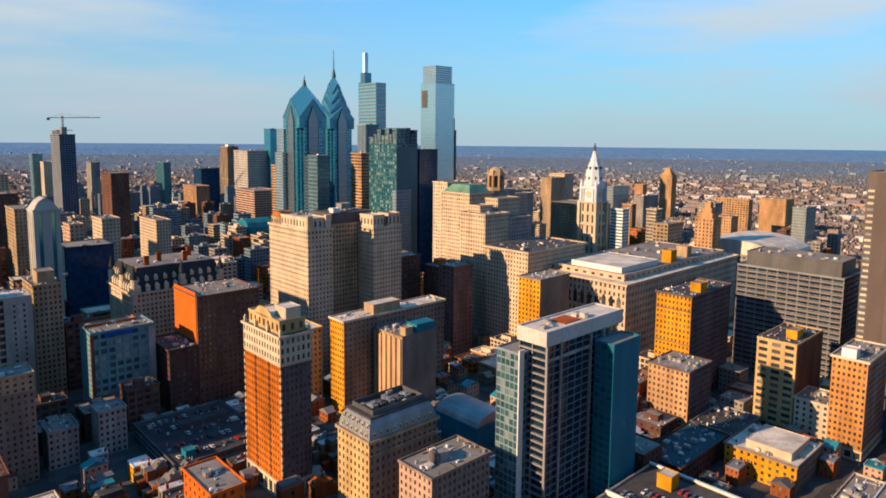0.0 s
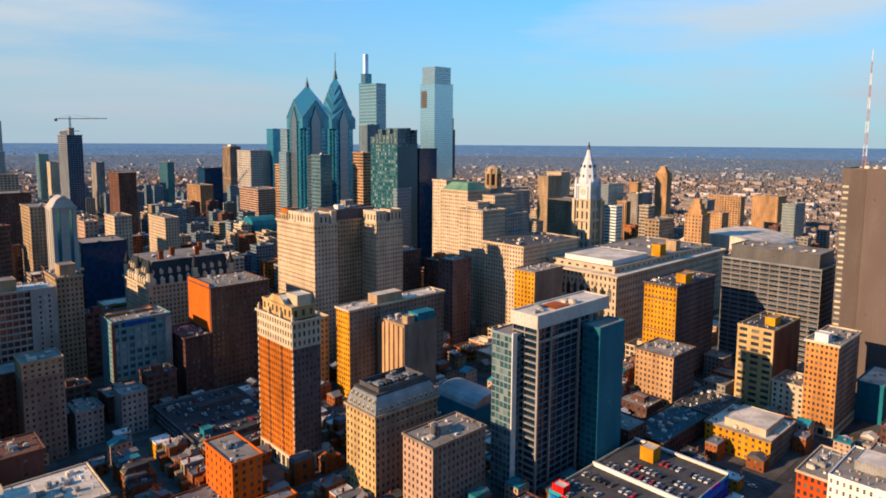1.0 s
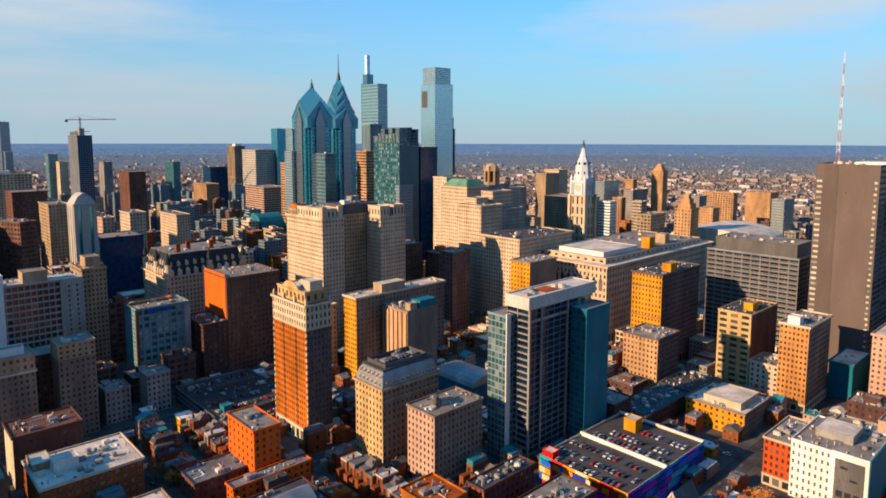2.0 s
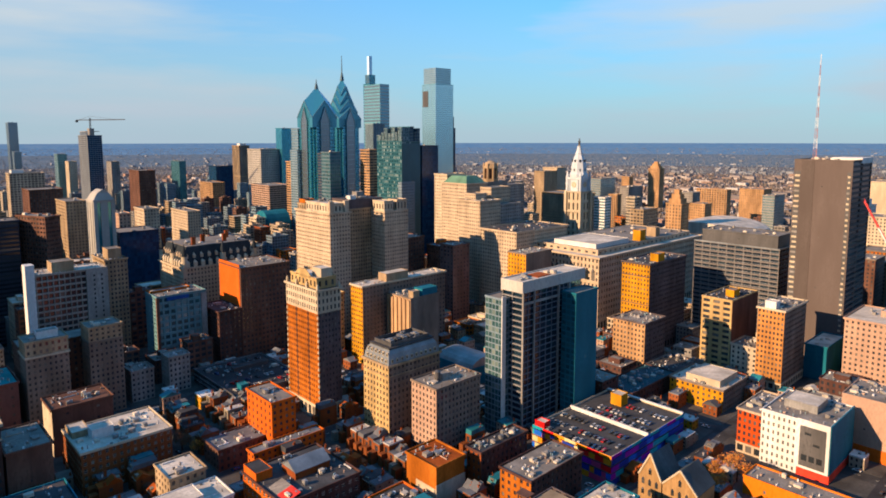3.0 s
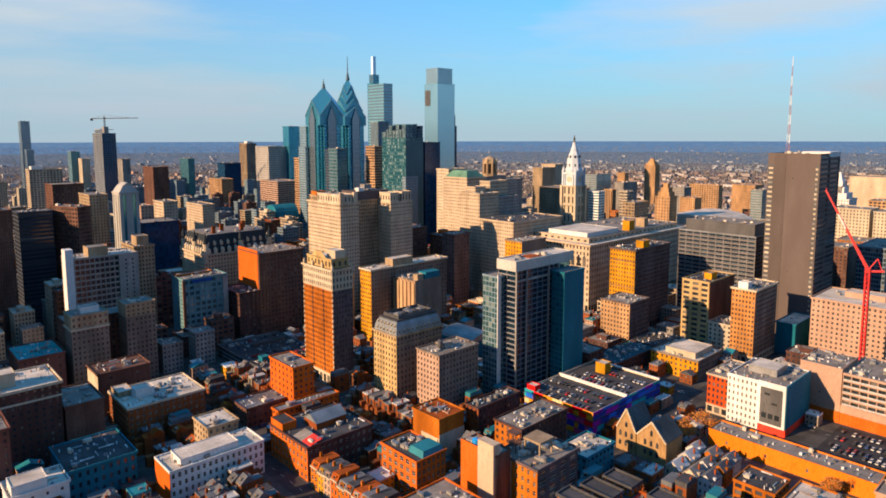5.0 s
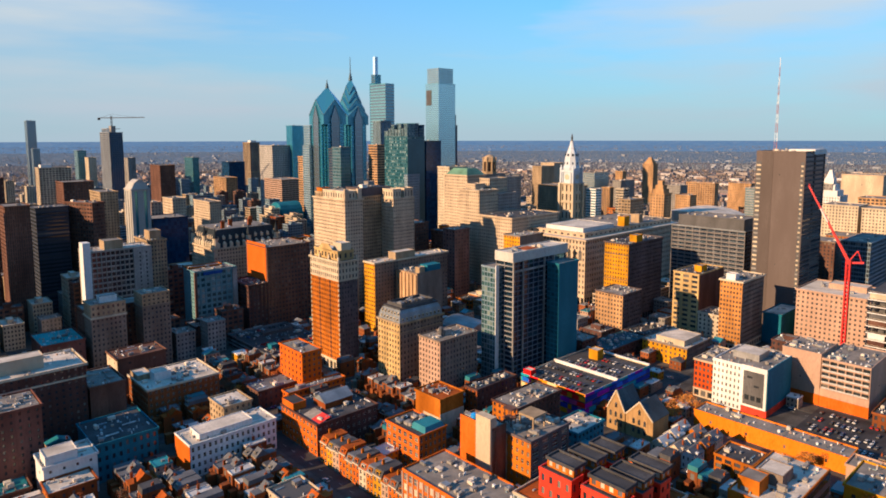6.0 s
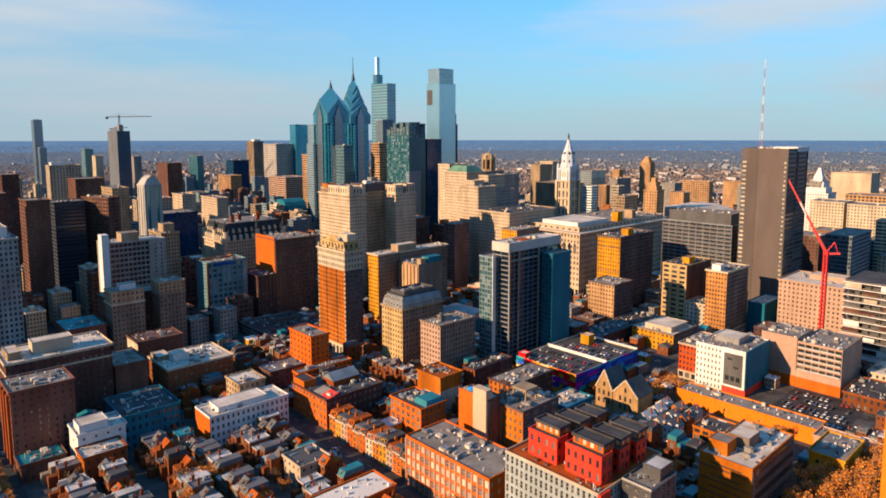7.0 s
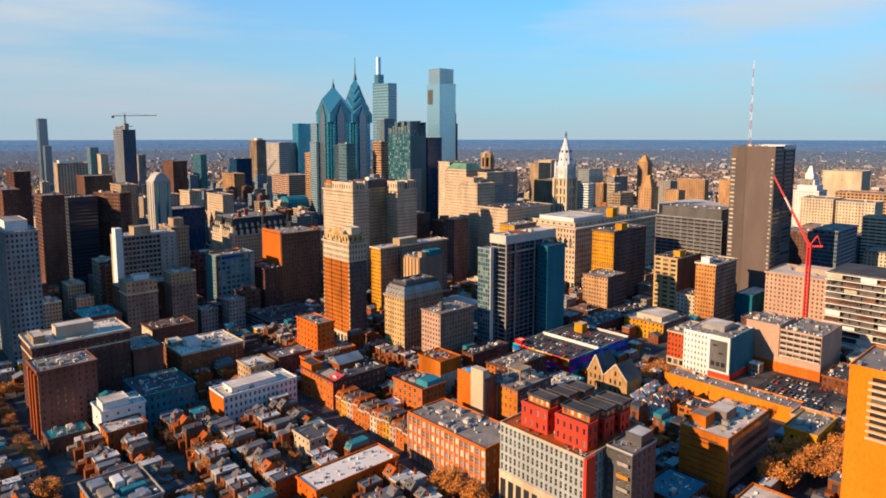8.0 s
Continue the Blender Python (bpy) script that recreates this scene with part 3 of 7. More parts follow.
# -- slab tower with a white mast --
ob, w, d = tower("glass_skyscraper", "glass skyscraper with a slender white lantern mast", (170, 567, 194, 622))
block(ob, "shaft", (0, 0, w, d), 0, 276, ICE, (60, 6.4, .99, .5, .2), (60, 6.4, .99, .5, .2), glass=GREYGLASS)
block(ob, "core", (6, d - 12, w + 4, d + 10), 0, 279, STEEL, FINE, glass=BLUEGLASS)
block(ob, "core_head", (8, d - 8, w, d + 6), 279, 298, SLATE, FINE, glass=BLUEGLASS)
part("mast", Mesh().box(11, d - 4, 298, 19, d + 3, 338), COLDWHITE, ob, "white glass lantern")

# -- hotel tower with a jagged top --
ob, w, d = tower("hotel_tower", "dark teal glass hotel tower with a jagged top", (-165, 89, -136, 137))
block(ob, "shaft", (0, 0, w, d), 0, 164, TEALDARK, (3.2, 4.2, .72, .66, .3), (2.4, 3.4, .9, .86, .2), glass=MOTTLED)
for a, b_, z in ((0, 7, 180), (8.2, 12, 174), (13, 20, 180), (21, 26, 173), (27, 33.5, 179), (34.5, 39, 174), (40, 48, 171)):
    block(ob, "top_fin", (0.3, a + .2, 13, b_), 163, z, GRIDGREY, (2.4, 3.4, .6, .8, .3), glass=MOTTLED)
for a, b_, z in ((13.5, 19, 181), (20, 24, 175), (24.5, 28.8, 179)):
    block(ob, "top_fin", (a, .3, b_, 40), 163, z, TEALDARK, FINE, glass=NAVYGLASS)
part("side_curtain", Mesh().box(.6, -.25, 4, 28.6, 0, 162, 0, True), TEALDARK, ob, "plain dark teal side wall")
block(ob, "lower_wing", (-6, -7, 14, -.4), 0, 116, COOLGREY, (2.4, 3.4, .4, .5, .3))
B("apartment_tower", "plain navy-blue glass apartment tower", (-120, 104, -93, 130), 158, NAVY, CURTAIN, glass=NAVYGLASS, category="skyscraper", units=1)
B("office_tower", "sandy striped office tower beside the glass hotel", (-130, 200, -116, 221), 152, SANDBRICK, RIBBON, units=1)
B("office_tower", "plain grey office tower with vertical ribs", (-112, 215, -92, 233), 187, HAZEBLUE, STRIPE, units=1)
B("office_building", "dark teal glass block below the gabled tower", (-176, 225, -159, 246), 149, GRIDGREY, (3.2, 4.6, .7, .6, .3), glass=TEALGLASS)
B("office_tower", "blue glass tower with a slanted top", (-1, 666, 36, 690), 186, TEAL, CURTAIN, glass=BLUEGLASS, units=1)
B("office_building", "dark grey glass block with pale mullions", (-158, 262, -140, 284), 146, SLATE, FINE, glass=NAVYGLASS)

# -- city hall --
ob, w, d = tower("city_hall_tower", "ornate pale stone clock tower with a bronze figure", (33, -25, 57, -1), "clock tower")
m, g = Mesh(), Mesh()
four_walls(m, g, 2, 2, 22, 22, 0, 100, (6.6, 12.4, .36, .7, 1.0), (6.6, 12.4, .36, .7, 1.0))
for x in (0.8, 23.2):
    for y in (0.8, 23.2):
        m.box(x - 1.6, y - 1.6, 0, x + 1.6, y + 1.6, 101)
for z in (25, 50, 74, 99):
    rim(m, 2, 2, 22, 22, z, z + 1.6, 1, out=1.6)
part("shaft", m, PALE, ob)
part("glazing", g, DARKGLASS, ob, kind="stuff")
m = Mesh()
m.box(2.5, 2.5, 100, 21.5, 21.5, 117)
for x in (2, 22):
    for y in (2, 22):
        m.tube(x, y, 100, 120, 1.7, 1.7, 8).tube(x, y, 120, 126, 1.9, 0.2, 8)
for s in (5.5, 18.5):
    for e in (1.6, 22.4):
        m.tube(s, e, 101, 115, .7, .7, 6).tube(e, s, 101, 115, .7, .7, 6)
rim(m, 2.5, 2.5, 21.5, 21.5, 115.5, 118, 2, out=1.2)
part("clock_stage", m, WHITEIRON, ob, "pale painted iron clock stage")
for dx, dy in ((-1, 0), (0, -1), (1, 0), (0, 1)):
    m = Mesh()
    cx, cy = 12 + dx * 9.7, 12 + dy * 9.7
    k = 16
    ring = [(cx + (0 if dx else 3.4 * math.cos(2 * math.pi * i / k)) , cy + (3.4 * math.cos(2 * math.pi * i / k) if dx else 0), 109 + 3.4 * math.sin(2 * math.pi * i / k)) for i in range(k)]
    m.poly([(x + dx * .2, y + dy * .2, z) for x, y, z in ring])
    for i in range(k):
        m.bar(tuple(np.add(ring[i], (dx * .2, dy * .2, 0))), tuple(np.add(ring[(i + 1) % k], (dx * .2, dy * .2, 0))), 0.25)
    part("clock_face", m, PALE, ob, "pale round clock face")
m = Mesh()
m.weld = True
prof = [(118, 12), (122, 12), (124, 10.6), (130, 10), (136, 9.2), (140, 8.0), (144, 6.2), (147, 4.8), (148.5, 5.0), (151, 3.6), (156, 2.4), (158, 2.6)]
for (z0, r0), (z1, r1) in zip(prof, prof[1:]):
    m.tube(12, 12, z0, z1, r0, r1, 8, turn=math.pi / 8)
for dx, dy in ((-1, 0), (0, -1), (1, 0), (0, 1)):
    part("dome_gable", Mesh().box(12 + dx * 8 - 1.6, 12 + dy * 8 - 1.6, 118, 12 + dx * 8 + 1.6, 12 + dy * 8 + 1.6, 125.5), WHITEIRON, ob)
part("dome", m, WHITEIRON, ob, "pale painted iron dome")
for i in range(8):
    a = math.pi * i / 4
    for z, q in ((126, 8.9), (137.5, 7.9)):
        cx, cy = 12 + q * math.cos(a), 12 + q * math.sin(a)
        part("dome_window", Mesh().box(cx - .9, cy - .9, z, cx + .9, cy + .9, z + 3.2, 0, True), SLATEBLUE, ob)
m = Mesh()
m.tube(12, 12, 158, 160, 1.5, 1.2, 8).tube(12, 12, 160, 164.2, 1.1, 1.5, 8).tube(12, 12, 164.2, 166.4, 0.7, 0.7, 8).tube(12, 12, 166.4, 167.4, 1.0, 0.5, 8)
tagged(part("statue", m, BRONZE, None, at=(33, -25, 0)), "dark bronze statue on top of the clock tower", "statue")
b = B("city_hall", "grey stone city hall with a mansard roof", (-70, -70, 30, 62), 36, GREY, WIDE, roof=SLATE, bands=((12, .8), (24, .8)))
part("mansard", Mesh().prism([(1, 1), (99, 1), (99, 131), (1, 131)], 36, [(7, 7), (93, 7), (93, 125), (7, 125)], 45), SLATE, b)

# -- the cream hotel round a court --
b = B("hotel", "large cream stone hotel, stepped back at the top", (-360, -56, -340, -2), 107, CREAM, (2.7, 3.3, .42, .5, .3), bands=((98, .8), (91, .5), (72, .6), (40, .5), (16, .8)), units=0, cornice=.9, roof=ROOFPALE)
block(b, "attic", (2, 2.5, 17.5, 40), 107, 114.5, PALE, (4, 7, .4, .55, .3), roof=ROOFPALE, label="white attic storey")
block(b, "attic", (1.5, 40.5, 16, 53), 107, 112, BUFF, PUNCH)
block(b, "rear_wing", (20.2, 8, 72, 50), 0, 108, BUFF, TIGHT)
block(b, "court_wing", (48, -11, 74, 7.8), 0, 106, CREAM, (2.7, 3.3, .42, .5, .3))
block(b, "court_attic", (48.4, -10, 58, 6), 106, 114.5, PALE, (3.6, 8, .4, .5, .3), roof=ROOFPALE, label="white attic storey")
block(b, "court_attic", (62, -10.5, 73, 2), 106, 115, CREAM, (4, 9, .4, .6, .3), roof=ROOFGREY)
for z in (16, 40, 72, 91, 98):
    m = Mesh()
    rim(m, 48, -11, 74, 7.8, z, z + .7, .3, out=.3)
    part("string_course", m, CREAM, b)
for z in range(20, 90, 7):
    part("sill_course", Mesh().box(-.22, .4, z, 0, 53.6, z + .35, 0, True), PALE, b)
for x in (.4, 15):
    part("end_turret", Mesh().box(x, .4, 107, x + 4.3, 2.4, 117), CREAM, b)
roof_block(b, "penthouse", 26, 10, 62, 36, 108, 8, SMOKEBRICK, ROOFDARK)
roof_block(b, "stair_head", 30, 14, 36, 19, 116, 3, WHITE, ROOFPALE)
roof_block(b, "stair_head", 44, 24, 52, 31, 116, 5, GREY, ROOFPALE)
roof_block(b, "plant_room", 2.5, 42, 12, 52, 112.8, 3, TERRA, ROOFDARK)
roof_units(b, random.Random(3), 4, 4, 22, 38, 115, 5)
roof_units(b, random.Random(4), 28, 12, 60, 35, 116.5, 9)

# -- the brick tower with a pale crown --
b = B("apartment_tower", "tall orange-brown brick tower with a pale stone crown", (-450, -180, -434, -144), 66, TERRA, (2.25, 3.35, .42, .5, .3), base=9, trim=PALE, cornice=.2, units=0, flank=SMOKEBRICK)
block(b, "crown", (-0.2, -0.2, 16.2, 36.2), 66.5, 79.5, PALE, (2.6, 4.2, .45, .6, .35), lip=.9)
block(b, "upper_crown", (1.5, 3, 15, 33), 80, 86, HONEY, (4.5, 6, .4, .55, .35), roof=ROOFPALE)
m = Mesh()
m.prism([(1.2, 8), (1.6, 8), (1.6, 28), (1.2, 28)], 86, [(1.2, 14), (1.6, 14), (1.6, 22), (1.2, 22)], 90.5)
part("front_gable", m, HONEY, b, "golden stucco gable")
roof_block(b, "head_house", 6, 5, 14, 15, 86.2, 5, PALE, ROOFPALE, "pale stone head house")
for y in (-.25, 35.25):
    for k in range(16):
        part("quoin", Mesh().box(-.2, y, 10 + k * 3.5, .6, y + 1.0, 11.8 + k * 3.5, 0, True), PALE, b)
for y in (10.5, 24):                                # dark strips paint the shade of two light wells down the sunny face
    part("light_well", Mesh().box(-0.12, y, 9, 0.05, y + 1.0, 78, 0, True), DARKBRICK, b)
for x, y in ((0, 0), (0, 35), (15, 0), (15, 35), (0, 12), (0, 24)):
    part("finial", Mesh().box(x, y, 80, x + 1.2, y + 1.2, 82).prism([(x, y), (x + 1.2, y), (x + 1.2, y + 1.2), (x, y + 1.2)], 82, [(x + .5, y + .5), (x + .7, y + .5), (x + .7, y + .7), (x + .5, y + .7)], 83.6), PALE, b)

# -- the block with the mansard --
# cream stone: front tinted sunlit honey, east flank greyed for shade
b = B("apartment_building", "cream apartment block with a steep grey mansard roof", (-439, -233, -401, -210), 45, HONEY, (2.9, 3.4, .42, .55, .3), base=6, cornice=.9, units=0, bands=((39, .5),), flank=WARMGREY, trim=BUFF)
w, d = 38, 23
m = Mesh()
for (z0_, a_), (z1_, c_) in zip(((45.5, .3), (48.5, .7), (51, 1.4), (53, 2.6), (54, 4)), ((48.5, .7), (51, 1.4), (53, 2.6), (54, 4))):
    m.prism([(a_, a_), (w - a_, a_), (w - a_, d - a_), (a_, d - a_)], z0_, [(c_, c_), (w - c_, c_), (w - c_, d - c_), (c_, d - c_)], z1_)
part("mansard", m, ZINC, b, "grey metal mansard")
part("roof_deck", Mesh().box(2.5, 2.5, 53.5, w - 2.5, d - 2.5, 54.3), ROOFDARK, b)
for i in range(6):
    for z in (46.5, 50):
        y = 2.6 + i * 3.4
        x = 0.5 + (z - 45.5) * 0.22
        part("dormer", Mesh().box(x - .5, y - .7, z, x + 1.2, y + .7, z + 2.1).box(x - .55, y - .45, z + .3, x - .5, y + .45, z + 1.7, 1), [PALE, DARKGLASS], b)
for i in range(10):
    x, z = 3 + i * 3.5, 46.5
    part("dormer", Mesh().box(x - .7, .3, z, x + .7, 1.8, z + 2.1).box(x - .45, .25, z + .3, x + .45, .3, z + 1.7, 1), [PALE, DARKGLASS], b)
roof_units(b, random.Random(8), 3, 3, 35, 20, 54.3, 9, (METAL, SLATE, GREY))
part("mast", Mesh().tube(30, 5, 54, 60, .12, .06, 5), METAL, b)
m = Mesh()
rim(m, 5, 4, 33, 19, 54.2, 56.4, .3)
part("plant_screen", m, SLATE, b, "dark louvred plant screen")
for k in range(5):
    part("fan_unit", Mesh().box(8 + k * 4.6, 8, 54.3, 11 + k * 4.6, 13, 56.2, 0, True).tube(9.5 + k * 4.6, 10.5, 56.2, 56.8, 1.2, 1.2, 10), SLATE if k % 2 else METAL, b)

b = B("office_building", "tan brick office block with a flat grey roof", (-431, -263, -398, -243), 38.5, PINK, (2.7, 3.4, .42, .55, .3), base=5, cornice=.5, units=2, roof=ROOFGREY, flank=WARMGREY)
part("water_tank", Mesh().tube(9, 9, 41, 44, 1.7, 1.7, 12).tube(9, 9, 44, 45.2, 1.8, .1, 12).box(7.8, 7.8, 38.6, 10.2, 10.2, 41), SLATE, b)
roof_block(b, "stair_head", 12, 8, 18, 13, 38.6, 3, GREY, ROOFGREY)

# -- the modern glass tower --
FRAME = surface("grey_frame", (0.34, 0.34, 0.35), stain=.2)
# east side takes a darker copy of the grey frame as shade
b = B("apartment_tower", "modern glass apartment tower with a pale grey frame", (-378, -276, -335, -261), 84, FRAME, (7.5, 3.35, .95, .82, 1.2), (5.4, 3.35, .94, .87, .45), glass=INKGLASS, cornice=.1, units=0, base=6, flank=surface("shaded_grey_frame", (0.22, 0.24, 0.27), stain=.15))
m = Mesh()
rim(m, -.6, -.6, 58.6, 15.6, 83.5, 90, .8)
part("roof_screen", m, surface("pale_grey_screen", (.66, .64, .60), stain=.15), b, "pale grey roof screen")
part("screen_deck", Mesh().box(0.3, .3, 88.5, 57.7, 14.7, 89.4), ROOFPALE, b)
part("rusty_deck", Mesh().box(17, 3, 89.4, 29, 12, 89.8), ROOFRUST, b, "rusty red roof deck")
roof_units(b, random.Random(5), 2, 2, 16, 14, 89.4, 4)
roof_units(b, random.Random(6), 29, 2, 42, 14, 89.4, 4)
for x in (-.2, 9.5, 32, 42.4):
    part("pilaster", Mesh().box(x, -.9, 0, x + .9, .1, 84, 0, True), GREY, b)
part("pilaster", Mesh().box(-6.6, 9.0, 0, -3.4, 9.55, 81, 0, True), WHITE, b, "white edge wall")
part("spandrel", Mesh().box(0, -.5, 76.5, 32, -.05, 78, 0, True), GREY, b)
block(b, "glass_wing", (-6, 9.6, 26, 22.5), 0, 79, COOLGREY, (2.6, 3.35, .86, .8, .15), glass=GREENGLASS, label="pale green glass wing")
block(b, "dark_wing", (43.6, 2, 58, 14), 0, 83, SLATE, CURTAIN, glass=TEALGLASS)
block(b, "teal_wing", (35, -11, 57, -.95), 0, 79, TEAL, (3, 3.35, .8, .7, .1), (90, 90, .02, .02, .05), glass=TEALGLASS, label="blank teal end wing")

# -- the great store --
b = B("department_store", "massive cream stone store with arched upper windows", (-179, -194, 11, -108), 66, CREAM, (4.0, 5.4, .42, .52, .5), base=12, cornice=1.6, units=0, bands=((44, .9), (60, .7)), roof=ROOFPALE)
for i in range(13):                                  # round heads over the top storey's windows
    y = 4 + i * 6.4
    part("window_arch", Mesh().prism([(-.25, y), (.1, y), (.1, y + 3.4), (-.25, y + 3.4)], 46, [(-.25, y), (.1, y), (.1, y + 3.4), (-.25, y + 3.4)], 54).tube(-.05, y + 1.7, 53.9, 56.4, 1.7, .6, 8), DARKGLASS, b)
block(b, "attic", (10, 8, 180, 78), 66, 70.5, CREAM, (8, 4.5, .4, .4, .3), roof=ROOFGREY)
roof_block(b, "skylight_house", 16, 14, 70, 60, 70.5, 4, WHITE, ROOFPALE, "white roof house")
roof_block(b, "lift_head", 84, 10, 94, 18, 70.5, 10, OCHRE, ROOFGREY)
roof_block(b, "lift_head", 120, 14, 128, 24, 70.5, 9, BUFF, ROOFGREY)
roof_units(b, random.Random(6), 70, 10, 175, 76, 70.6, 22)

# -- blocks between the store and the hotel --
B("office_building", "yellow-lit brick block with a blank grey flank", (-232, -157, -197, -137), 71, OCHRE, PUNCH, (60, 30, .03, .03, .1), units=2, flank=WARMGREY)
b = B("office_building", "cream stone office block with a heavy cornice", (-200, -119, -123, -73), 82, CREAM, (3.0, 3.6, .42, .55, .3), base=8, cornice=1.5, bands=((68, .8), (74, .6)), units=9, roof=ROOFDARK)
b = B("office_building", "cream stone office block, stepped up to a tower", (-191, -64, -161, -34), 106, CREAM, (3.0, 3.6, .42, .55, .35), cornice=.9, bands=((96, .7), (60, .6)), units=4)
block(b, "rear_block", (30.2, 0, 62, 30), 0, 101, GREY, PUNCH)
block(b, "step", (8, 14, 24, 29.5), 106.5, 112, CREAM, (3.0, 3.6, .4, .5, .3))
block(b, "step", (31, 14, 61, 29.5), 101.5, 117, CREAM, (3.0, 3.6, .4, .5, .3))
b = B("bank_tower", "grey stone tower with an arched ochre belfry", (-95, 28, -46, 57), 115, GREY, PUNCH, (9, 6, .12, .3, .3), category="tower", units=0)
block(b, "rear_wing", (49.2, 2, 84, 22), 0, 110, GREY, PUNCH)
c_ = (28.5, 10.0)
part("belfry_base", Mesh().tube(*c_, 115, 119, 10, 10, 8, turn=math.pi / 8), BUFF, b)
# solid brown drum stands in for the shaded hollow behind the piers
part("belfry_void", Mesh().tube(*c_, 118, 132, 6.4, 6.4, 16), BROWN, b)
for k in range(8):
    a = math.pi / 8 + k * math.pi / 4
    x, y = c_[0] + 8.3 * math.cos(a), c_[1] + 8.3 * math.sin(a)
    part("belfry_pier", Mesh().tube(x, y, 118.5, 132, 1.6, 1.4, 8), BUFF, b)
    x, y = c_[0] + 9.2 * math.cos(a), c_[1] + 9.2 * math.sin(a)
    part("finial", Mesh().tube(x, y, 132, 137, 1.0, .6, 6).tube(x, y, 137, 138.5, .8, .1, 6), BUFF, b)
part("belfry_entablature", Mesh().tube(*c_, 131.5, 134.5, 9.6, 9.2, 8, turn=math.pi / 8), BUFF, b)
m = Mesh()
for z0_, z1_, r0, r1 in ((134.5, 137, 8.4, 7.7), (137, 139, 7.7, 5.7), (139, 140.4, 5.7, 3), (140.4, 141, 3, .4)):
    m.tube(*c_, z0_, z1_, r0, r1, 16)
part("belfry_cap", m, BUFF, b)
b = B("office_building", "cream stone block with a green copper roof", (-160, -14, -128, 25), 119, CREAM, (3.0, 3.6, .42, .55, .3), cornice=1.0, bands=((104, .7),), units=0)
part("copper_roof", Mesh().prism([(1, 1), (31, 1), (31, 38), (1, 38)], 119.5, [(8, 8), (24, 8), (24, 31), (8, 31)], 127), GREEN, b, "green copper hipped roof")
b = B("office_building", "pale cream block beside the copper roof", (-150, 27, -120, 48), 127, PALE, PUNCH, units=2)
B("office_building", "dark brown brick block in shade", (-268, -36, -240, -12), 74, BROWN, PUNCH, units=3)
b = B("office_building", "brown brick block with a teal roof deck", (-239, -58, -206, -39), 66, BROWN, PUNCH, roof=TEAL, units=3)
roof_block(b, "stair_head", 6, 6, 14, 13, 66, 5, ORANGE, ROOFGREY)
B("office_building", "slim mauve-brown brick slab with small windows", (-243, -80, -222, -62), 70, surface("mauve_brown_brick", (.22, .14, .13)), (4, 3.6, .4, .5, .3), units=1)
b = B("office_building", "long ochre brick office block with white cornice", (-373, -118, -289, -103), 59, OCHRE, (2.4, 3.4, .5, .5, .3), (3.2, 3.4, .42, .5, .3), flank=WARMGREY, trim=PALE, cornice=.9, units=3, roof=ROOFPALE)
roof_block(b, "penthouse", 24, 2, 46, 12, 59, 6, BUFF, ROOFPALE)
b = B("office_building", "pinkish brick block with a blank east wall", (-350, -146, -322, -117), 51, surface("pinkish_brick", (.62, .42, .27)), (4.8, 3.4, .45, .6, .6), (60, 30, .03, .03, .1), cornice=.2, units=3, flank=WARMGREY)
roof_block(b, "lift_head", 3, .5, 9, 6, 51, 5, BUFF, ROOFGREY)
roof_block(b, "plant_room", 12, .5, 27, 10, 51, 5.5, TEAL, TEAL, "teal plant room")
for k in range(6):
    part("bay", Mesh().box(-1.0, .6 + k * 4.83, 4, 0, 2.6 + k * 4.83, 50.2, 0, True), surface("pinkish_brick_bay", (.66, .46, .30)) if k == 0 else bpy.data.materials["pinkish_brick_bay"], b)
B("office_building", "slim cream block with a white top", (-392, -98, -376, -78), 52, HONEY, PUNCH, units=1, roof=ROOFPALE)

# -- the west side --
b = B("apartment_tower", "unfinished grey concrete tower with open floors", (-321, 789, -297, 850), 172, surface("raw_grey_concrete", (.29, .32, .36), stain=.25), (4.4, 3.6, .7, .5, .8), (4, 3.6, .9, .8, .4), glass=NAVYGLASS, category="skyscraper", units=0)
block(b, "core", (4, 0, 12, 14), 172, 184, GREY, BLIND)
for i in range(9):
    part("column", Mesh().box(.3, i * 5.8, 172, 1.2, i * 5.8 + .9, 180), GREY, b)
part("slab_edge", Mesh().box(0, 12, 179, 24, 49, 180, 0, True), GREY, b)
crane = thing("tower_crane", "grey tower crane above the unfinished tower", "crane", (-312, 801, 184))
m = Mesh()
for x, y in ((-1, -1), (1, -1), (1, 1), (-1, 1)):
    m.bar((x, y, -12), (x, y, 20), .25)
for z in range(-10, 20, 3):
    m.bar((-1, -1, z), (1, -1, z + 3), .12).bar((-1, 1, z), (-1, -1, z + 3), .12)
part("mast", m, BRONZE, crane)
ux, uy = .73, -.68
part("jib", Mesh().bar((-ux * 24, -uy * 24, 16), (ux * 64, uy * 64, 17), .7).bar((0, 0, 23), (ux * 50, uy * 50, 17), .15).bar((0, 0, 23), (-ux * 22, -uy * 22, 16), .15), BRONZE, crane)
part("counterweight", Mesh().box(-ux * 24 - 2, -uy * 24 - 2, 12, -ux * 24 + 2, -uy * 24 + 2, 16), BRONZE, crane)
b = B("apartment_tower", "slim pale tower with two dark glass strips", (-485, 138, -467, 160), 112, PALEGREY, (7, 200, .28, .97, .5), (9, 200, .3, .97, .5), glass=TEALGLASS, units=0)
part("vault", Mesh().prism([(0, 0), (18, 0), (18, 22), (0, 22)], 112.5, [(4, 2), (14, 2), (14, 20), (4, 20)], 119).prism([(4, 2), (14, 2), (14, 20), (4, 20)], 119, [(8, 2), (10, 2), (10, 20), (8, 20)], 122), PALEGREY, b)
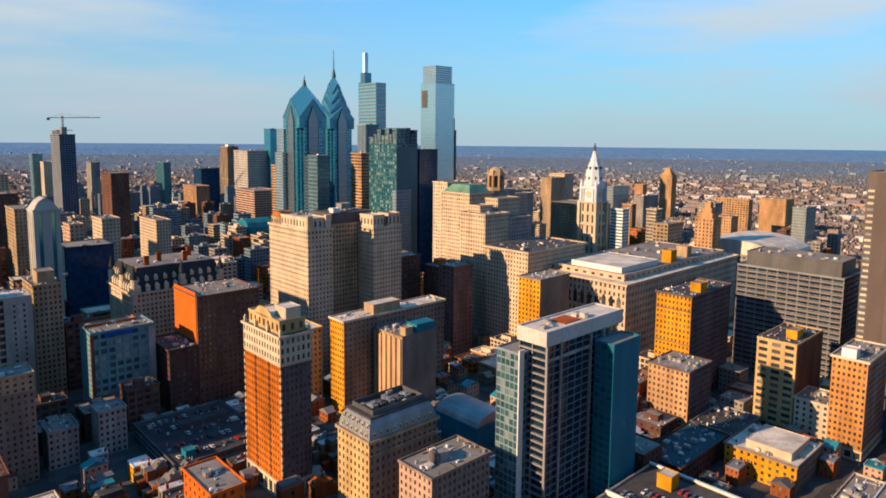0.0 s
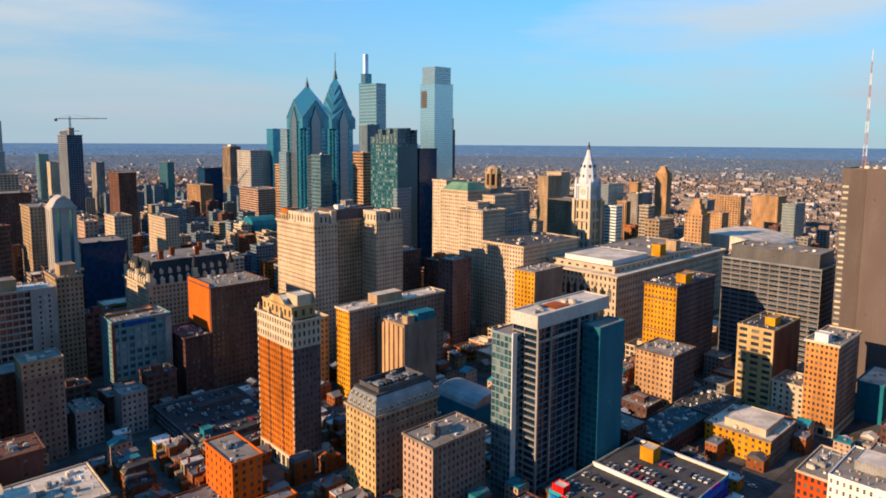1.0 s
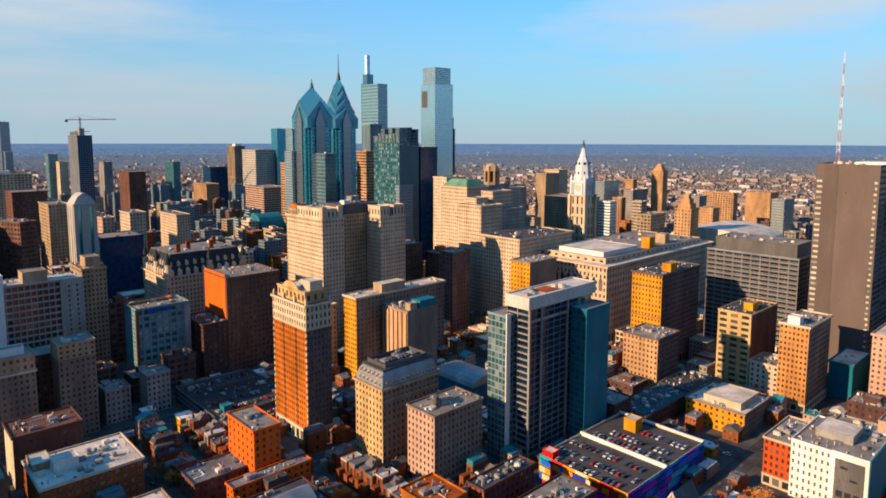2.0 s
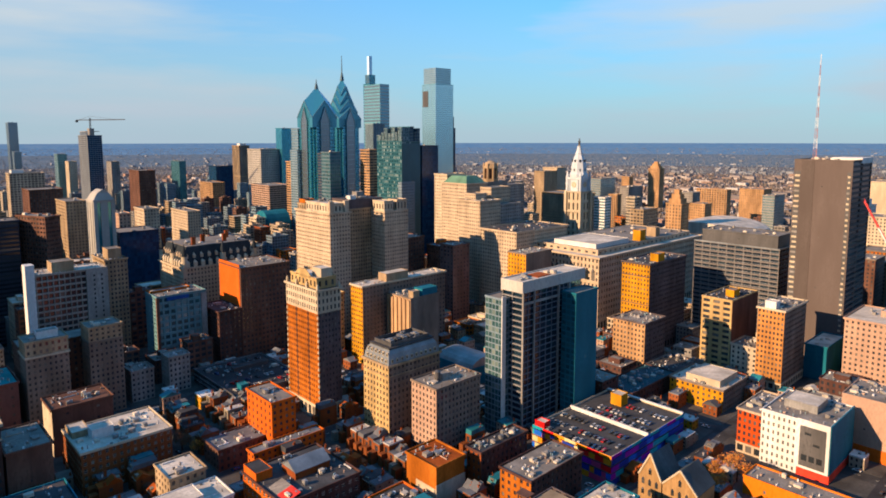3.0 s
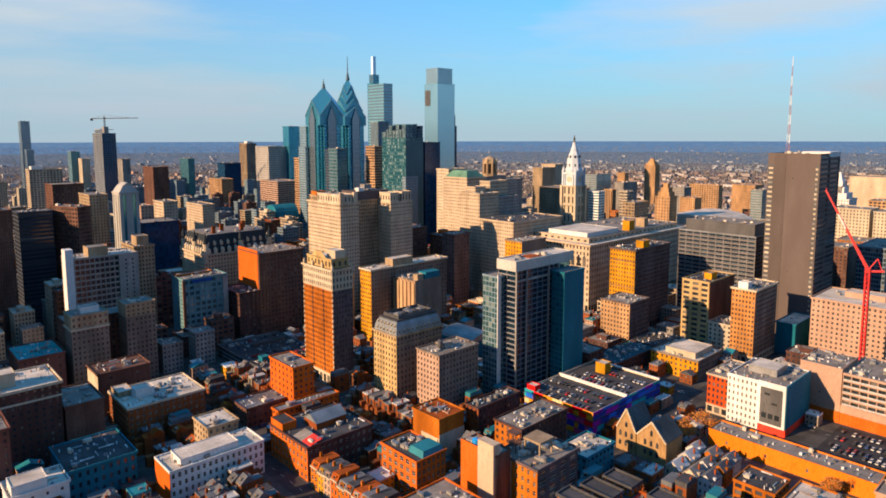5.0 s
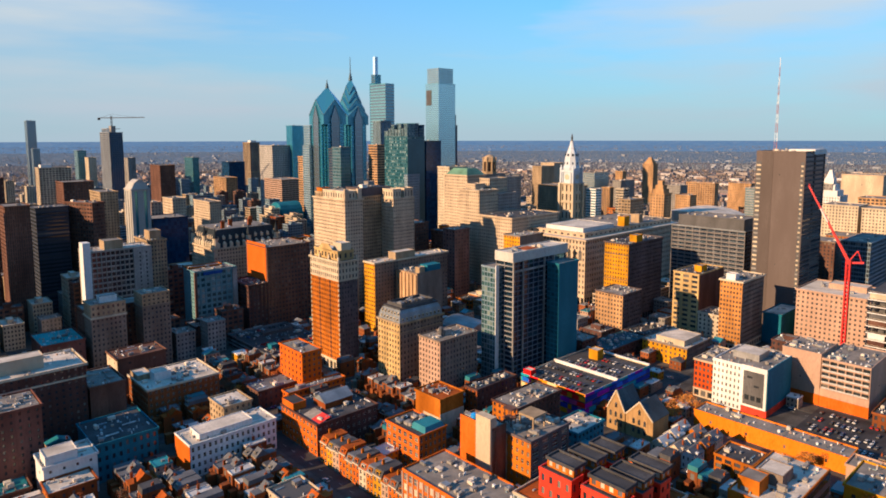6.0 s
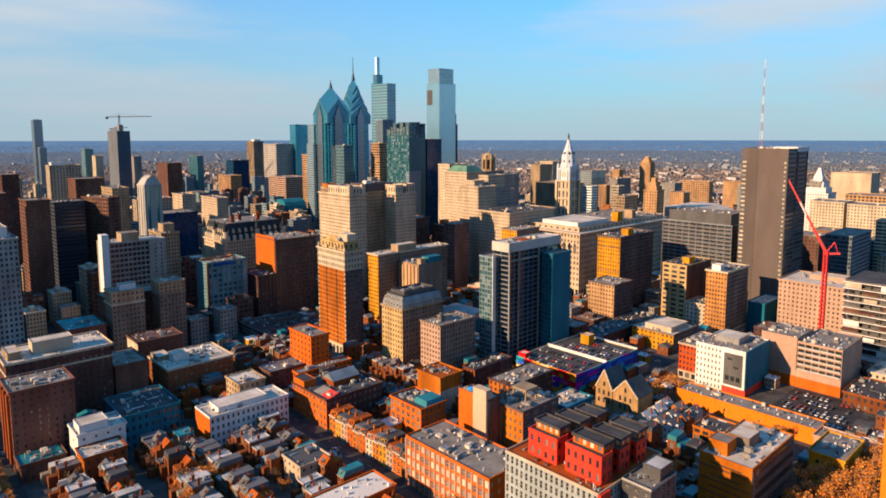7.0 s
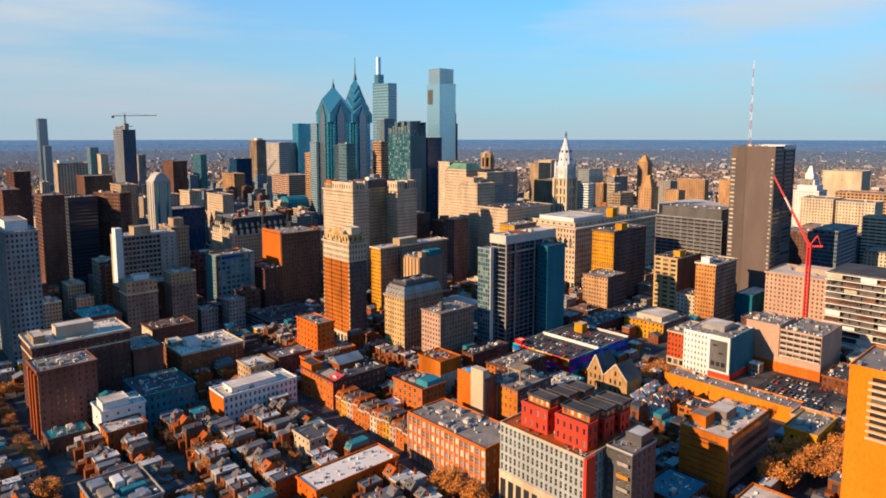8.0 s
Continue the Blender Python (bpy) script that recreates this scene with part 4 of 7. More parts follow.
B("office_building", "plain black glass office block", (-461, 150, -425, 185), 79, NAVY, CURTAIN, glass=NAVYGLASS, units=2)
b = B("grand_hotel", "ornate stone hotel with dormers and a dark mansard", (-450, 25, -384, 78), 62, CREAM, (2.9, 3.5, .45, .55, .4), cornice=1.2, bands=((54, .8), (14, .8)), category="hotel", units=0)
part("mansard", Mesh().prism([(.5, .5), (65.5, .5), (65.5, 52.5), (.5, 52.5)], 62.8, [(5, 5), (61, 5), (61, 48), (5, 48)], 79), SLATEBLUE, b, "dark slate mansard")
part("roof_deck", Mesh().box(5.5, 5.5, 78.5, 60.5, 47.5, 79.4), ROOFGREY, b)
for i in range(10):
    for row, z in ((0, 62.8), (1, 69.5)):
        e = 1.4 + row * 2.0
        for x, y in ((e, 4 + i * 5), (4 + i * 6.4, e)):
            q = 1.25 - row * .3
            part("dormer", Mesh().box(x - q, y - q, z, x + q + .6, y + q + .6, z + 3.6 - row).prism([(x - q - .2, y - q - .2), (x + q + .8, y - q - .2), (x + q + .8, y + q + .8), (x - q - .2, y + q + .8)], z + 3.6 - row, [(x, y), (x + .2, y), (x + .2, y + .2), (x, y + .2)], z + 5.8 - row), PALE if row == 0 else CREAM, b)
for x, y in ((0, 0), (0, 24), (0, 50), (33, 0), (62, 0)):
    part("turret", Mesh().tube(x + 2, y + 2, 54, 72, 2.4, 2.4, 10).tube(x + 2, y + 2, 72, 82, 2.6, .15, 10, 1), [PALE, SLATEBLUE], b)
for x, y in ((12, 10), (24, 20), (40, 12), (50, 30)):
    part("chimney", Mesh().box(x, y, 78, x + 3.4, y + 1.6, 86).box(x - .2, y - .2, 85, x + 3.6, y + 1.8, 85.6), BRICK, b)
roof_units(b, random.Random(9), 8, 8, 58, 45, 79.4, 12, (WHITE, METAL, GREY))
b = B("office_building", "brown brick block with a bright orange end wall", (-433, -44, -391, -5), 70, BROWN, (14, 12, .1, .1, .2), (3.2, 3.6, .5, .5, .3), units=5, cornice=.4)
part("painted_wall", Mesh().box(-.25, 2, 34, 0, 37, 73, 0, True), ORANGE, b, "bright orange stucco wall")
B("office_building", "low dark brick block by the orange wall", (-452, -46, -434, -12), 40, DARKBRICK, PUNCH, units=4, roof=ROOFDARK)
b = B("hotel", "hotel with a blue-grey glass grid and white edge", (-491, -31, -455, -7), 55, surface("pale_teal_frame", (.20, .33, .36), stain=.2), (2.6, 3.1, .4, .5, .4), (4.6, 4.7, .68, .6, .6), glass=MOTTLED, units=6, cornice=.2)
part("corner_column", Mesh().box(-.5, -.6, 0, 1.5, 1.0, 55, 0, True), BROWN, b)
part("edge_wall", Mesh().box(32, -.7, 0, 36.2, .1, 54, 0, True), GREY, b)
part("sign_band", Mesh().box(7, -.75, 52, 23, -.1, 54.5, 0, True), surface("blue_band", (0.03, 0.12, 0.36)), b, "blue band under the roof")
block(b, "brick_slice", (1, 16, 30, 24), 0, 56, TERRA, PUNCH)
b = B("apartment_building", "white apartment slab with deep dark balconies", (-562, 0, -514, 24), 76, surface("warm_grey_render", (.44, .40, .36), stain=.25), (60, 30, .03, .03, .1), (3.4, 4.2, .84, .7, .9), glass=DARKGLASS, units=4, cornice=.1, roof=ROOFPALE)
part("end_wall", Mesh().box(-3, -1.6, 0, 2.4, 8, 84, 0, True), WHITE, b, "taller white end wall")
part("flank_wall", Mesh().box(34, -.6, 0, 48.2, .1, 76.5, 0, True), GREY, b)
roof_block(b, "penthouse", 14, 5, 28, 18, 76, 7, BUFF, ROOFGREY)
SMALLPANE = Mesh().box(0, 0, 0, 1.1, .1, 1.5, 0, True).data("window", DARKGLASS)
for i in range(2):
    for r in range(14):
        part("window", SMALLPANE, None, b, at=(38.5 + i * 5, -.7, 28 + r * 3.3))
B("apartment_building", "tall tan brick apartment house with setbacks", (-508, 27, -492, 60), 76, BUFF, TIGHT, units=4, bands=((66, .6),), head=(.2, .1, .8, .5, 8, BUFF))
b = B("apartment_building", "tan apartment house of two wings with pale tops", (-581, -80, -559, -62), 44, WARMGREY, (2.8, 3.3, .42, .5, .3), units=3, cornice=.6, trim=PALE)
block(b, "pale_top", (0, 0, 22, 18), 45, 53, BUFF, (3.0, 3.3, .42, .5, .3), label="pale upper storeys")
block(b, "wing", (33, 0, 52, 18), 0, 46, WARMGREY, (2.8, 3.3, .42, .5, .3))
block(b, "pale_top", (33, 0, 52, 18), 46.5, 55, BUFF, (3.0, 3.3, .42, .5, .3), label="pale upper storeys")
block(b, "link", (0, 18.2, 52, 38), 0, 46, BROWN, PUNCH)
roof_block(b, "stair_head", 7, 5, 18, 12, 53, 4, WHITE, ROOFGREY)
roof_units(b, random.Random(11), 1, 2, 21, 17, 53, 4)
roof_units(b, random.Random(12), 34, 2, 51, 17, 55, 5)
B("apartment_building", "tall grey brick block with paired windows", (-651, -56, -631, 0), 95, surface("blue_grey_brick", (.40, .44, .45)), (3.0, 3.8, .52, .58, .3), units=3, head=(.1, .2, .8, .8, 7, WHITE))
B("office_tower", "dark red-brown slab tower with ribbed walls", (-600, 87, -582, 118), 107.5, BROWN, (3, 3.5, .5, .4, .25), (1.7, 3.5, .3, .8, .3), units=1, glass=DARKGLASS)
B("office_tower", "dark blue-brown slab tower with ribbed walls", (-573, 115, -547, 141), 102, DUSK, (26, 3.5, .97, .5, .3), (26, 3.5, .97, .5, .3), units=4, glass=DARKGLASS)
b = B("office_tower", "brown brick slab set askew beside the dark one", (-532, 96, -517, 129), 105, BROWN, (3.4, 3.5, .62, .5, .5), (1.9, 3.5, .6, .5, .5), units=3)
b.rotation_euler = (0, 0, radians(25))
for lab, bx, h, wl_, st_, gl in (
        ("dark red brick tower far behind", (-305, 574, -280, 622), 116, BROWN, PUNCH, GLASS),
        ("ochre brick block far to the west", (-90, 797, -64, 862), 75, SANDBRICK, WIDE, GLASS),
        ("brown stone tower with roof masts", (63, 990, 90, 1030), 148, BUFF, STRIPE, NAVYGLASS),
        ("pale tower with closely set windows", (-41, 679, 22, 735), 145, PALEGREY, (4.0, 4.4, .5, .55, .3), GLASS),
        ("brown block with white floor bands", (-116, 506, -74, 572), 86, PINK, RIBBON, DARKGLASS),
        # far towers: the haze is in their pale blue wall colour
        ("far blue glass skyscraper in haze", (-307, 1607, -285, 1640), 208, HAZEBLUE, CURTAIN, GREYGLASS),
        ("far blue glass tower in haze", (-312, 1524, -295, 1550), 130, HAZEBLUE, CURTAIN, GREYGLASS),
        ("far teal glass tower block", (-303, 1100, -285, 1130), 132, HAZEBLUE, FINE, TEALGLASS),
        ("far pale tower with a white edge", (-292, 1058, -276, 1086), 117, PALE, PUNCH, GLASS),
        ("long cream hotel with a white top", (-460, 687, -412, 715), 113, CREAM, WIDE, GLASS),
        ("brown brick block with flat roof", (-482, 427, -445, 470), 104, BROWN, PUNCH, GLASS),
        ("far grey office block", (-188, 1127, -170, 1165), 112, GREY, PUNCH, GLASS),
        ("navy glass office block far behind", (-53, 862, -14, 900), 106, NAVY, CURTAIN, NAVYGLASS),
        ("dark blue glass tower in haze", (-50, 1077, -34, 1130), 111, GRIDGREY, CURTAIN, TEALGLASS),
        ("tan brick apartment house", (-470, 304, -450, 350), 98, BUFF, PUNCH, GLASS),
        ("narrow pink stone house", (-447, 197, -436, 220), 92, PINK, PUNCH, GLASS),
        ("cream and ochre block", (-414, 223, -398, 255), 92, CREAM, PUNCH, GLASS),
        ("cream block with a dark roof", (-341, 291, -325, 345), 78, CREAM, PUNCH, GLASS),
        ("ochre striped slab behind the towers", (-137, 391, -120, 410), 131, SANDBRICK, RIBBON, GLASS),
        ("purple-brown tower in shade", (-574, 375, -556, 430), 116, DARKBRICK, PUNCH, GLASS),
        ("brown brick tower in shade", (-604, 261, -588, 320), 102, BROWN, PUNCH, GLASS),
        ("grey stone block behind the belfry", (32, 89, 57, 105), 107, GREY, PUNCH, GLASS),
        ("buff brick block with a wide flat roof", (75, 5, 110, 70), 92, BUFF, PUNCH, GLASS),
        ("cream tower far to the north", (407, 295, 436, 331), 107, CREAM, PUNCH, GLASS),
        ("buff block far to the north", (307, 249, 347, 272), 105, BUFF, PUNCH, GLASS),
        ("white and blue striped block", (62, -42, 76, -26), 92, WHITE, RIBBON, BLUEGLASS),
        ("grey glass block behind the clock tower", (296, 119, 342, 144), 98, GREY, FINE, STEELGLASS),
        ("pale slab beside the clock tower", (90, -68, 104, -56), 92, PALE, FINE, GLASS),
        ("orange brick slab with tall windows", (269, 69, 281, 85), 76, SANDBRICK, STRIPE, GLASS),
        ("orange brick tower behind", (422, 140, 436, 156), 95, SANDBRICK, PUNCH, GLASS),
        ("grey office block to the north", (329, 85, 375, 102), 84, GREY, PUNCH, GLASS),
        ("tan stone block with arches", (35, -112, 68, -95), 84, BUFF, WIDE, GLASS),
        ("tall tan tower with close windows", (734, 250, 756, 278), 96, SANDBRICK, PAIR, GLASS),
        ("bright ochre stone block", (20, -166, 38, -148), 96, SANDBRICK, PUNCH, GLASS),
        ("dark grey block to the north", (311, -37, 336, -12), 83, GREY, PUNCH, GLASS),
        ("orange slab with banded windows", (501, -8, 518, 48), 75, SANDBRICK, WIDE, GLASS),
        ("tan slab far to the north", (654, -13, 694, 33), 67, SANDBRICK, PUNCH, GLASS),
        ("small orange brick office block", (225, -97, 246, -74), 76, SANDBRICK, PUNCH, GLASS),
        ("blue-grey glass office block behind", (350, -143, 390, -126), 83, GREY, FINE, STEELGLASS),
        ("grey block behind the slab tower", (275, -270, 300, -256), 100, GREY, PUNCH, GLASS),
        ("plain cream block without windows", (384, -303, 429, -250), 108, CREAM, BLIND, GLASS),
        ("long orange brick hall", (230, -390, 271, -313), 88, SANDBRICK, WIDE, GLASS),
        ("white block with small windows", (156, -333, 194, -296), 84, PALE, PUNCH, GLASS),
        ("white block with dark windows", (143, -380, 179, -340), 84, PALE, PUNCH, GLASS),
        ("pale banded block beyond the crane", (86, -430, 110, -383), 74, PALE, RIBBON, GLASS),
        ("grey block with a steel lattice", (-28, -392, 35, -370), 70, COOLGREY, FINE, GLASS)):
    n = "office_tower" if h > 95 else "office_building"
    ob = B(n, lab, bx, h, wl_, st_, glass=gl, units=3, seed=int(h))
    if lab.startswith(("tall tan", "bright ochre")):
        a_, c_ = bx[2] - bx[0], bx[3] - bx[1]
        for k in range(3):
            q = .12 + .11 * k
            roof_block(ob, "setback", a_ * q, c_ * q, a_ * (1 - q), c_ * (1 - q), h + .3 + 5 * k, 5, wl_, ROOFGREY)
    if lab.startswith(("long cream", "brown stone")):
        roof_block(ob, "roof_house", 4, 4, 20, 20, h + .2, 5, WHITE, ROOFPALE)
# stepped white spire on the north side
b = B("office_building", "white stepped tower with a pinnacle", (271, -281, 306, -248), 84, WHITE, PUNCH, units=0)
part("pinnacle", Mesh().box(3, 4, 84, 30, 29, 92).box(6, 8, 92, 26, 25, 100).box(9, 11, 100, 22, 22, 108).prism([(10, 12), (21, 12), (21, 21), (10, 21)], 108, [(14, 15), (17, 15), (17, 18), (14, 18)], 119), WHITE, b)
# hall with a vaulted roof
b = B("exhibition_hall", "wide hall with a pale vaulted roof", (60, -215, 150, -120), 58, GREY, WIDE, units=0, roof=ROOFPALE)
m = Mesh()
k = 12
for i in range(k):
    a, c = math.pi * i / k, math.pi * (i + 1) / k
    y0_, y1_, z0_, z1_ = 47.5 - 46 * math.cos(a), 47.5 - 46 * math.cos(c), 59 + 14 * math.sin(a), 59 + 14 * math.sin(c)
    m.poly([(1, y0_, z0_), (89, y0_, z0_), (89, y1_, z1_), (1, y1_, z1_)])
    for x in (1, 89):
        m.poly([(x, y0_, 59), (x, y1_, 59), (x, y1_, z1_), (x, y0_, z0_)])
part("vault", m, ROOFPALE, b, "pale vaulted roof")
roof_units(b, random.Random(2), 2, 2, 20, 90, 60, 6)
# teal barrel-roofed hall near the hotel
b = B("market_hall", "teal hall with a curved roof", (-207, 342, -169, 382), 46, TEAL, BLIND, units=0, roof=TEAL)
m = Mesh()
for i in range(8):
    a, c = math.pi * i / 8, math.pi * (i + 1) / 8
    y0_, y1_, z0_, z1_ = 20 - 19 * math.cos(a), 20 - 19 * math.cos(c), 46.5 + 17 * math.sin(a), 46.5 + 17 * math.sin(c)
    m.poly([(.5, y0_, z0_), (37.5, y0_, z0_), (37.5, y1_, z1_), (.5, y1_, z1_)])
    for x in (.5, 37.5):
        m.poly([(x, y0_, 46.5), (x, y1_, 46.5), (x, y1_, z1_), (x, y0_, z0_)])
part("vault", m, TEAL, b)
# grey vaulted hall between the towers
b = B("theatre", "low hall with a pale curved roof edge", (-345, -205, -318, -170), 12, TEAL, BLIND, units=0, roof=ROOFDARK)
m = Mesh()
for i in range(8):
    a, c = math.pi * i / 8, math.pi * (i + 1) / 8
    x0_, x1_, z0_, z1_ = 13.5 - 13 * math.cos(a), 13.5 - 13 * math.cos(c), 12.5 + 6 * math.sin(a), 12.5 + 6 * math.sin(c)
    m.poly([(x1_, .5, z1_), (x1_, 34.5, z1_), (x0_, 34.5, z0_), (x0_, .5, z0_)])
    for y in (.5, 34.5):
        m.poly([(x0_, y, 12.3), (x1_, y, 12.3), (x1_, y, z1_), (x0_, y, z0_)])
part("vault", m, METAL, b, "curved grey metal roof")

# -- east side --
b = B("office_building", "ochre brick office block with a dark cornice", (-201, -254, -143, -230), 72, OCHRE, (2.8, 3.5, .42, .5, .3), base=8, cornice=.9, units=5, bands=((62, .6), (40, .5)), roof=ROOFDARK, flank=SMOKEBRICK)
roof_block(b, "stair_head", 16, 2, 26, 9, 72, 6, OCHRE, ROOFGREY)
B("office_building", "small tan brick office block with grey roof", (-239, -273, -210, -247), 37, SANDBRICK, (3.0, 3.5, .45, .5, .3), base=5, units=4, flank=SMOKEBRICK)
b = B("loft_building", "honey-coloured loft with wide window bays", (-195, -315, -150, -293), 54, HONEY, (6.4, 4.2, .66, .55, .6), (60, 30, .03, .03, .1), base=5, units=2, roof=ROOFDARK, cornice=.2)
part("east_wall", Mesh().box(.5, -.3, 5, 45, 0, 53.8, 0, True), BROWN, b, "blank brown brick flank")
roof_block(b, "stair_head", 12, 4, 22, 10, 54, 5, OCHRE, ROOFGREY)
b = B("office_building", "tan brick block with pale roof cornice", (-201, -352, -160, -335), 55, TAN, (2.6, 3.4, .5, .5, .3), (3, 3.4, .5, .5, .3), base=6, cornice=.9, trim=PALE, units=5, flank=WARMGREY)
roof_block(b, "water_tank_house", 1, 6, 8, 13, 55, 5, WHITE, ROOFPALE)
B("office_building", "low pale block between two lofts", (-196, -334, -172, -316), 24, PALE, PUNCH, units=4)
b = B("office_building", "dark grey office block with white sill bands", (-102, -312, -62, -241), 79, surface("sill_band_grey", (.27, .25, .245), stain=.2), (7.1, 3.76, .92, .66, .7), glass=INKGLASS, trim=ZINC, cornice=.2, units=0)
for r in range(21):
    m = Mesh()
    rim(m, 0, 0, 40, 71, 1.25 + r * 3.76, 1.6 + r * 3.76, .2, out=.18)
    part("sill_band", m, ZINC, b)
block(b, "attic", (4, 3, 36, 66), 79, 89, SLATE, BLIND, label="blank grey attic")
roof_units(b, random.Random(15), 5, 5, 34, 62, 89.3, 9)
# slab tower with the radio mast
b = B("office_tower", "tall taupe concrete slab tower with blank walls", (-119, -364, -71, -325), 152, TAUPE, (60, 40, .02, .02, .1), (24, 3.9, .96, .62, .6), category="skyscraper", units=6, cornice=.1)
for y, q in ((0.8, 2.4), (34.4, 4.2)):
    part("dark_strip", Mesh().box(-.12, y, 2, .05, y + q, 144, 0, True), SLATE, b)
    for r in range(36):
        part("window", Mesh().box(-.3, y + .3, 3.4 + r * 3.9, -.05, y + q - .3 - .5 * (r % 3 == 1), 4.9 + r * 3.9, 0, True), PALE if r % 4 else GREY, b)
# flat panel in darkened taupe paints the shade of a chamfered face
part("chamfer_wall", Mesh().box(-.2, 25, 0, 0, 34, 151.8, 0, True), surface("taupe_concrete_shaded", (0.125, 0.104, 0.097), stain=.08, grain=.06), b)
part("cap", Mesh().box(20, -.4, 150, 48.4, 20, 154), WHITE, b)
FADEDRED = surface("faded_red_paint", (.50, .22, .20), rough=.6)
mast = thing("radio_mast", "tall red and white lattice radio mast", "mast", (-94, -331, 152.2))
for i in range(10):
    z0_, z1_ = i * 8, i * 8 + 8
    r0, r1 = 1.5 - .14 * i, 1.5 - .14 * (i + 1)
    m = Mesh()
    cs = [(math.cos(a), math.sin(a)) for a in (0, 2.094, 4.189)]
    for j in range(3):
        (ax, ay), (bx, by) = cs[j], cs[(j + 1) % 3]
        m.bar((ax * r0, ay * r0, z0_), (ax * r1, ay * r1, z1_), .08).bar((ax * r0, ay * r0, z0_), (bx * (r0 + r1) / 2, by * (r0 + r1) / 2, z0_ + 4), .06)
        m.bar((bx * (r0 + r1) / 2, by * (r0 + r1) / 2, z0_ + 4), (ax * r1, ay * r1, z1_), .06)
    part("lattice_section", m, FADEDRED if i % 2 == 0 else WHITE, mast)
b = B("office_building", "pink-tan stone office block with small windows", (-152, -430, -105, -374), 46, PINK, (3.3, 3.6, .4, .45, .3), base=6, cornice=.9, units=4, roof=ROOFPALE)
roof_block(b, "roof_house", 22, 14, 36, 40, 46, 4, PINK, ROOFPALE)
B("office_building", "low teal block behind the brick offices", (-158, -366, -120, -352), 24, TEAL, BLIND, units=3, roof=ROOFPALE)

# building site with two red cranes
site = thing("unfinished_building", "unfinished building of bare pale concrete floors", "construction site", (-193, -490, 0))
OCCUPIED.append((-193, -490, -140, -432))
for r in range(13):
    part("floor_slab", Mesh().box(0, 0, 5.3 + r * 4.6, 53, 58, 5.75 + r * 4.6, 0, True), ROOFDARK, site)
    part("slab_edge", Mesh().box(-.15, -.15, 5.2 + r * 4.6, 0, 58, 5.85 + r * 4.6, 0, True).box(0, -.15, 5.2 + r * 4.6, 53, 0, 5.85 + r * 4.6, 0, True), WHITE, site)
    part("guard_rail", Mesh().box(-.1, 0, 6.6 + r * 4.6, 0, 58, 6.75 + r * 4.6, 0, True).box(0, -.1, 6.6 + r * 4.6, 53, 0, 6.75 + r * 4.6, 0, True), PALE, site)
    m = Mesh()
    for i in range(9):
        m.box(3, 2 + i * 6.6, .3 + r * 4.6, 3.8, 2.8 + i * 6.6, 5 + r * 4.6).box(2 + i * 6, 3, .3 + r * 4.6, 2.8 + i * 6, 3.8, 5 + r * 4.6)
    # dark box fills the storey in place of the shade between floors
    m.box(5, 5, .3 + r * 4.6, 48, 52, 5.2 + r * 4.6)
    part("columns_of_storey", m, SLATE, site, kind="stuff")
    for i, y in enumerate((1, 13, 25, 37, 47)):            # sheets and infill hung between the floors
        if (r * 5 + i * 3) % 7 < 4:
            part("infill_panel", Mesh().box(.6, y, 5.95 + (r - 1) * 4.6, .8, y + 10 - (r * i) % 4, 5 + r * 4.6 - (i % 2), 0, True), (BROWN, WHITE, SLATE, PALE, DARKBRICK)[(r * 2 + i) % 5], site)

part("hoarding", Mesh().box(-.5, -.5, 0, -.2, 58.5, 9.4, 0, True).box(-.2, -.5, 0, 53, -.2, 9.4, 0, True), WHITE, site, "white sheeted ground storeys")


def luffing_crane(x, y, pivot, tip):
    c = thing("luffing_crane", "red lattice crane with a raised jib", "crane", (x, y, 0), "red cranes on the site")
    m = Mesh()
    for a, b_ in ((-1.1, -1.1), (1.1, -1.1), (1.1, 1.1), (-1.1, 1.1)):
        m.bar((a, b_, 0), (a, b_, pivot), .42)
    for z in range(0, int(pivot) - 3, 3):
        for a, b_, c_, d_ in ((-1.1, -1.1, 1.1, -1.1), (1.1, 1.1, -1.1, 1.1), (-1.1, 1.1, -1.1, -1.1), (1.1, -1.1, 1.1, 1.1)):
            m.bar((a, b_, z), (c_, d_, z + 3), .24)
    part("mast", m, CRANE, c)
    j = Mesh()
    p, q = Vector((0, 0, pivot)), Vector(tip)
    side = (q - p).cross(Vector((0, 0, 1))).normalized()
    for s in (-.9, .9):
        j.bar(p + side * s, q + side * s * .5, .48)
    j.bar(p + Vector((0, 0, 1.8)), q, .48)
    for i in range(16):
        u, v = p.lerp(q, i / 16), p.lerp(q, (i + 1) / 16)
        j.bar(u + side * .9, v - side * .9, .12).bar(u - side * .9, v + Vector((0, 0, 1.6)), .12).bar(u + side * .9, v + Vector((0, 0, 1.6)), .12)
    part("jib", j, CRANE, c)
    e, f = p.lerp(q, .52), p.lerp(q, .7)
    part("white_section", Mesh().bar(e + side * .8, f + side * .7, .42).bar(e - side * .8, f - side * .7, .42).bar(e + Vector((0, 0, 1.2)), f + Vector((0, 0, .9)), .42), WHITE, c)
    back = -(q - p)
    back.z = 0
    back = back.normalized()
    part("cab", Mesh().box(-1.6, -1.6, pivot - 1, 1.6, 1.6, pivot + 2.2, 0, True), CRANE, c)
    part("counter_jib", Mesh().bar(p, p + back * 9 + Vector((0, 0, 1)), .6).bar(p + Vector((0, 0, 1)), p + back * 5 + Vector((0, 0, 9)), .3).bar(p + back * 8, p + back * 5 + Vector((0, 0, 9)), .2), CRANE, c)
    return c


luffing_crane(-181, -416, 77, (-5, 27, 130))
luffing_crane(-160, -500, 70, (-12, 24, 112))

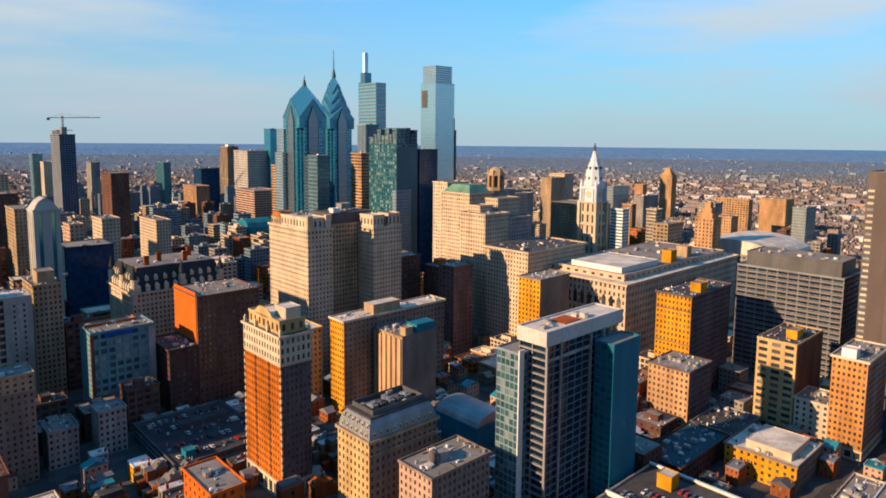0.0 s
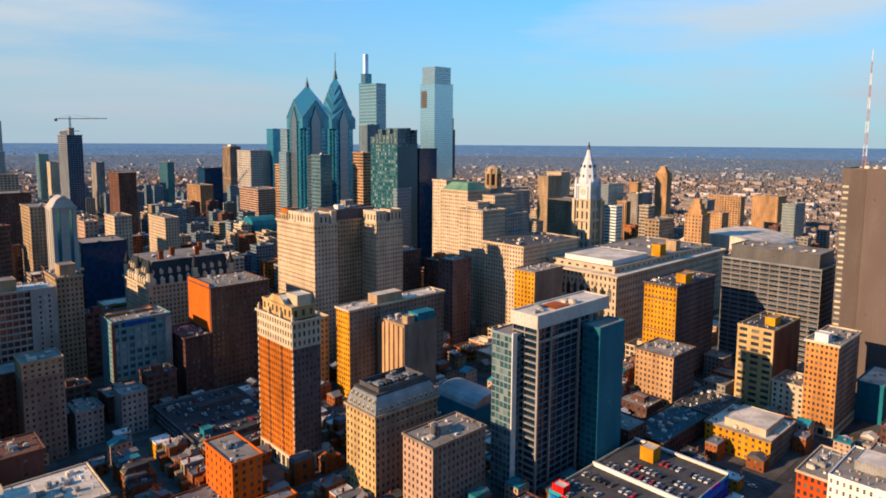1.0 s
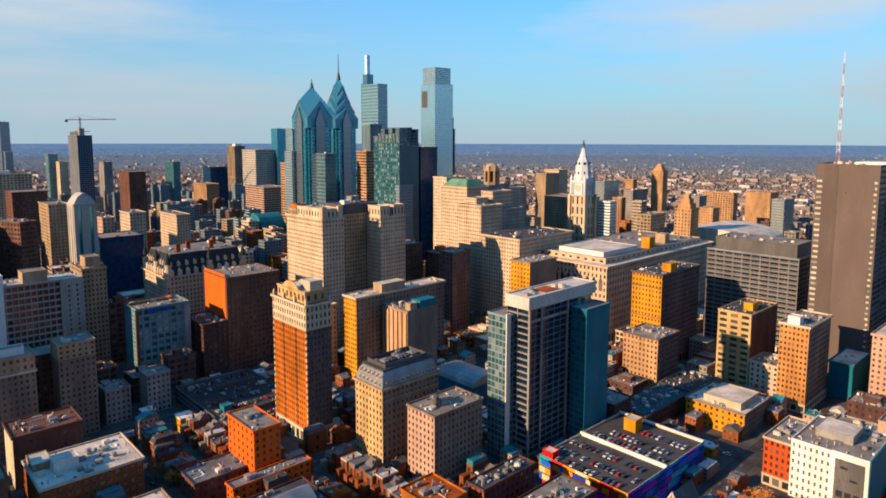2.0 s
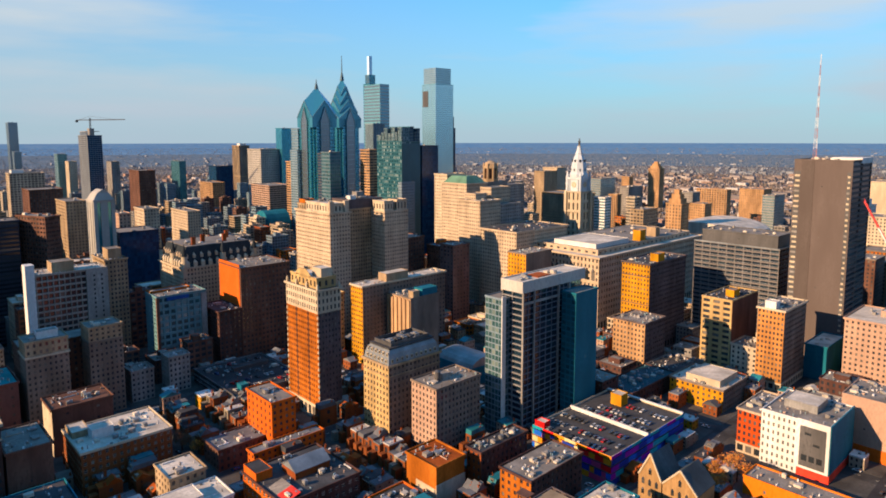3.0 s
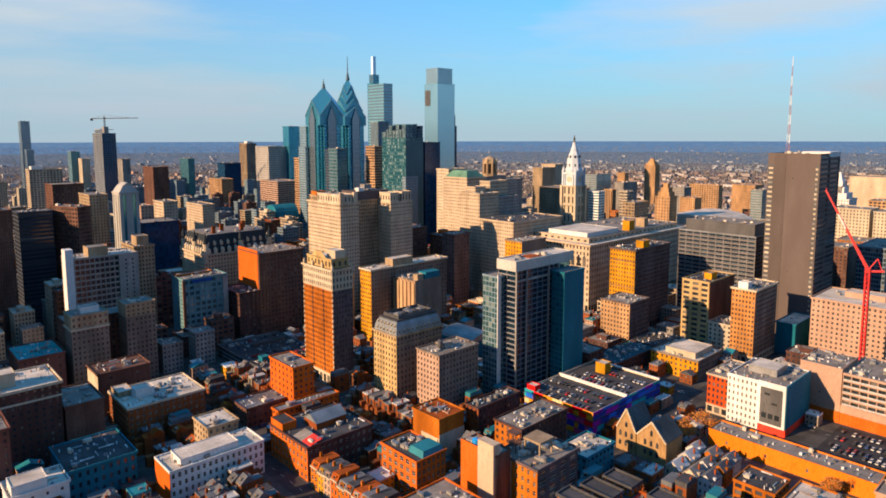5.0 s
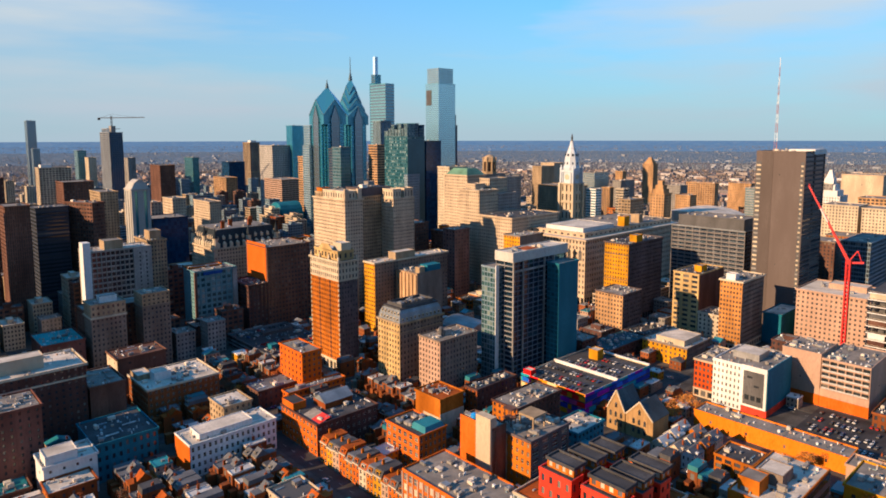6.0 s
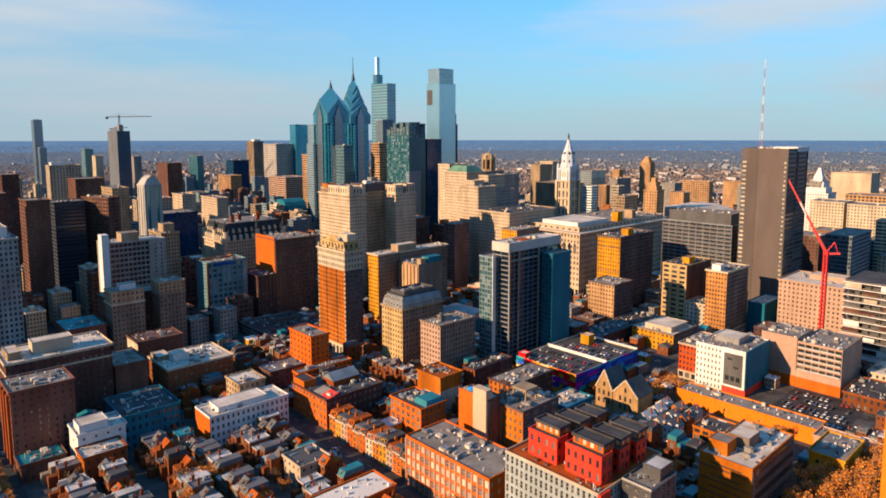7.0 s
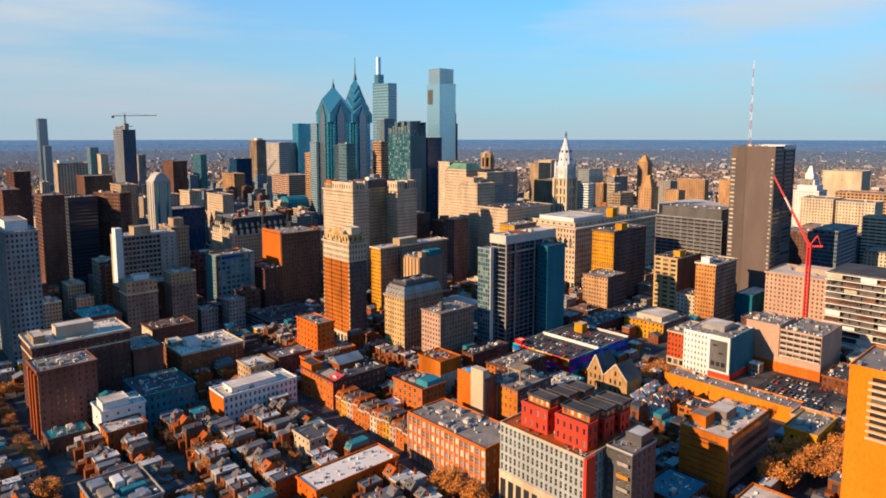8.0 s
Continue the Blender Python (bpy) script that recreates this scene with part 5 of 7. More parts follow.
# -- low blocks of the foreground, to the east --
b = B("office_building", "white building with a dark panel and red base", (-306, -411, -268, -379), 28, WHITE, (2.5, 3.9, .4, .5, .25), (60, 30, .03, .03, .1), cornice=.1, units=9, roof=ROOFGREY, single=True)
part("dark_panel", Mesh().box(-.35, 1.2, 5.4, 0, 13.2, 26.3, 0, True), SLATE, b, "dark grey panel with few windows")
part("frame_wall", Mesh().box(-.3, -.3, 4.2, .05, 14.5, 29.4, 0, True), WHITE, b)
part("red_base", Mesh().box(-.4, -.9, 0, 38.1, 14, 4.2, 0, True), RED, b, "red-orange ground storey")
for y, z, q in ((8, 22, 3), (4, 17, 3), (2.5, 8.5, 2.6), (6, 8.5, 2.6), (9.5, 8.5, 2.6)):
    part("window", Mesh().box(-.42, y, z, -.35, y + q, z + (1.2 if z > 10 else 3), 0, True), DARKGLASS, b)
part("lit_side", Mesh().box(.1, -.7, 4.2, 38.1, 0, 29.2, 0, True), TEAL, b, "teal flank")
roof_block(b, "plant_room", 14, 10, 30, 26, 28, 4, METAL, ROOFPALE)
B("office_building", "red brick building with rows of windows", (-304, -379, -270, -366), 24, surface("bright_red_brick", (.62, .15, .045)), (2.6, 3.9, .5, .55, .25), base=6, trim=CREAM, units=6)
b = B("apartment_building", "pink stucco building with an orange base", (-263, -453, -221, -427), 30, PINK, (4.6, 3.7, .88, .72, 1.3), (60, 30, .03, .03, .1), units=9, cornice=.1, glass=DARKGLASS)
part("orange_base", Mesh().box(-.5, -.2, 0, .1, 26.2, 7, 0, True), ORANGE, b, "orange painted base")
part("pink_base", Mesh().box(-.45, -.2, 7, .1, 26.2, 11.5, 0, True), PINK, b)
for r in range(5):
    part("balcony_rail", Mesh().box(-.9, .6, 12.6 + r * 3.7, -.8, 25.5, 12.9 + r * 3.7, 0, True).box(-.85, .6, 12.0 + r * 3.7, .1, 25.5, 12.2 + r * 3.7, 0, True), WHITE, b)
b = B("office_building", "blank pink stucco hall with an orange base", (-263, -426.5, -232, -404), 32, PINK, BLIND, units=6, cornice=.1)
part("orange_base", Mesh().box(-.4, -.1, 0, 0, 22.6, 7, 0, True), ORANGE, b, "orange painted base")
B("office_building", "low dark block behind the parking lot", (-262, -404, -232, -380), 18, GREY, PUNCH, units=6)
B("shop", "dark red brick shed by the parking lot", (-275, -485, -240, -458), 9, ROWBRICK, PUNCH, units=3, roof=ROOFDARK)
B("shop", "pale low shop with roof units", (-232, -485, -200, -460), 11, PALE, PUNCH, units=5, roof=ROOFPALE)
b = B("shop", "long low orange-painted building with a flat roof", (-344, -465, -329, -386), 8.5, AMBER, (20, 7, .06, .2, .2), units=4, cornice=.2, roof=ROOFGREY)
B("shop", "low beige building with a long parapet", (-352, -500, -338, -466), 9, PINK, (9, 4, .25, .3, .2), units=4, roof=ROOFGREY)
B("shop", "low yellow building with grey roof", (-385, -489, -356, -474), 15, OCHRE, (9, 6, .2, .25, .2), units=5)
b = B("apartment_tower", "orange apartment tower with white balconies", (-440, -562, -405, -515), 72, AMBER, (60, 30, .03, .03, .1), (60, 30, .03, .03, .1), units=4, cornice=.2, category="apartment tower")
for r in range(9):
    z = 44.5 + r * 2.8
    part("balcony", Mesh().box(-1.1, 1, z, 0, 40, z + .22, 0, True).box(-1.15, 1, z + .22, -1.05, 40, z + .95, 0, True).box(-.2, 2, z + .95, 0.02, 39, z + 2.6, 1, True), [PALE, DARKGLASS], b, "white balcony")
b = B("shop", "yellow-painted low building with rooftop plant", (-262, -340, -226, -305), 14, OCHRE, (3.4, 4, .4, .5, .3), (3, 4, .35, .5, .3), units=12, roof=ROOFPALE, flank=WARMGREY)
roof_block(b, "upper_floor", 4, 4, 30, 26, 14, 4, PALE, ROOFPALE)
B("shop", "low teal-roofed row behind the garage", (-300, -300, -246, -278), 11, DARKBRICK, PUNCH, units=10, roof=surface("dull_teal_roof", (.035, .10, .12)))
B("shop", "low grey row behind the garage", (-240, -300, -204, -276), 9, GREY, PUNCH, units=6, roof=ROOFDARK)
B("shop", "dark brick block by the teal wing", (-318, -290, -300, -268), 20, DARKBRICK, PUNCH, units=2)

# garage with painted walls
b = thing("parking_garage", "open parking garage with bright painted walls", "parking garage", (-386, -340, 0))
OCCUPIED.append((-386, -340, -313, -291))
for z in (3.6, 7.2, 10.8, 14.4):
    m = Mesh().box(0, 0, z - .35, 73, 49, z, 0, True)
    part("deck", m, ROOFDARK if z > 14 else GREY, b)
    m = Mesh()
    rim(m, 0, 0, 73, 49, z - .5, z + 1.1, .3)
    part("parapet", m, PALE if z > 14 else GREY, b)
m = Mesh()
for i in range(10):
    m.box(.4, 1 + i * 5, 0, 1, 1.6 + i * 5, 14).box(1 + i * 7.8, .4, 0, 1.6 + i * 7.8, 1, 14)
# solid dark box between the decks stands in for their inner shade
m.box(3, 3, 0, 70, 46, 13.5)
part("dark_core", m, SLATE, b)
rng = random.Random(21)
hues = ((.9, .10, .04), (.04, .22, .75), (.95, .42, .04), (.42, .08, .50), (.06, .45, .55), (.85, .75, .45), (.04, .08, .38), (.8, .14, .3))
MURAL = [surface("mural_paint", c, stain=.25) for c in hues]
for z0_ in (0.2, 3.4, 7.0, 10.6):                      # painted panels between the openings
    y = 0.0
    while y < 48:
        q = min(49, y + rng.uniform(2, 6))
        part("painted_panel", Mesh().box(-.14, y, z0_ + .05, 0, q, z0_ + 2.85, 0, True), rng.choice(MURAL), b)
        y = q
    x = 0.0
    while x < 72:
        q = min(73, x + rng.uniform(3, 9))
        part("painted_panel", Mesh().box(x, -.14, z0_ + .05, q, 0, z0_ + 2.85, 0, True), rng.choice(MURAL[1:2] + MURAL[3:5] + MURAL[6:7] * 3), b)
        x = q
for k in range(7):
    part("painted_parapet", Mesh().box(-.16, k * 7, 13.95, 0, k * 7 + 7, 15.55, 0, True), MURAL[(2, 0, 2, 5, 2, 0, 4)[k]], b)
for k in range(8):
    part("painted_parapet", Mesh().box(k * 9.1, -.16, 13.95, k * 9.1 + 9.1, 0, 15.55, 0, True), MURAL[(3, 1, 4, 1, 4, 1, 3, 4)[k]], b)
part("divider_wall", Mesh().box(34, 0, 14.4, 35, 49, 16.4), WHITE, b, "white divider wall")
part("edge_wall", Mesh().box(71.6, 0, 15.5, 73, 49, 16.3), WHITE, b, "white edge wall")
roof_block(b, "stair_tower", 57, 30, 64, 37, 14.4, 6.5, OCHRE, ROOFPALE, "ochre stair tower")
roof_block(b, "stair_tower", 1, 42, 6, 48, 14.4, 3.5, MURAL[0], ROOFPALE)

# church with twin stone gables
b = thing("stone_church", "stone church with twin gables and slate roofs", "church", (-384, -384, 0))
OCCUPIED.append((-384, -384, -366, -353))
for y0_, y1_, zr in ((1.6, 18.2, 20.5), (18.8, 30.4, 23)):
    m = Mesh()
    c = (y0_ + y1_) / 2
    for x in (0, 17):
        m.poly([(x, y1_, 0), (x, y0_, 0), (x, y0_, 12), (x, c, zr), (x, y1_, 12)] if x == 0 else [(x, y0_, 0), (x, y1_, 0), (x, y1_, 12), (x, c, zr), (x, y0_, 12)])
    m.poly([(0, y0_, 0), (17, y0_, 0), (17, y0_, 12), (0, y0_, 12)])
    m.poly([(17, y1_, 0), (0, y1_, 0), (0, y1_, 12), (17, y1_, 12)])
    part("wall", m, CHURCHSTONE, b)
    r = Mesh()
    gable(r, .6, y0_, 17, y1_, 12, zr, "x", 0, .3, .35)
    part("roof", r, surface("slate_roof", (0.10, 0.12, 0.13)), b)
    e = Mesh()
    for s in (y0_, y1_):
        e.bar((-.1, s, 12), (-.1, c, zr + .6), .35)
    part("coping", e, PALE, b)
    for i in (-3.4, 0, 3.4):
        for z in ((3, 8) if i else (3, 8, 13.5)):
            part("window", Mesh().box(-.12, c + i - .7, z, .05, c + i + .7, z + 2.4, 0, True).tube(-.02, c + i, z + 2.3, z + 3.2, .7, .2, 6), DARKGLASS, b)

# small cream houses between the church and the orange wall
def small_house(x, y, d, w, h, wall, roof, label):
    ob = thing("house", label, "house", (x, y, 0), "cream houses by the church")
    OCCUPIED.append((x, y, x + d, y + w))
    m, g = Mesh(), Mesh()
    four_walls(m, g, 0, 0, d, w, 0, h, (2.4, 3.1, .4, .5, .2), (3, 3.1, .3, .45, .2))
    for e in (0, d):
        t = [(e, 0, h), (e, w, h), (e, w / 2, h + .45 * w)]
        m.poly(t[::-1] if e == 0 else t)
    part("wall", m, wall, ob)
    part("glazing", g, GLASS, ob, kind="stuff")
    r = Mesh()
    gable(r, 0, 0, d, w, h, h + .45 * w, "x", 0, .25)
    part("roof", r, roof, ob)
    part("chimney", Mesh().box(d * .6, w * .2, h, d * .6 + .9, w * .2 + .7, h + .45 * w + 1.2), BRICK, ob)
    part("dormer", Mesh().box(d * .25, -.1, h - .6, d * .25 + 1.6, w * .3, h + 1.6), wall, ob)


for k, (x, y, d, w, h) in enumerate(((-396, -412, 10, 7, 7.5), (-395, -404, 9, 7.2, 6.8), (-396, -396, 10, 7.5, 7.2), (-383, -412, 9, 6.4, 8), (-383, -404.5, 8.5, 7, 7), (-383.5, -396, 9, 7.6, 7.6), (-371, -411, 9, 7, 7.4), (-371, -402, 9, 7.5, 6.6), (-371, -393, 8.5, 6.6, 7))):
    small_house(x, y, d, w, h, (WHITE, CREAM, PALE, TERRA)[k % 4], (ROOFROW, ROOFGREY, ROOFWHITE)[k % 3], ("white", "cream", "pale stone", "brown brick")[k % 4] + " gabled house with a pitched roof")

# painted blocks beside the church street
# dark brick whose sunlit front is painted terracotta, the flank left dark
B("office_building", "dark brick block with a long grey roof", (-440, -334, -402, -316), 20.5, TERRA, PUNCH, units=9, roof=ROOFGREY, flank=DARKBRICK)
b = B("apartment_building", "orange and cream stucco block with blank walls", (-492, -364, -482.6, -344), 36, BUFF, BLIND, units=3, cornice=.1, flank=BROWN)
part("orange_wall", Mesh().box(-.3, 9, 0, 0, 20, 37.5, 0, True), ORANGE, b, "blank orange wall")
part("cream_wall", Mesh().box(-1.2, 0, 0, 3, 9, 41.5, 0, True), CREAM, b, "blank cream wall")
part("blue_tank", Mesh().tube(3, 14, 36.1, 38.2, 1.7, 1.7, 14).tube(3, 14, 38.2, 38.9, 1.7, .5, 14), surface("blue_tank_paint", (.03, .35, .75), rough=.5), b, "bright blue roof tank")
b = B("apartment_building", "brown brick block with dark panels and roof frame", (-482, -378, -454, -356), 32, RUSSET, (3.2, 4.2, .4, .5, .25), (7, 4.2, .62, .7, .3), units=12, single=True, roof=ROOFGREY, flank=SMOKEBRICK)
part("cream_pier", Mesh().box(-.5, 14, 0, .1, 22, 33.5, 0, True), CREAM, b, "cream corner wall")
m = Mesh()
for x in (9, 17):
    for y in (6, 14):
        m.box(x, y, 32, x + .6, y + .6, 38)
m.box(8.6, 5.6, 38, 18, 15, 39, 0, True)
part("roof_frame", m, BUFF, b, "open roof frame")
m = Mesh()
for x in (5, 8):
    for y in (16, 20):
        m.box(x, y, 32, x + .4, y + .4, 40)
part("tank_stand", m.box(4.6, 15.6, 40, 9, 21, 40.5, 0, True).box(4.6, 15.6, 35.5, 9, 21, 35.8, 0, True), BROWN, b)

b = B("apartment_building", "pale grey apartment block with red roof houses", (-526, -450, -482, -406), 38, surface("pale_grey_panel", (.45, .49, .50), stain=.2), (2.5, 4.2, .46, .72, .3), units=3, cornice=.15, roof=ROOFRUST, single=True, base=17, trim=CREAM, glass=DARKGLASS)
part("red_end", Mesh().box(-.3, -1.2, 0, 6, .2, 38.6, 0, True), RED, b, "vermilion end wall")
for i, (x0_, y0_, x1_, y1_, hh) in enumerate(((6, 23, 13, 37, 10), (6, 3, 13, 19, 10.5), (18, 22, 25, 36, 9), (18, 3, 25, 18, 9), (30, 22, 37, 35, 8), (30, 3, 37, 18, 8))):
    q = block(b, "roof_house", (x0_, y0_, x1_, y1_), 38, 38 + hh, RED, (3.4, 4.6, .4, .52, .25), glass=GLASS, roof=ROOFDARK, label="vermilion roof house", lip=.15, edge=RED)
    block(b, "loft", (x0_ + 3.4, y0_ + 1.5, x1_ + 3, y1_ - 1), 38 + hh, 41.2 + hh, ORANGE if i % 2 else RUSSET, (3, 3.2, .5, .6, .2), glass=PEACHGLASS, roof=ROOFDARK, lip=.5, edge=ROOFDARK)
    part("terrace_rail", Mesh().box(x0_ + .1, y0_ + .2, 39 + hh, x0_ + .25, y1_ - .2, 39.1 + hh, 0, True).box(x0_ + .1, y0_ + .2, 38 + hh, x0_ + .2, y0_ + .3, 39 + hh).box(x0_ + .1, y1_ - .3, 38 + hh, x0_ + .2, y1_ - .2, 39 + hh), SLATE, b)
    for k, y in enumerate((y0_ + 2, y0_ + 7)):
        part("planter", Mesh().box(x0_ - 3.2, y, 38.2, x0_ - 2.2, y + 2, 39), BROWN, b)
b = B("apartment_building", "dark grey panel block with balconies", (-513, -463, -495, -451.4), 40, SLATE, (3.6, 3.8, .4, .45, .3), (3.4, 3.8, .34, .6, .3), units=1, roof=ROOFGREY, single=True, cornice=.1)
roof_block(b, "lift_head", 8, 1, 17, 8, 40, 4.5, SLATE, ROOFWHITE)
part("parapet", Mesh().box(-.2, -.2, 40, 18.2, .1, 40.9).box(-.2, .1, 40, .1, 11.6, 40.9), ROOFWHITE, b, "white parapet edge")
for r in range(6):
    part("balcony", Mesh().box(-1.3, 1, 9 + r * 5.2, 0, 6, 9.3 + r * 5.2, 0, True).box(-1.3, 1, 9.3 + r * 5.2, -1.2, 6, 10.4 + r * 5.2, 0, True), AMBER if r == 4 else GREY, b)
b = B("apartment_building", "orange brick apartment row with white pilasters", (-528, -399, -503, -345), 23.5, ORANGE, (3.4, 4.6, .6, .68, .25), (4, 4.6, .3, .5, .25), units=14, roof=ROOFGREY, cornice=.15, single=True, glass=PEACHGLASS)
for i in range(17):
    part("pilaster", Mesh().box(-.28, i * 3.375 - .3, 0, 0, i * 3.375 + .3, 23.2, 0, True), PINK, b)
b = B("apartment_building", "small bright red brick block with teal mansard", (-498, -321, -480, -295), 19.5, ORANGE, (4, 4.2, .6, .6, .25), (3.2, 4.2, .5, .6, .25), units=6, roof=ROOFDARK, single=True, base=0)
part("mansard", Mesh().prism([(4, .2), (17.8, .2), (17.8, 12), (4, 12)], 19.8, [(5.5, 1.6), (16.4, 1.6), (16.4, 10.5), (5.5, 10.5)], 22.5), ROOFTEAL, b)
b = B("apartment_building", "orange brick block with a pale blank flank", (-463, -298, -445, -277), 21, TERRA, (60, 30, .03, .03, .1), units=3, roof=ROOFRUST)
part("pale_flank", Mesh().box(-.2, -.2, 0, 18.2, 0, 13, 0, True).box(-.2, 0, 0, 0, 14, 11, 0, True), PALE, b)
b = B("apartment_building", "red brick block with a sloping red roof", (-525, -271, -486, -234), 17, ORANGE, (3.6, 4, .5, .5, .25), units=9, roof=ROOFDARK, single=True, flank=DARKBRICK)
r = Mesh()
r.poly([(-.4, 1, 16.5), (9, 1, 19), (9, 9, 19), (-.4, 9, 16.5)], 0)
r.poly([(-.4, 9, 16.5), (9, 9, 19), (9, 17, 19), (-.4, 17, 16.5)], 1)
r.poly([(9, 1, 16), (9, 1, 19), (9, 17, 19), (9, 17, 16)][::-1], 1)
part("sloping_roof", r, [RED, ROOFGREY], b, "bright red sloping roof")
roof_block(b, "attic", 14, 14, 32, 26, 17, 3, BRICK, ROOFDARK)
r = Mesh()
gable(r, 14, 14, 32, 26, 20.4, 24, "x", 0, .4)
for x in (14, 32):
    r.poly([(x, 14, 20.4), (x, 26, 20.4), (x, 20, 24)])
part("glass_roof", r, ZINC, b, "ridged grey glass roof")
roof_block(b, "attic", 0, 24, 8, 36, 17, 4, ORANGE, ROOFDARK)
b = B("apartment_building", "white apartment block with black windows and an orange end", (-582, -248, -536, -229), 16.5, WHITE, (4, 3.9, .4, .5, .25), (2.9, 3.9, .45, .55, .3), glass=DARKGLASS, units=7, roof=ROOFPALE, single=True, cornice=.3)
part("end_wall", Mesh().box(-.25, -.1, 0, 0, 19, 16.4, 0, True), ORANGE, b, "orange stucco end wall")
roof_block(b, "upper_floor", 6, 3, 34, 15, 16.5, 3, WHITE, ROOFPALE)
B("house", "grey-roofed block behind the white apartments", (-555, -226, -539, -208), 21, BUFF, PUNCH, units=3, roof=ROOFPALE)
b = B("apartment_building", "brick block with a white roof and roof houses", (-577, -174, -535, -140), 21, ROWBRICK, (3.2, 3.8, .45, .55, .25), units=14, roof=ROOFPALE, trim=PALE, single=True)
roof_block(b, "roof_house", 8, 12, 18, 20, 21, 5, WHITE, ROOFPALE)
roof_block(b, "roof_house", 1, 20, 9, 33, 21, 3, BUFF, ROOFPALE)
# pale walls paint in the white-lit south face; the flank stays brown
B("apartment_building", "brown brick block behind the white roofs", (-578, -122, -548, -100), 26, PALE, (12, 6, .1, .2, .2), units=4, roof=BROWN, flank=BROWN)
b = B("apartment_building", "large dark brick apartment house with a pale top", (-659, -171, -607, -140), 44, DARKBRICK, (3.2, 3.5, .36, .42, .25), units=6, cornice=.9, trim=PALE, roof=ROOFPALE, bands=((37, 1.0),))
roof_block(b, "penthouse", 14, 8, 34, 18, 44, 7, PALE, ROOFPALE, "pale penthouse")
roof_block(b, "roof_house", 2, 6, 8, 22, 44, 4, BUFF, ROOFPALE)
b = B("apartment_building", "red brick apartment house with window strips", (-663, -206, -635, -182), 40, surface("dull_red_brick", (0.26, 0.115, 0.09)), (2.6, 3.4, .34, .5, .25), (3.3, 3.4, .3, .5, .25), units=8, glass=DARKGLASS, roof=ROOFGREY)
for y in (4, 12, 20):
    part("bay_window", Mesh().box(-1.2, y - 1.6, 3, 0, y + 1.6, 38.5, 0, True), BRICK, b)
B("apartment_building", "plain brown brick block beside the large apartment house", (-606, -172, -588, -142), 30, BROWN, BLIND, units=2, roof=ROOFGREY)
B("apartment_building", "dull red brick block with a teal roof", (-610, -78, -585, -44), 31, surface("maroon_brick", (0.22, 0.10, 0.085)), (6, 5, .2, .3, .2), units=4, roof=surface("bright_teal_roof", (0.06, 0.40, 0.42), rough=.8, stain=.3))
b = B("house", "narrow tall white house with a pale roof", (-640, -229, -618, -212), 19, WHITE, (16, 8, .1, .15, .2), (5, 5, .2, .3, .2), units=2, roof=ROOFPALE)
roof_block(b, "upper_floor", 1, .4, 14, 11, 19, 4.5, WHITE, ROOFPALE)
B("shop", "low row with a bright teal roof below the brick towers", (-663, -222, -644, -208), 9, BROWN, PUNCH, units=6, roof=ROOFTEAL)
B("house", "small orange brick house by the white one", (-641, -243, -622, -229.6), 13, TERRA, (4, 5, .3, .4, .2), units=1, roof=ROOFPALE, flank=BRICK)
B("apartment_building", "teal-painted block with dark roof", (-617, -222, -588, -190), 19, TEAL, (3.4, 4.6, .4, .5, .3), units=3, roof=ROOFDARK)
b = B("office_building", "ochre brick block with slit windows and roof terraces", (-455, -475, -410, -453), 31, RUSSET, (22, 5.5, .62, .12, .3), (60, 30, .03, .03, .1), units=10, roof=ROOFPALE, cornice=.1)
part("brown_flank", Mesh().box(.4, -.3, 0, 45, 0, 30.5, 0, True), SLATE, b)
for r in range(5):
    part("ledge", Mesh().box(-.35, 0, 4.5 + r * 5.5, 0, 22, 4.9 + r * 5.5, 0, True), BROWN, b)
    part("ribbon_window", Mesh().box(3, -.42, 6 + r * 5.5, 44, -.3, 8.6 + r * 5.5, 0, True), DARKGLASS, b)
roof_block(b, "roof_house", 4, 12, 13, 20, 31, 5.5, RUSSET, ROOFGREY)
roof_block(b, "roof_house", 16, 8, 27, 17, 31, 5, WARMGREY, ROOFPALE)
b = B("apartment_building", "orange brick corner house with roof tanks", (-494, -204, -480, -176), 31, ORANGE, (4.5, 4, .3, .5, .25), PUNCH, units=4, roof=ROOFGREY)
b = B("parking_garage", "low dark garage with cars on its roof", (-480, -130, -430, -66), 9, SLATE, (7, 3, .9, .45, .5), units=5, roof=ASPHALT)
for z in (2.6, 5.6, 8.6):
    m = Mesh()
    rim(m, 0, 0, 50, 64, z, z + .8, .3, out=.2)
    part("deck_edge", m, ZINC, b)
roof_block(b, "stair_tower", 6, 4, 11, 10, 9, 4, TEAL, ROOFTEAL)
roof_block(b, "ramp_house", 18, 40, 44, 46, 9, 2.4, SLATE, ROOFDARK)
b = B("shop", "long white-roofed shed among the row houses", (-590, -358, -545, -342), 11, ORANGE, (6, 6, .2, .3, .2), units=0, roof=surface("white_shed_roof", (1.0, .94, .86), rough=.8, stain=.06))
B("house", "yellow-gabled house with grey roofs", (-568, -316, -552, -300), 11, CREAM, (4, 4, .3, .4, .2), units=1, roof=ROOFROW)
B("house", "dark brick house by the garage", (-438, -302, -404, -292.5), 21, BRICK, PUNCH, units=9, roof=ROOFDARK, flank=DARKBRICK)
B("office_building", "low teal-walled building with a beige roof", (-434, -369, -411, -353), 17, TEAL, PUNCH, units=5, roof=ROOFPALE)
B("house", "orange-lit low brick house", (-510, -215, -470, -208), 13, ORANGE, PUNCH, units=2, roof=ROOFROW)
B("house", "low long brick block with grey roof", (-520, -196, -486, -178), 11, BROWN, PUNCH, units=3, roof=ROOFROW)

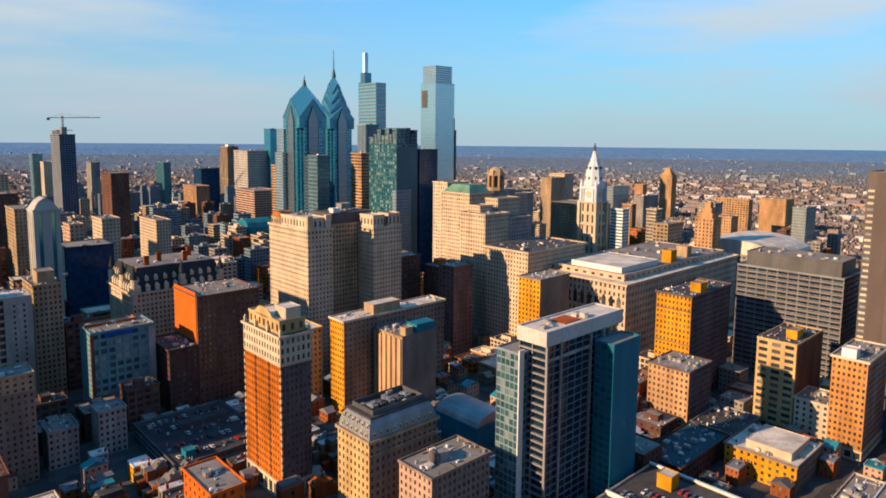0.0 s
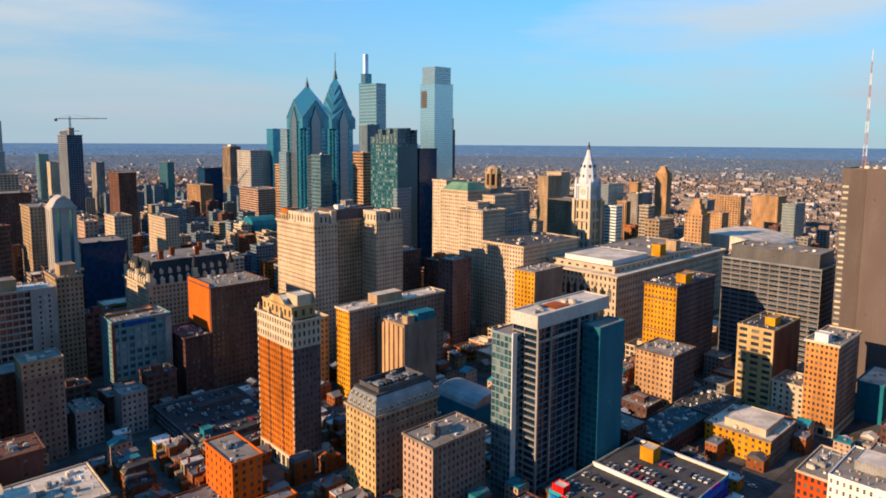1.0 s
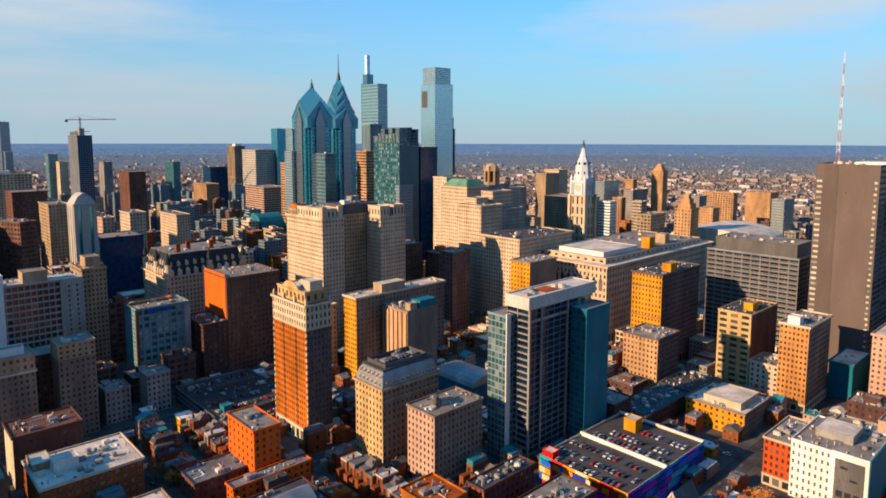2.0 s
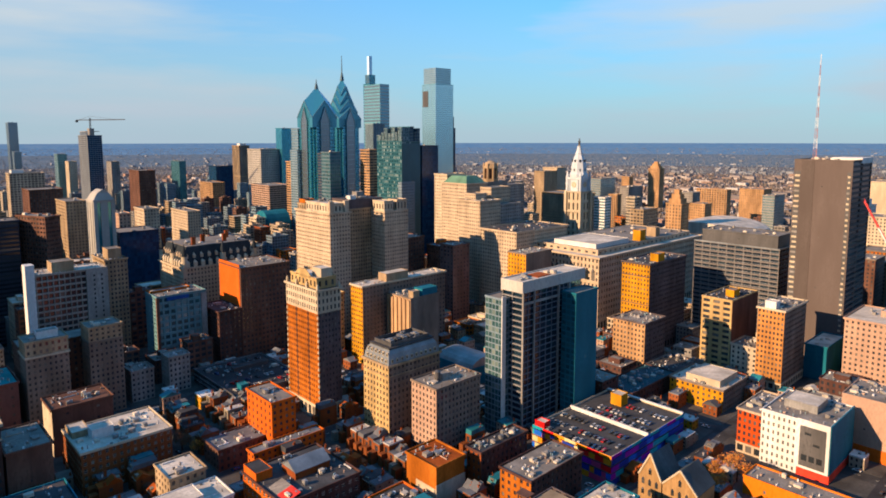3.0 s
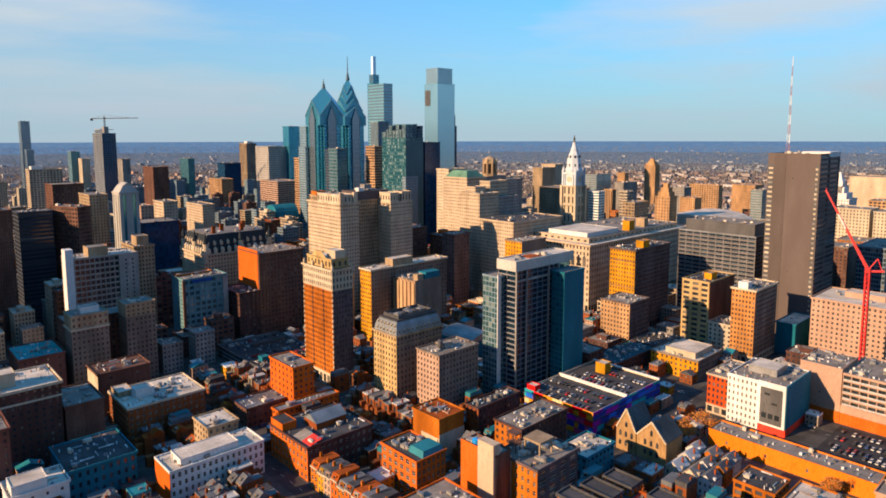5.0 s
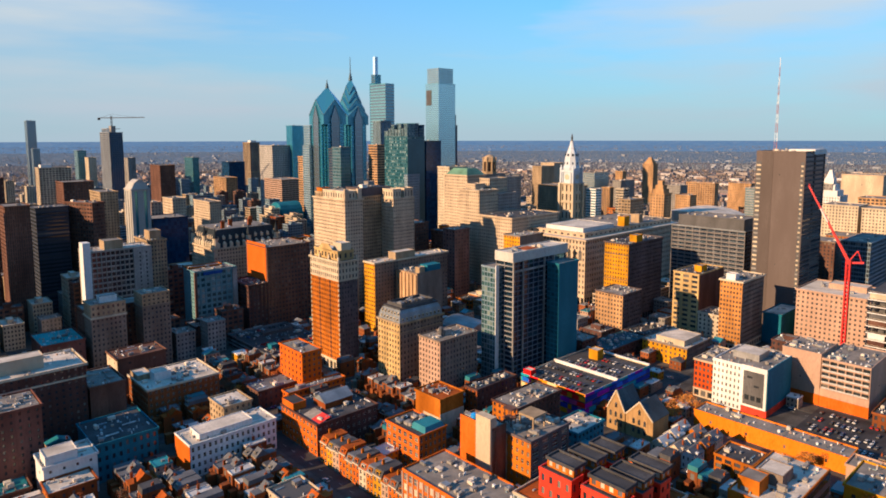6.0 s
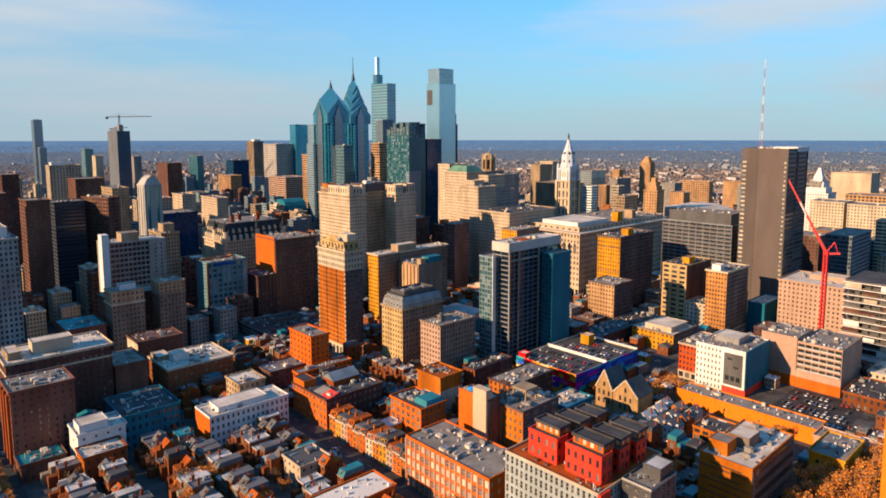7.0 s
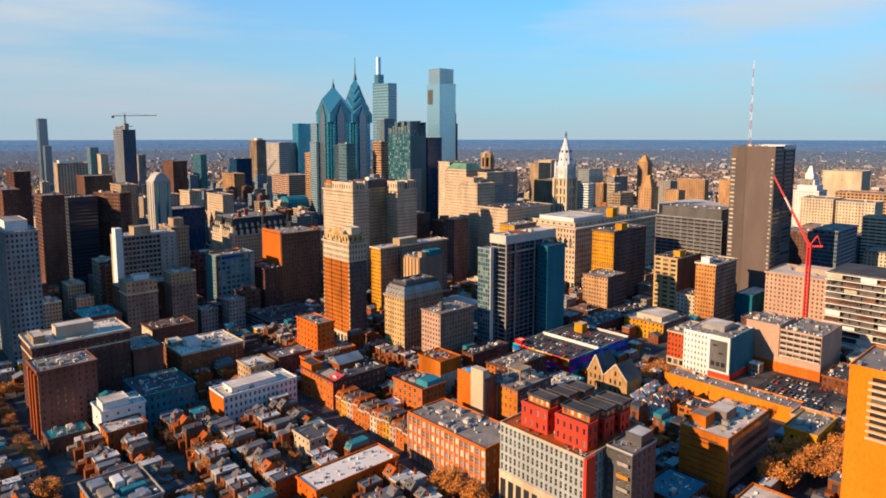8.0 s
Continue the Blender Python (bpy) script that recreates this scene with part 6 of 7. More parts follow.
# -- tall blocks just beyond the left of the walk, whose long shadows lie over the western slabs --
B("apartment_tower", "tall brown brick apartment tower above the slabs", (-692, 64, -664, 112), 128, BROWN, PUNCH, units=3, category="apartment tower")
B("apartment_tower", "tall grey apartment tower beside the grey block", (-738, -42, -702, 8), 118, GREY, PUNCH, units=3, category="apartment tower")

OCCUPIED.append((-368, -466, -345, -386))                # open yards on both sides of the orange wall
OCCUPIED.append((-328, -470, -306, -362))
B("shop", "low brick workshop with a pale cluttered roof", (-480, -516, -448, -484), 12, TERRA, PUNCH, units=14, roof=ROOFPALE)
B("shop", "low shed with a deep teal roof", (-485.5, -470, -462, -452), 12, DARKBRICK, PUNCH, units=1, roof=TEAL)
b = B("apartment_building", "long grey block with a cluttered dark roof", (-664, -318, -640, -286), 13, TERRA, (4, 4.2, .4, .55, .3), (5, 4.2, .5, .55, .3), units=16, roof=ROOFDARK, flank=GREY)
for x, y, dx, dy, zz, mat_ in ((1, 2, 9, 4, .8, ROOFTEAL), (12, 1.5, 8, 5, .5, METAL), (3, 9, 5, 9, 1.6, ROOFGREY), (11, 10, 10, 4, .7, ROOFTEAL), (10, 17, 4, 8, 1.8, WHITE), (16, 17, 6, 10, .6, ROOFGREY), (2, 21, 6, 8, .9, METAL)):
    part("roof_hatch", Mesh().box(x, y, 13, x + dx, y + dy, 13.6 + zz).box(x + .3, y + .3, 13.6 + zz, x + dx - .3, y + dy - .3, 13.9 + zz), mat_, b)

# mid-height blocks between the building site and the white hotels
for lab, bx, h, wl_, st_ in (
        ("tan brick block with a flat roof", (60, -368, 96, -336), 52, BUFF, PUNCH),
        ("grey concrete block with wide windows", (98, -396, 128, -372), 50, GREY, WIDE),
        ("pale stone block with a stepped roof", (40, -440, 78, -398), 44, PALE, PUNCH),
        ("russet brick block with rows of windows", (100, -352, 134, -318), 56, RUSSET, PUNCH),
        ("dark brick block behind the slab tower", (20, -350, 52, -318), 60, BROWN, PUNCH),
        ("cream warehouse with large windows", (112, -455, 150, -402), 52, CREAM, WIDE)):
    B("office_building", lab, bx, h, wl_, st_, units=5, flank=WARMGREY, seed=int(h))


# ---- streets and pavements ----
CROSS = (-668, -531, -396, -284, -138, 0, 132, 262, 390)        # streets that run west
ALONG = (-640, -497, -352, -196, -92, 12, 128, 262, 392, 520)   # streets that run north


def in_view(x, y, spread=0.82, far=1e9):
    """Inside the wedge of town that lies before the flight."""
    dx, dy = x + 770, y + 632
    ahead, side = dx * 0.678 + dy * 0.735, dx * 0.735 - dy * 0.678
    return 0 < ahead < far and abs(side) < spread * ahead


for x0, x1 in zip(CROSS, CROSS[1:]):
    for y0, y1 in zip(ALONG, ALONG[1:]):
        if in_view((x0 + x1) / 2, (y0 + y1) / 2, 1.1):
            tagged(part("pavement", Mesh().box(x0 + 5, y0 + 5, 0, x1 - 5, y1 - 5, 0.15), CONCRETE, None), "grey concrete pavement and yards of a block", "pavement", kind="structure")
lane = Mesh()
for x in CROSS:
    for i in range(0, 900, 9):
        y = -600 + i
        if min(abs(y - a) for a in ALONG) > 9 and in_view(x, y):
            lane.box(x - .08, y, 0, x + .08, y + 3, .012)
for y in ALONG:
    for i in range(0, 900, 9):
        x = -700 + i
        if min(abs(x - a) for a in CROSS) > 9 and in_view(x, y):
            lane.box(x, y - .08, 0, x + 3, y + .08, .012)
tagged(part("lane_marking", lane, PAINT, None), "faded white lane dashes on the streets", "road marking", kind="stuff")


def clear(x0, y0, x1, y1, gap=1.0, streets=True):
    """Whether nothing stands there yet and no street runs through."""
    for a, b, c, d in OCCUPIED:
        if x0 - gap < c and a < x1 + gap and y0 - gap < d and b < y1 + gap:
            return False
    if streets:
        if any(x0 < s + 4 and s - 4 < x1 for s in CROSS) or any(y0 < s + 4 and s - 4 < y1 for s in ALONG):
            return False
    return True


# parking lot and the yards that stay open
LOT = (-318, -470, -266, -428)
OCCUPIED.append(LOT)
tagged(part("parking_lot", Mesh().box(LOT[0], LOT[1], 0.15, LOT[2], LOT[3], 0.19), ASPHALT, None), "open asphalt parking lot", "parking lot", kind="structure")

# ---- row houses ----
rng = random.Random(77)


def row_house(i):
    """A narrow house facing -x: front and rear walls with windows, a rear wing, roof, dormers, chimneys."""
    r = random.Random(i * 13 + 5)
    w, d, h = r.choice((4.8, 5.2, 5.8)), r.uniform(10.5, 13), r.choice((8.2, 9.4, 10.6, 11.2))
    ob = thing("row_house", "", "house", (0, 0, 0), "row houses of the old quarter")
    wall = ROWPALE if i % 4 == 3 else ROWBRICK
    m, g = Mesh(), Mesh()
    m.weld = True
    four_walls(m, g, 0, 0, d, w, 0, h, (w / 2 - .1, 3.2, .42, .55, .2), (d / 2, 3.2, .16, .4, .2))
    part("wall", m, wall, ob)
    part("glazing", g, GLASS, ob, kind="stuff")
    kind = i % 4
    roof = Mesh()
    if kind == 0:
        roof.prism([(-.2, 0), (d, 0), (d, w), (-.2, w)], h, [(-.2, 0), (d, 0), (d, w), (-.2, w)], h + .35)
        rim(roof, 0, 0, d, w, h + .3, h + .75, .25)
        words = "brick row house with a flat grey roof"
    elif kind == 1:
        gable(roof, 0, 0, d * .62, w, h, h + 3.0, "y", 0, .1)
        roof.box(d * .62, .1, h - .3, d, w - .1, h + .25)
        for s in (0, w):
            roof.poly([(0, s, h), (d * .62, s, h), (d * .31, s, h + 3)] if s == 0 else [(d * .62, s, h), (0, s, h), (d * .31, s, h + 3)])
        words = "brick row house with a pitched roof and dormer"
    elif kind == 2:
        roof.prism([(0, 0), (d, 0), (d, w), (0, w)], h, [(1.3, 0), (d - .3, 0), (d - .3, w), (1.3, w)], h + 2.4)
        words = "brick row house with a slate mansard front"
    else:
        roof.prism([(0, 0), (d, 0), (d, w), (0, w)], h, [(0, 0), (d, 0), (d, w), (0, w)], h + .4)
        words = "painted row house with a flat roof and parapet"
    part("roof", roof, (ROOFROW, ROOFROW, ROOFTEAL, ROOFWHITE, ROOFDARK, ROOFROW, ROOFROW, ROOFWHITE, ROOFWHITE, ROOFRUST, ROOFDARK, ROOFROW)[i], ob)
    tagged(ob, label=words)
    if kind in (1, 2):
        part("dormer", Mesh().box(.5, w * .3, h + .4, 2.6, w * .7, h + 2.3).box(.45, w * .36, h + .7, .5, w * .64, h + 1.9, 1), [ROWPALE, DARKGLASS], ob)
    for s in (w - .9,):
        x = r.uniform(2, d - 3)
        part("chimney", Mesh().box(x, s, h - .5, x + 1.3, s + .6, h + r.uniform(2.6, 3.8)).box(x + .2, s + .15, h + 3.4, x + .5, s + .45, h + 4.1), BRICK, ob)
    m = Mesh().box(d, .2, 0, d + r.uniform(3, 5), w * .62, h * .62)
    part("rear_wing", m, wall, ob)
    part("cornice", Mesh().box(-.35, 0, h - .5, 0, w, h + .1, 0, True), ROWPALE, ob)
    return ob, w, d + 5, h


HOUSES = [row_house(i) for i in range(12)]
placed = {i: False for i in range(12)}
TREESPOTS = []


def joined(name, label, category, sets):
    """Many alike things too far to tell apart, as one mesh: sets of (thing, its poses)."""
    verts, faces, slots, mats = [], [], [], []
    for ob, poses in sets:
        for o in ob.children_recursive:
            if o.type != "MESH" or not poses:
                continue
            co = np.array([v.co for v in o.data.vertices]) + np.array(o.location) + (np.array(o.parent.location) if o.parent != ob else 0)
            fs = [tuple(p.vertices) for p in o.data.polygons]
            own = []
            for m in o.data.materials:
                if m not in mats:
                    mats.append(m)
                own.append(mats.index(m))
            ids = [own[p.material_index] for p in o.data.polygons]
            for m in poses:
                a = np.array(m)
                n = sum(len(v) for v in verts)
                verts.append(co @ a[:3, :3].T + a[:3, 3])
                faces.extend([tuple(i + n for i in f) for f in fs])
                slots.extend(ids)
    d = bpy.data.meshes.new(name)
    d.from_pydata(np.concatenate(verts).tolist(), [], faces)
    for m in mats:
        d.materials.append(m)
    d.polygons.foreach_set("material_index", slots)
    return tagged(new(name, d), label, category, kind="stuff")


NEAR = [0]
FARHOUSES = {i: [] for i in range(12)}


def set_house(i, m):
    ob = HOUSES[i][0]
    if placed[i] and not (NEAR[0] < 215 and m.translation.x < -505 and m.translation.y < -262):
        FARHOUSES[i].append(m)
        return
    if not placed[i]:
        ob.matrix_basis = m
        placed[i] = True
    else:
        copy_thing(ob, m)
        NEAR[0] += 1


def terrace_house(y, w, h, front, roof, words):
    """One of the lit terrace along the cross street: bay window, cornice, dormer, chimney."""
    x, d = -526.0, 13.0
    OCCUPIED.append((x - 1, y, x + d + 4, y + w))
    ob = thing("terrace_house", words, "house", (x, y, .1), "terrace along the cross street")
    m, g = Mesh(), Mesh()
    m.weld = True
    four_walls(m, g, 0, 0, d, w, 0, h, (w / 2.02, 3.3, .5, .62, .25), (d / 2, 3.3, .2, .4, .2))
    part("wall", m, front, ob)
    windows(Mesh2(g, 6), ob, GLASS)
    r = Mesh()
    r.prism([(0, 0), (d, 0), (d, w), (0, w)], h, [(1.6, .1), (d - .2, .1), (d - .2, w - .1), (1.6, w - .1)], h + 2.6)
    part("mansard", r, roof, ob)
    part("dormer", Mesh().box(.3, w * .25, h + .3, 2.8, w * .75, h + 2.2).box(.25, w * .32, h + .6, .3, w * .68, h + 1.9, 1), [front, DARKGLASS], ob)
    part("cornice", Mesh().box(-.4, 0, h - .5, 0, w, h + .15, 0, True), PALE, ob)
    part("chimney", Mesh().box(5, w - .8, h + 2, 6.4, w - .1, h + 4.6).box(5.2, w - .65, h + 4.6, 5.6, w - .3, h + 5.2), RUSSET, ob)
    part("rear_wing", Mesh().box(d, .2, 0, d + 4, w * .6, h * .6), front, ob)


def Mesh2(g, n):
    """The first n panes of a glazing mesh: those of the sunny front."""
    q = Mesh()
    q.v = g.v[:4 * n]
    return q


y_, k_ = -343.5, 0
while y_ < -278:
    w_ = (5.4, 5.9, 5.1, 6.2)[k_ % 4]
    terrace_house(y_, w_, (10, 10.8, 9.8, 11.4, 10.4)[k_ % 5], (RUSSET, ORANGE, PINK, OCHRE, RUSSET, PALE, ORANGE)[k_ % 7], (ROOFDARK, ROOFROW, ROOFRUST)[k_ % 3],
                  ("russet brick", "orange stucco", "pink stucco", "ochre brick", "russet brick", "pale stone", "orange stucco")[k_ % 7] + " terrace house with a mansard roof")
    y_ += w_ + .02
    k_ += 1

x = -716.0
while x < -300:
    for face in (0, 1):
        xa = x if face == 0 else x + 18.5
        y = -620.0 + rng.uniform(0, 4)
        while y < -120:
            i = rng.randrange(12)
            w, d = HOUSES[i][1], HOUSES[i][2]
            if in_view(xa, y, .86) and clear(xa, y, xa + d, y + w, -.05) and rng.random() < .88:
                tall = Matrix.Diagonal((rng.uniform(.85, 1.0), 1, rng.uniform(.68, 1.05) if xa < -405 else rng.uniform(.42, .62), 1))
                step = rng.uniform(-1.6, 1.6)
                m = (pose(xa + step, y, .15) if face == 0 else pose(xa + d + step, y + w, .15, 0, 0, 180)) @ tall
                set_house(i, m)
                if i % 4 in (0, 3):
                    e = .15 + HOUSES[i][3] * tall[2][2] + .36
                    ROOFTOPS.append((xa + 1, y, xa + (d - 6) * .85, y + w, e) if face == 0 else (xa + 6, y, xa + d - 1, y + w, e))
                OCCUPIED.append((xa, y, xa + d, y + w))
            elif in_view(xa, y, .8) and clear(xa + 2, y, xa + 8, y + 6, .3, False):
                TREESPOTS.append((xa + 5, y + 3))
            y += w + .02
    x += 39.5
for i in range(12):
    if not placed[i]:
        set_house(i, pose(-700 + i * 14, -640, .15))
joined("row_houses", "brick row houses further off among the towers", "houses", [(HOUSES[i][0], FARHOUSES[i]) for i in range(12)])

# ---- low and middling blocks that fill the quarters between the towers ----
# the last two walls tint far blocks as haze would
WALLS = (BRICK, BROWN, BUFF, CREAM, GREY, DARKBRICK, TERRA, PALE, HAZEBLUE, COOLGREY)
WORDS = ("red brick", "brown brick", "buff brick", "cream stone", "grey concrete", "dark brown brick", "terracotta brick", "pale stone", "haze-blue concrete", "cool grey panel")
STYLES = (PUNCH, WIDE, PAIR, GRID, TIGHT)
ROOFS = (ROOFGREY, ROOFDARK, ROOFPALE, ROOFDARK, ROOFGREY)
STOCK, FARBLOCKS = {}, {}
SIZES = ((14, 18), (18, 14), (22, 18), (18, 22), (14, 14), (20, 20), (18, 18), (14, 22), (20, 16), (22, 14))


def fill_block(x, y, w, d, h, k):
    key = (w, d, h, k)
    if key in STOCK:
        OCCUPIED.append((x, y, x + w, y + d))
        if y > 60 or x > -60:
            FARBLOCKS.setdefault(key, []).append(pose(x, y, 0))
            return
        copy_thing(STOCK[key], pose(x, y, 0))
        ROOFTOPS.append((x, y, x + w, y + d, h + .15))
        return
    kind = "low" if h < 16 else "mid-height" if h < 34 else "tall"
    STOCK[key] = B("town_building", f"{kind} {WORDS[k]} building with a flat roof", (x, y, x + w, y + d), h, WALLS[k], STYLES[k % 5] if h < 30 else (GRID, WIDE, RIBBON)[k % 3], roof=ROOFS[k % 5], units=1,
                   head=(.3, .25, .6, .7, 3.2, WALLS[k]) if k % 2 else None, seed=k, group="blocks between the towers", cornice=.35)


def quarter(x0, y0, x1, y1, heights, pitch=24, keep=.9, spread=.8, walls=range(8)):
    x = x0
    while x < x1:
        y = y0
        while y < y1:
            h, k = rng.choice(heights), rng.choice(walls)
            w, d = SIZES[k]
            xx, yy = x + rng.uniform(0, 2), y + rng.uniform(0, 2)
            if rng.random() < keep and in_view(xx, yy, spread) and clear(xx, yy, xx + w, yy + d, .6):
                fill_block(xx, yy, w, d, h, k)
            y += pitch
        x += pitch


quarter(-390, -480, 20, -95, (8, 10, 13, 16), 21)
quarter(-700, -120, -385, 10, (12, 16, 20, 24), 22, walls=(0, 1, 5, 1, 5, 4))
quarter(-385, -95, 20, 120, (16, 24, 36), 24)
quarter(-640, 10, -385, 300, (20, 28, 38, 46), 25)
quarter(-385, 120, 60, 420, (24, 36, 50), 27, .72, walls=(0, 1, 2, 3, 4, 7, 9, 6))
quarter(-560, 300, -100, 760, (28, 40, 56), 33, .75, walls=(2, 3, 4, 8, 9, 1, 7, 8))
quarter(20, -480, 330, 120, (14, 22, 34, 46), 30, .75)
quarter(60, 120, 420, 420, (24, 38, 52), 36, .6)
quarter(-420, 760, 200, 1300, (26, 40, 60), 46, .62, walls=(8, 9, 4, 8, 7, 9, 3))
quarter(330, -420, 760, 300, (16, 26, 40), 52, .5)

# small houses, sheds and rear buildings in the gaps that are left
SMALL = []


def small_house(i):
    r = random.Random(i + 40)
    w, d, h = r.uniform(6, 11), r.uniform(6, 10), r.uniform(5, 12)
    ob = thing("small_building", "", "house", (0, 0, 0), "small buildings in the yards")
    wall = (ROWBRICK, ROWPALE, BUFF, ROWBRICK, PINK, OCHRE, ROWBRICK, ROWPALE)[i % 8]
    m, g = Mesh(), Mesh()
    m.weld = True
    four_walls(m, g, 0, 0, w, d, 0, h, (2.6, 3, .4, .5, .2), (3, 3, .35, .5, .2))
    part("wall", m, wall, ob)
    part("glazing", g, GLASS, ob, kind="stuff")
    roof = Mesh()
    if i % 3 == 0:
        gable(roof, 0, 0, w, d, h, h + 2.2, "x" if i % 2 else "y", 0, .2)
        for s in ((0, w) if i % 2 else (0, d)):
            roof.poly([(s, 0, h), (s, d, h), (s, d / 2, h + 2.2)] if i % 2 else [(0, s, h), (w, s, h), (w / 2, s, h + 2.2)])
        tagged(ob, label="small town house with a pitched roof")
    else:
        roof.box(-.1, -.1, h - .1, w + .1, d + .1, h + .25)
        rim(roof, 0, 0, w, d, h + .2, h + .6, .25)
        part("roof_unit", Mesh().box(w * .5, d * .4, h + .25, w * .5 + 1.6, d * .4 + 1.2, h + 1.2), METAL, ob)
        tagged(ob, label="small flat-roofed building in a yard")
    part("roof", roof, (ROOFROW, ROOFWHITE, ROOFDARK, ROOFROW, ROOFTEAL, ROOFWHITE, ROOFROW, ROOFGREY)[i % 8], ob)
    part("chimney", Mesh().box(w * .8, d * .1, h, w * .8 + .9, d * .1 + .6, h + 2.4), BRICK, ob)
    return ob, w, d


SMALL = [small_house(i) for i in range(16)]
GAPS = {i: [] for i in range(16)}
fresh_small = set(range(16))
for k in range(5200):
    x, y = rng.uniform(-720, -190), rng.uniform(-600, -60)
    i = rng.randrange(16)
    ob, w, d = SMALL[i]
    if in_view(x, y, .84) and clear(x, y, x + w, y + d, .4):
        OCCUPIED.append((x, y, x + w, y + d))
        m = pose(x, y, .1)
        if i in fresh_small:
            ob.matrix_basis = m
            fresh_small.discard(i)
        elif y < -260 and x < -380:
            copy_thing(ob, m)
        else:
            GAPS[i].append(m)
joined("yard_buildings", "small buildings and sheds further off", "buildings", [(SMALL[i][0], GAPS[i]) for i in range(16)])
joined("town_buildings", "flat-roofed town buildings behind the towers", "buildings", [(STOCK[k], p) for k, p in FARBLOCKS.items()])

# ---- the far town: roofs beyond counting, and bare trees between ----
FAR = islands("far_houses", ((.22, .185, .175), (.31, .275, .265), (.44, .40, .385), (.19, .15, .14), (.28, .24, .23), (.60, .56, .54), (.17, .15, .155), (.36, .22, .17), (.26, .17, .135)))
# the hazy houses and woods have distance haze mixed into their colours
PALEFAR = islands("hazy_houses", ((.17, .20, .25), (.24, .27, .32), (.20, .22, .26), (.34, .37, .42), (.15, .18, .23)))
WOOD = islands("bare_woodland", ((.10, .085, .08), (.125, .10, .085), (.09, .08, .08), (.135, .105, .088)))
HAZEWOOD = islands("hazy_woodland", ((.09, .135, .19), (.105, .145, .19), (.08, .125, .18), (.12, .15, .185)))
far, hazy, woods, hazewoods = Mesh(), Mesh(), Mesh(), Mesh()
r2 = random.Random(5)
for n_ in range(44000):
    a = r2.uniform(780, 2400) if n_ < 15000 else 2400 + 1750 * r2.random() ** 1.35
    th = math.atan2(.735, .678) + r2.uniform(-.56, .56)
    x, y = CX + a * math.cos(th), CY + a * math.sin(th)
    u, v = squared(x, y)
    if a < 1900 and (u < 120 and v < 1300 or u < 420 and v < 420):
        continue
    s = .85 if a < 2400 else max(.26, .85 * (2400 / 27500) ** ((a - 2400) / 2500))
    x, y = round(x / (24 * s)) * 24 * s + r2.uniform(-4, 4) * s, round(y / (7 * s)) * 7 * s
    z = land(math.hypot(x - CX, y - CY))
    # settlement thins out with distance, in broad drifts of wood and housing
    drift = math.sin(x * .0061 + 1.3) + math.sin(y * .0083 - .4) + math.sin((x - y) * .0047)
    if r2.random() < .40 + .16 * (drift > .5) + (.0003 * (a - 2300) if a > 2300 else 0):
        q, h = r2.uniform(4, 9) * s, r2.uniform(5, 11) * s
        p = [(x + q * r2.uniform(.7, 1.2) * math.cos(t), y + q * r2.uniform(.7, 1.2) * math.sin(t)) for t in (0, 1.3, 2.5, 3.8, 5.0)]
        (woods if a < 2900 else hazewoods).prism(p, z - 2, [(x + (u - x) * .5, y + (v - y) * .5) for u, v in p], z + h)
    elif a < 3300 or r2.random() < .5:
        big = r2.random() < (.05 if a < 2600 else .10)
        w, d, h = (r2.uniform(14, 34), r2.uniform(14, 60), r2.uniform(8, 18)) if big else (r2.uniform(6, 9), r2.uniform(4, 11), r2.uniform(4, 8))
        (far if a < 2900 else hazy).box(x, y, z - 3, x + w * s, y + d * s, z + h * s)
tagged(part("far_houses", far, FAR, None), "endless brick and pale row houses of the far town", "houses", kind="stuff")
tagged(part("hazy_houses", hazy, PALEFAR, None), "furthest suburb roofs with blue haze in their colour", "houses", kind="stuff")
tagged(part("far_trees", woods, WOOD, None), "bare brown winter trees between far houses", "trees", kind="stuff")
tagged(part("hazy_trees", hazewoods, HAZEWOOD, None), "winter woods with blue haze in their colour", "trees", kind="stuff")

# ---- trees ----
LEAF = islands("autumn_leaves", ((.75, .24, .012), (.62, .17, .012), (.80, .32, .02), (.50, .15, .012), (.36, .18, .02)))
LEAFB = islands("brown_leaves", ((.15, .06, .02), (.19, .08, .02), (.11, .055, .02), (.09, .05, .02), (.22, .09, .02)))
BARK = surface("bark", (.09, .065, .05))


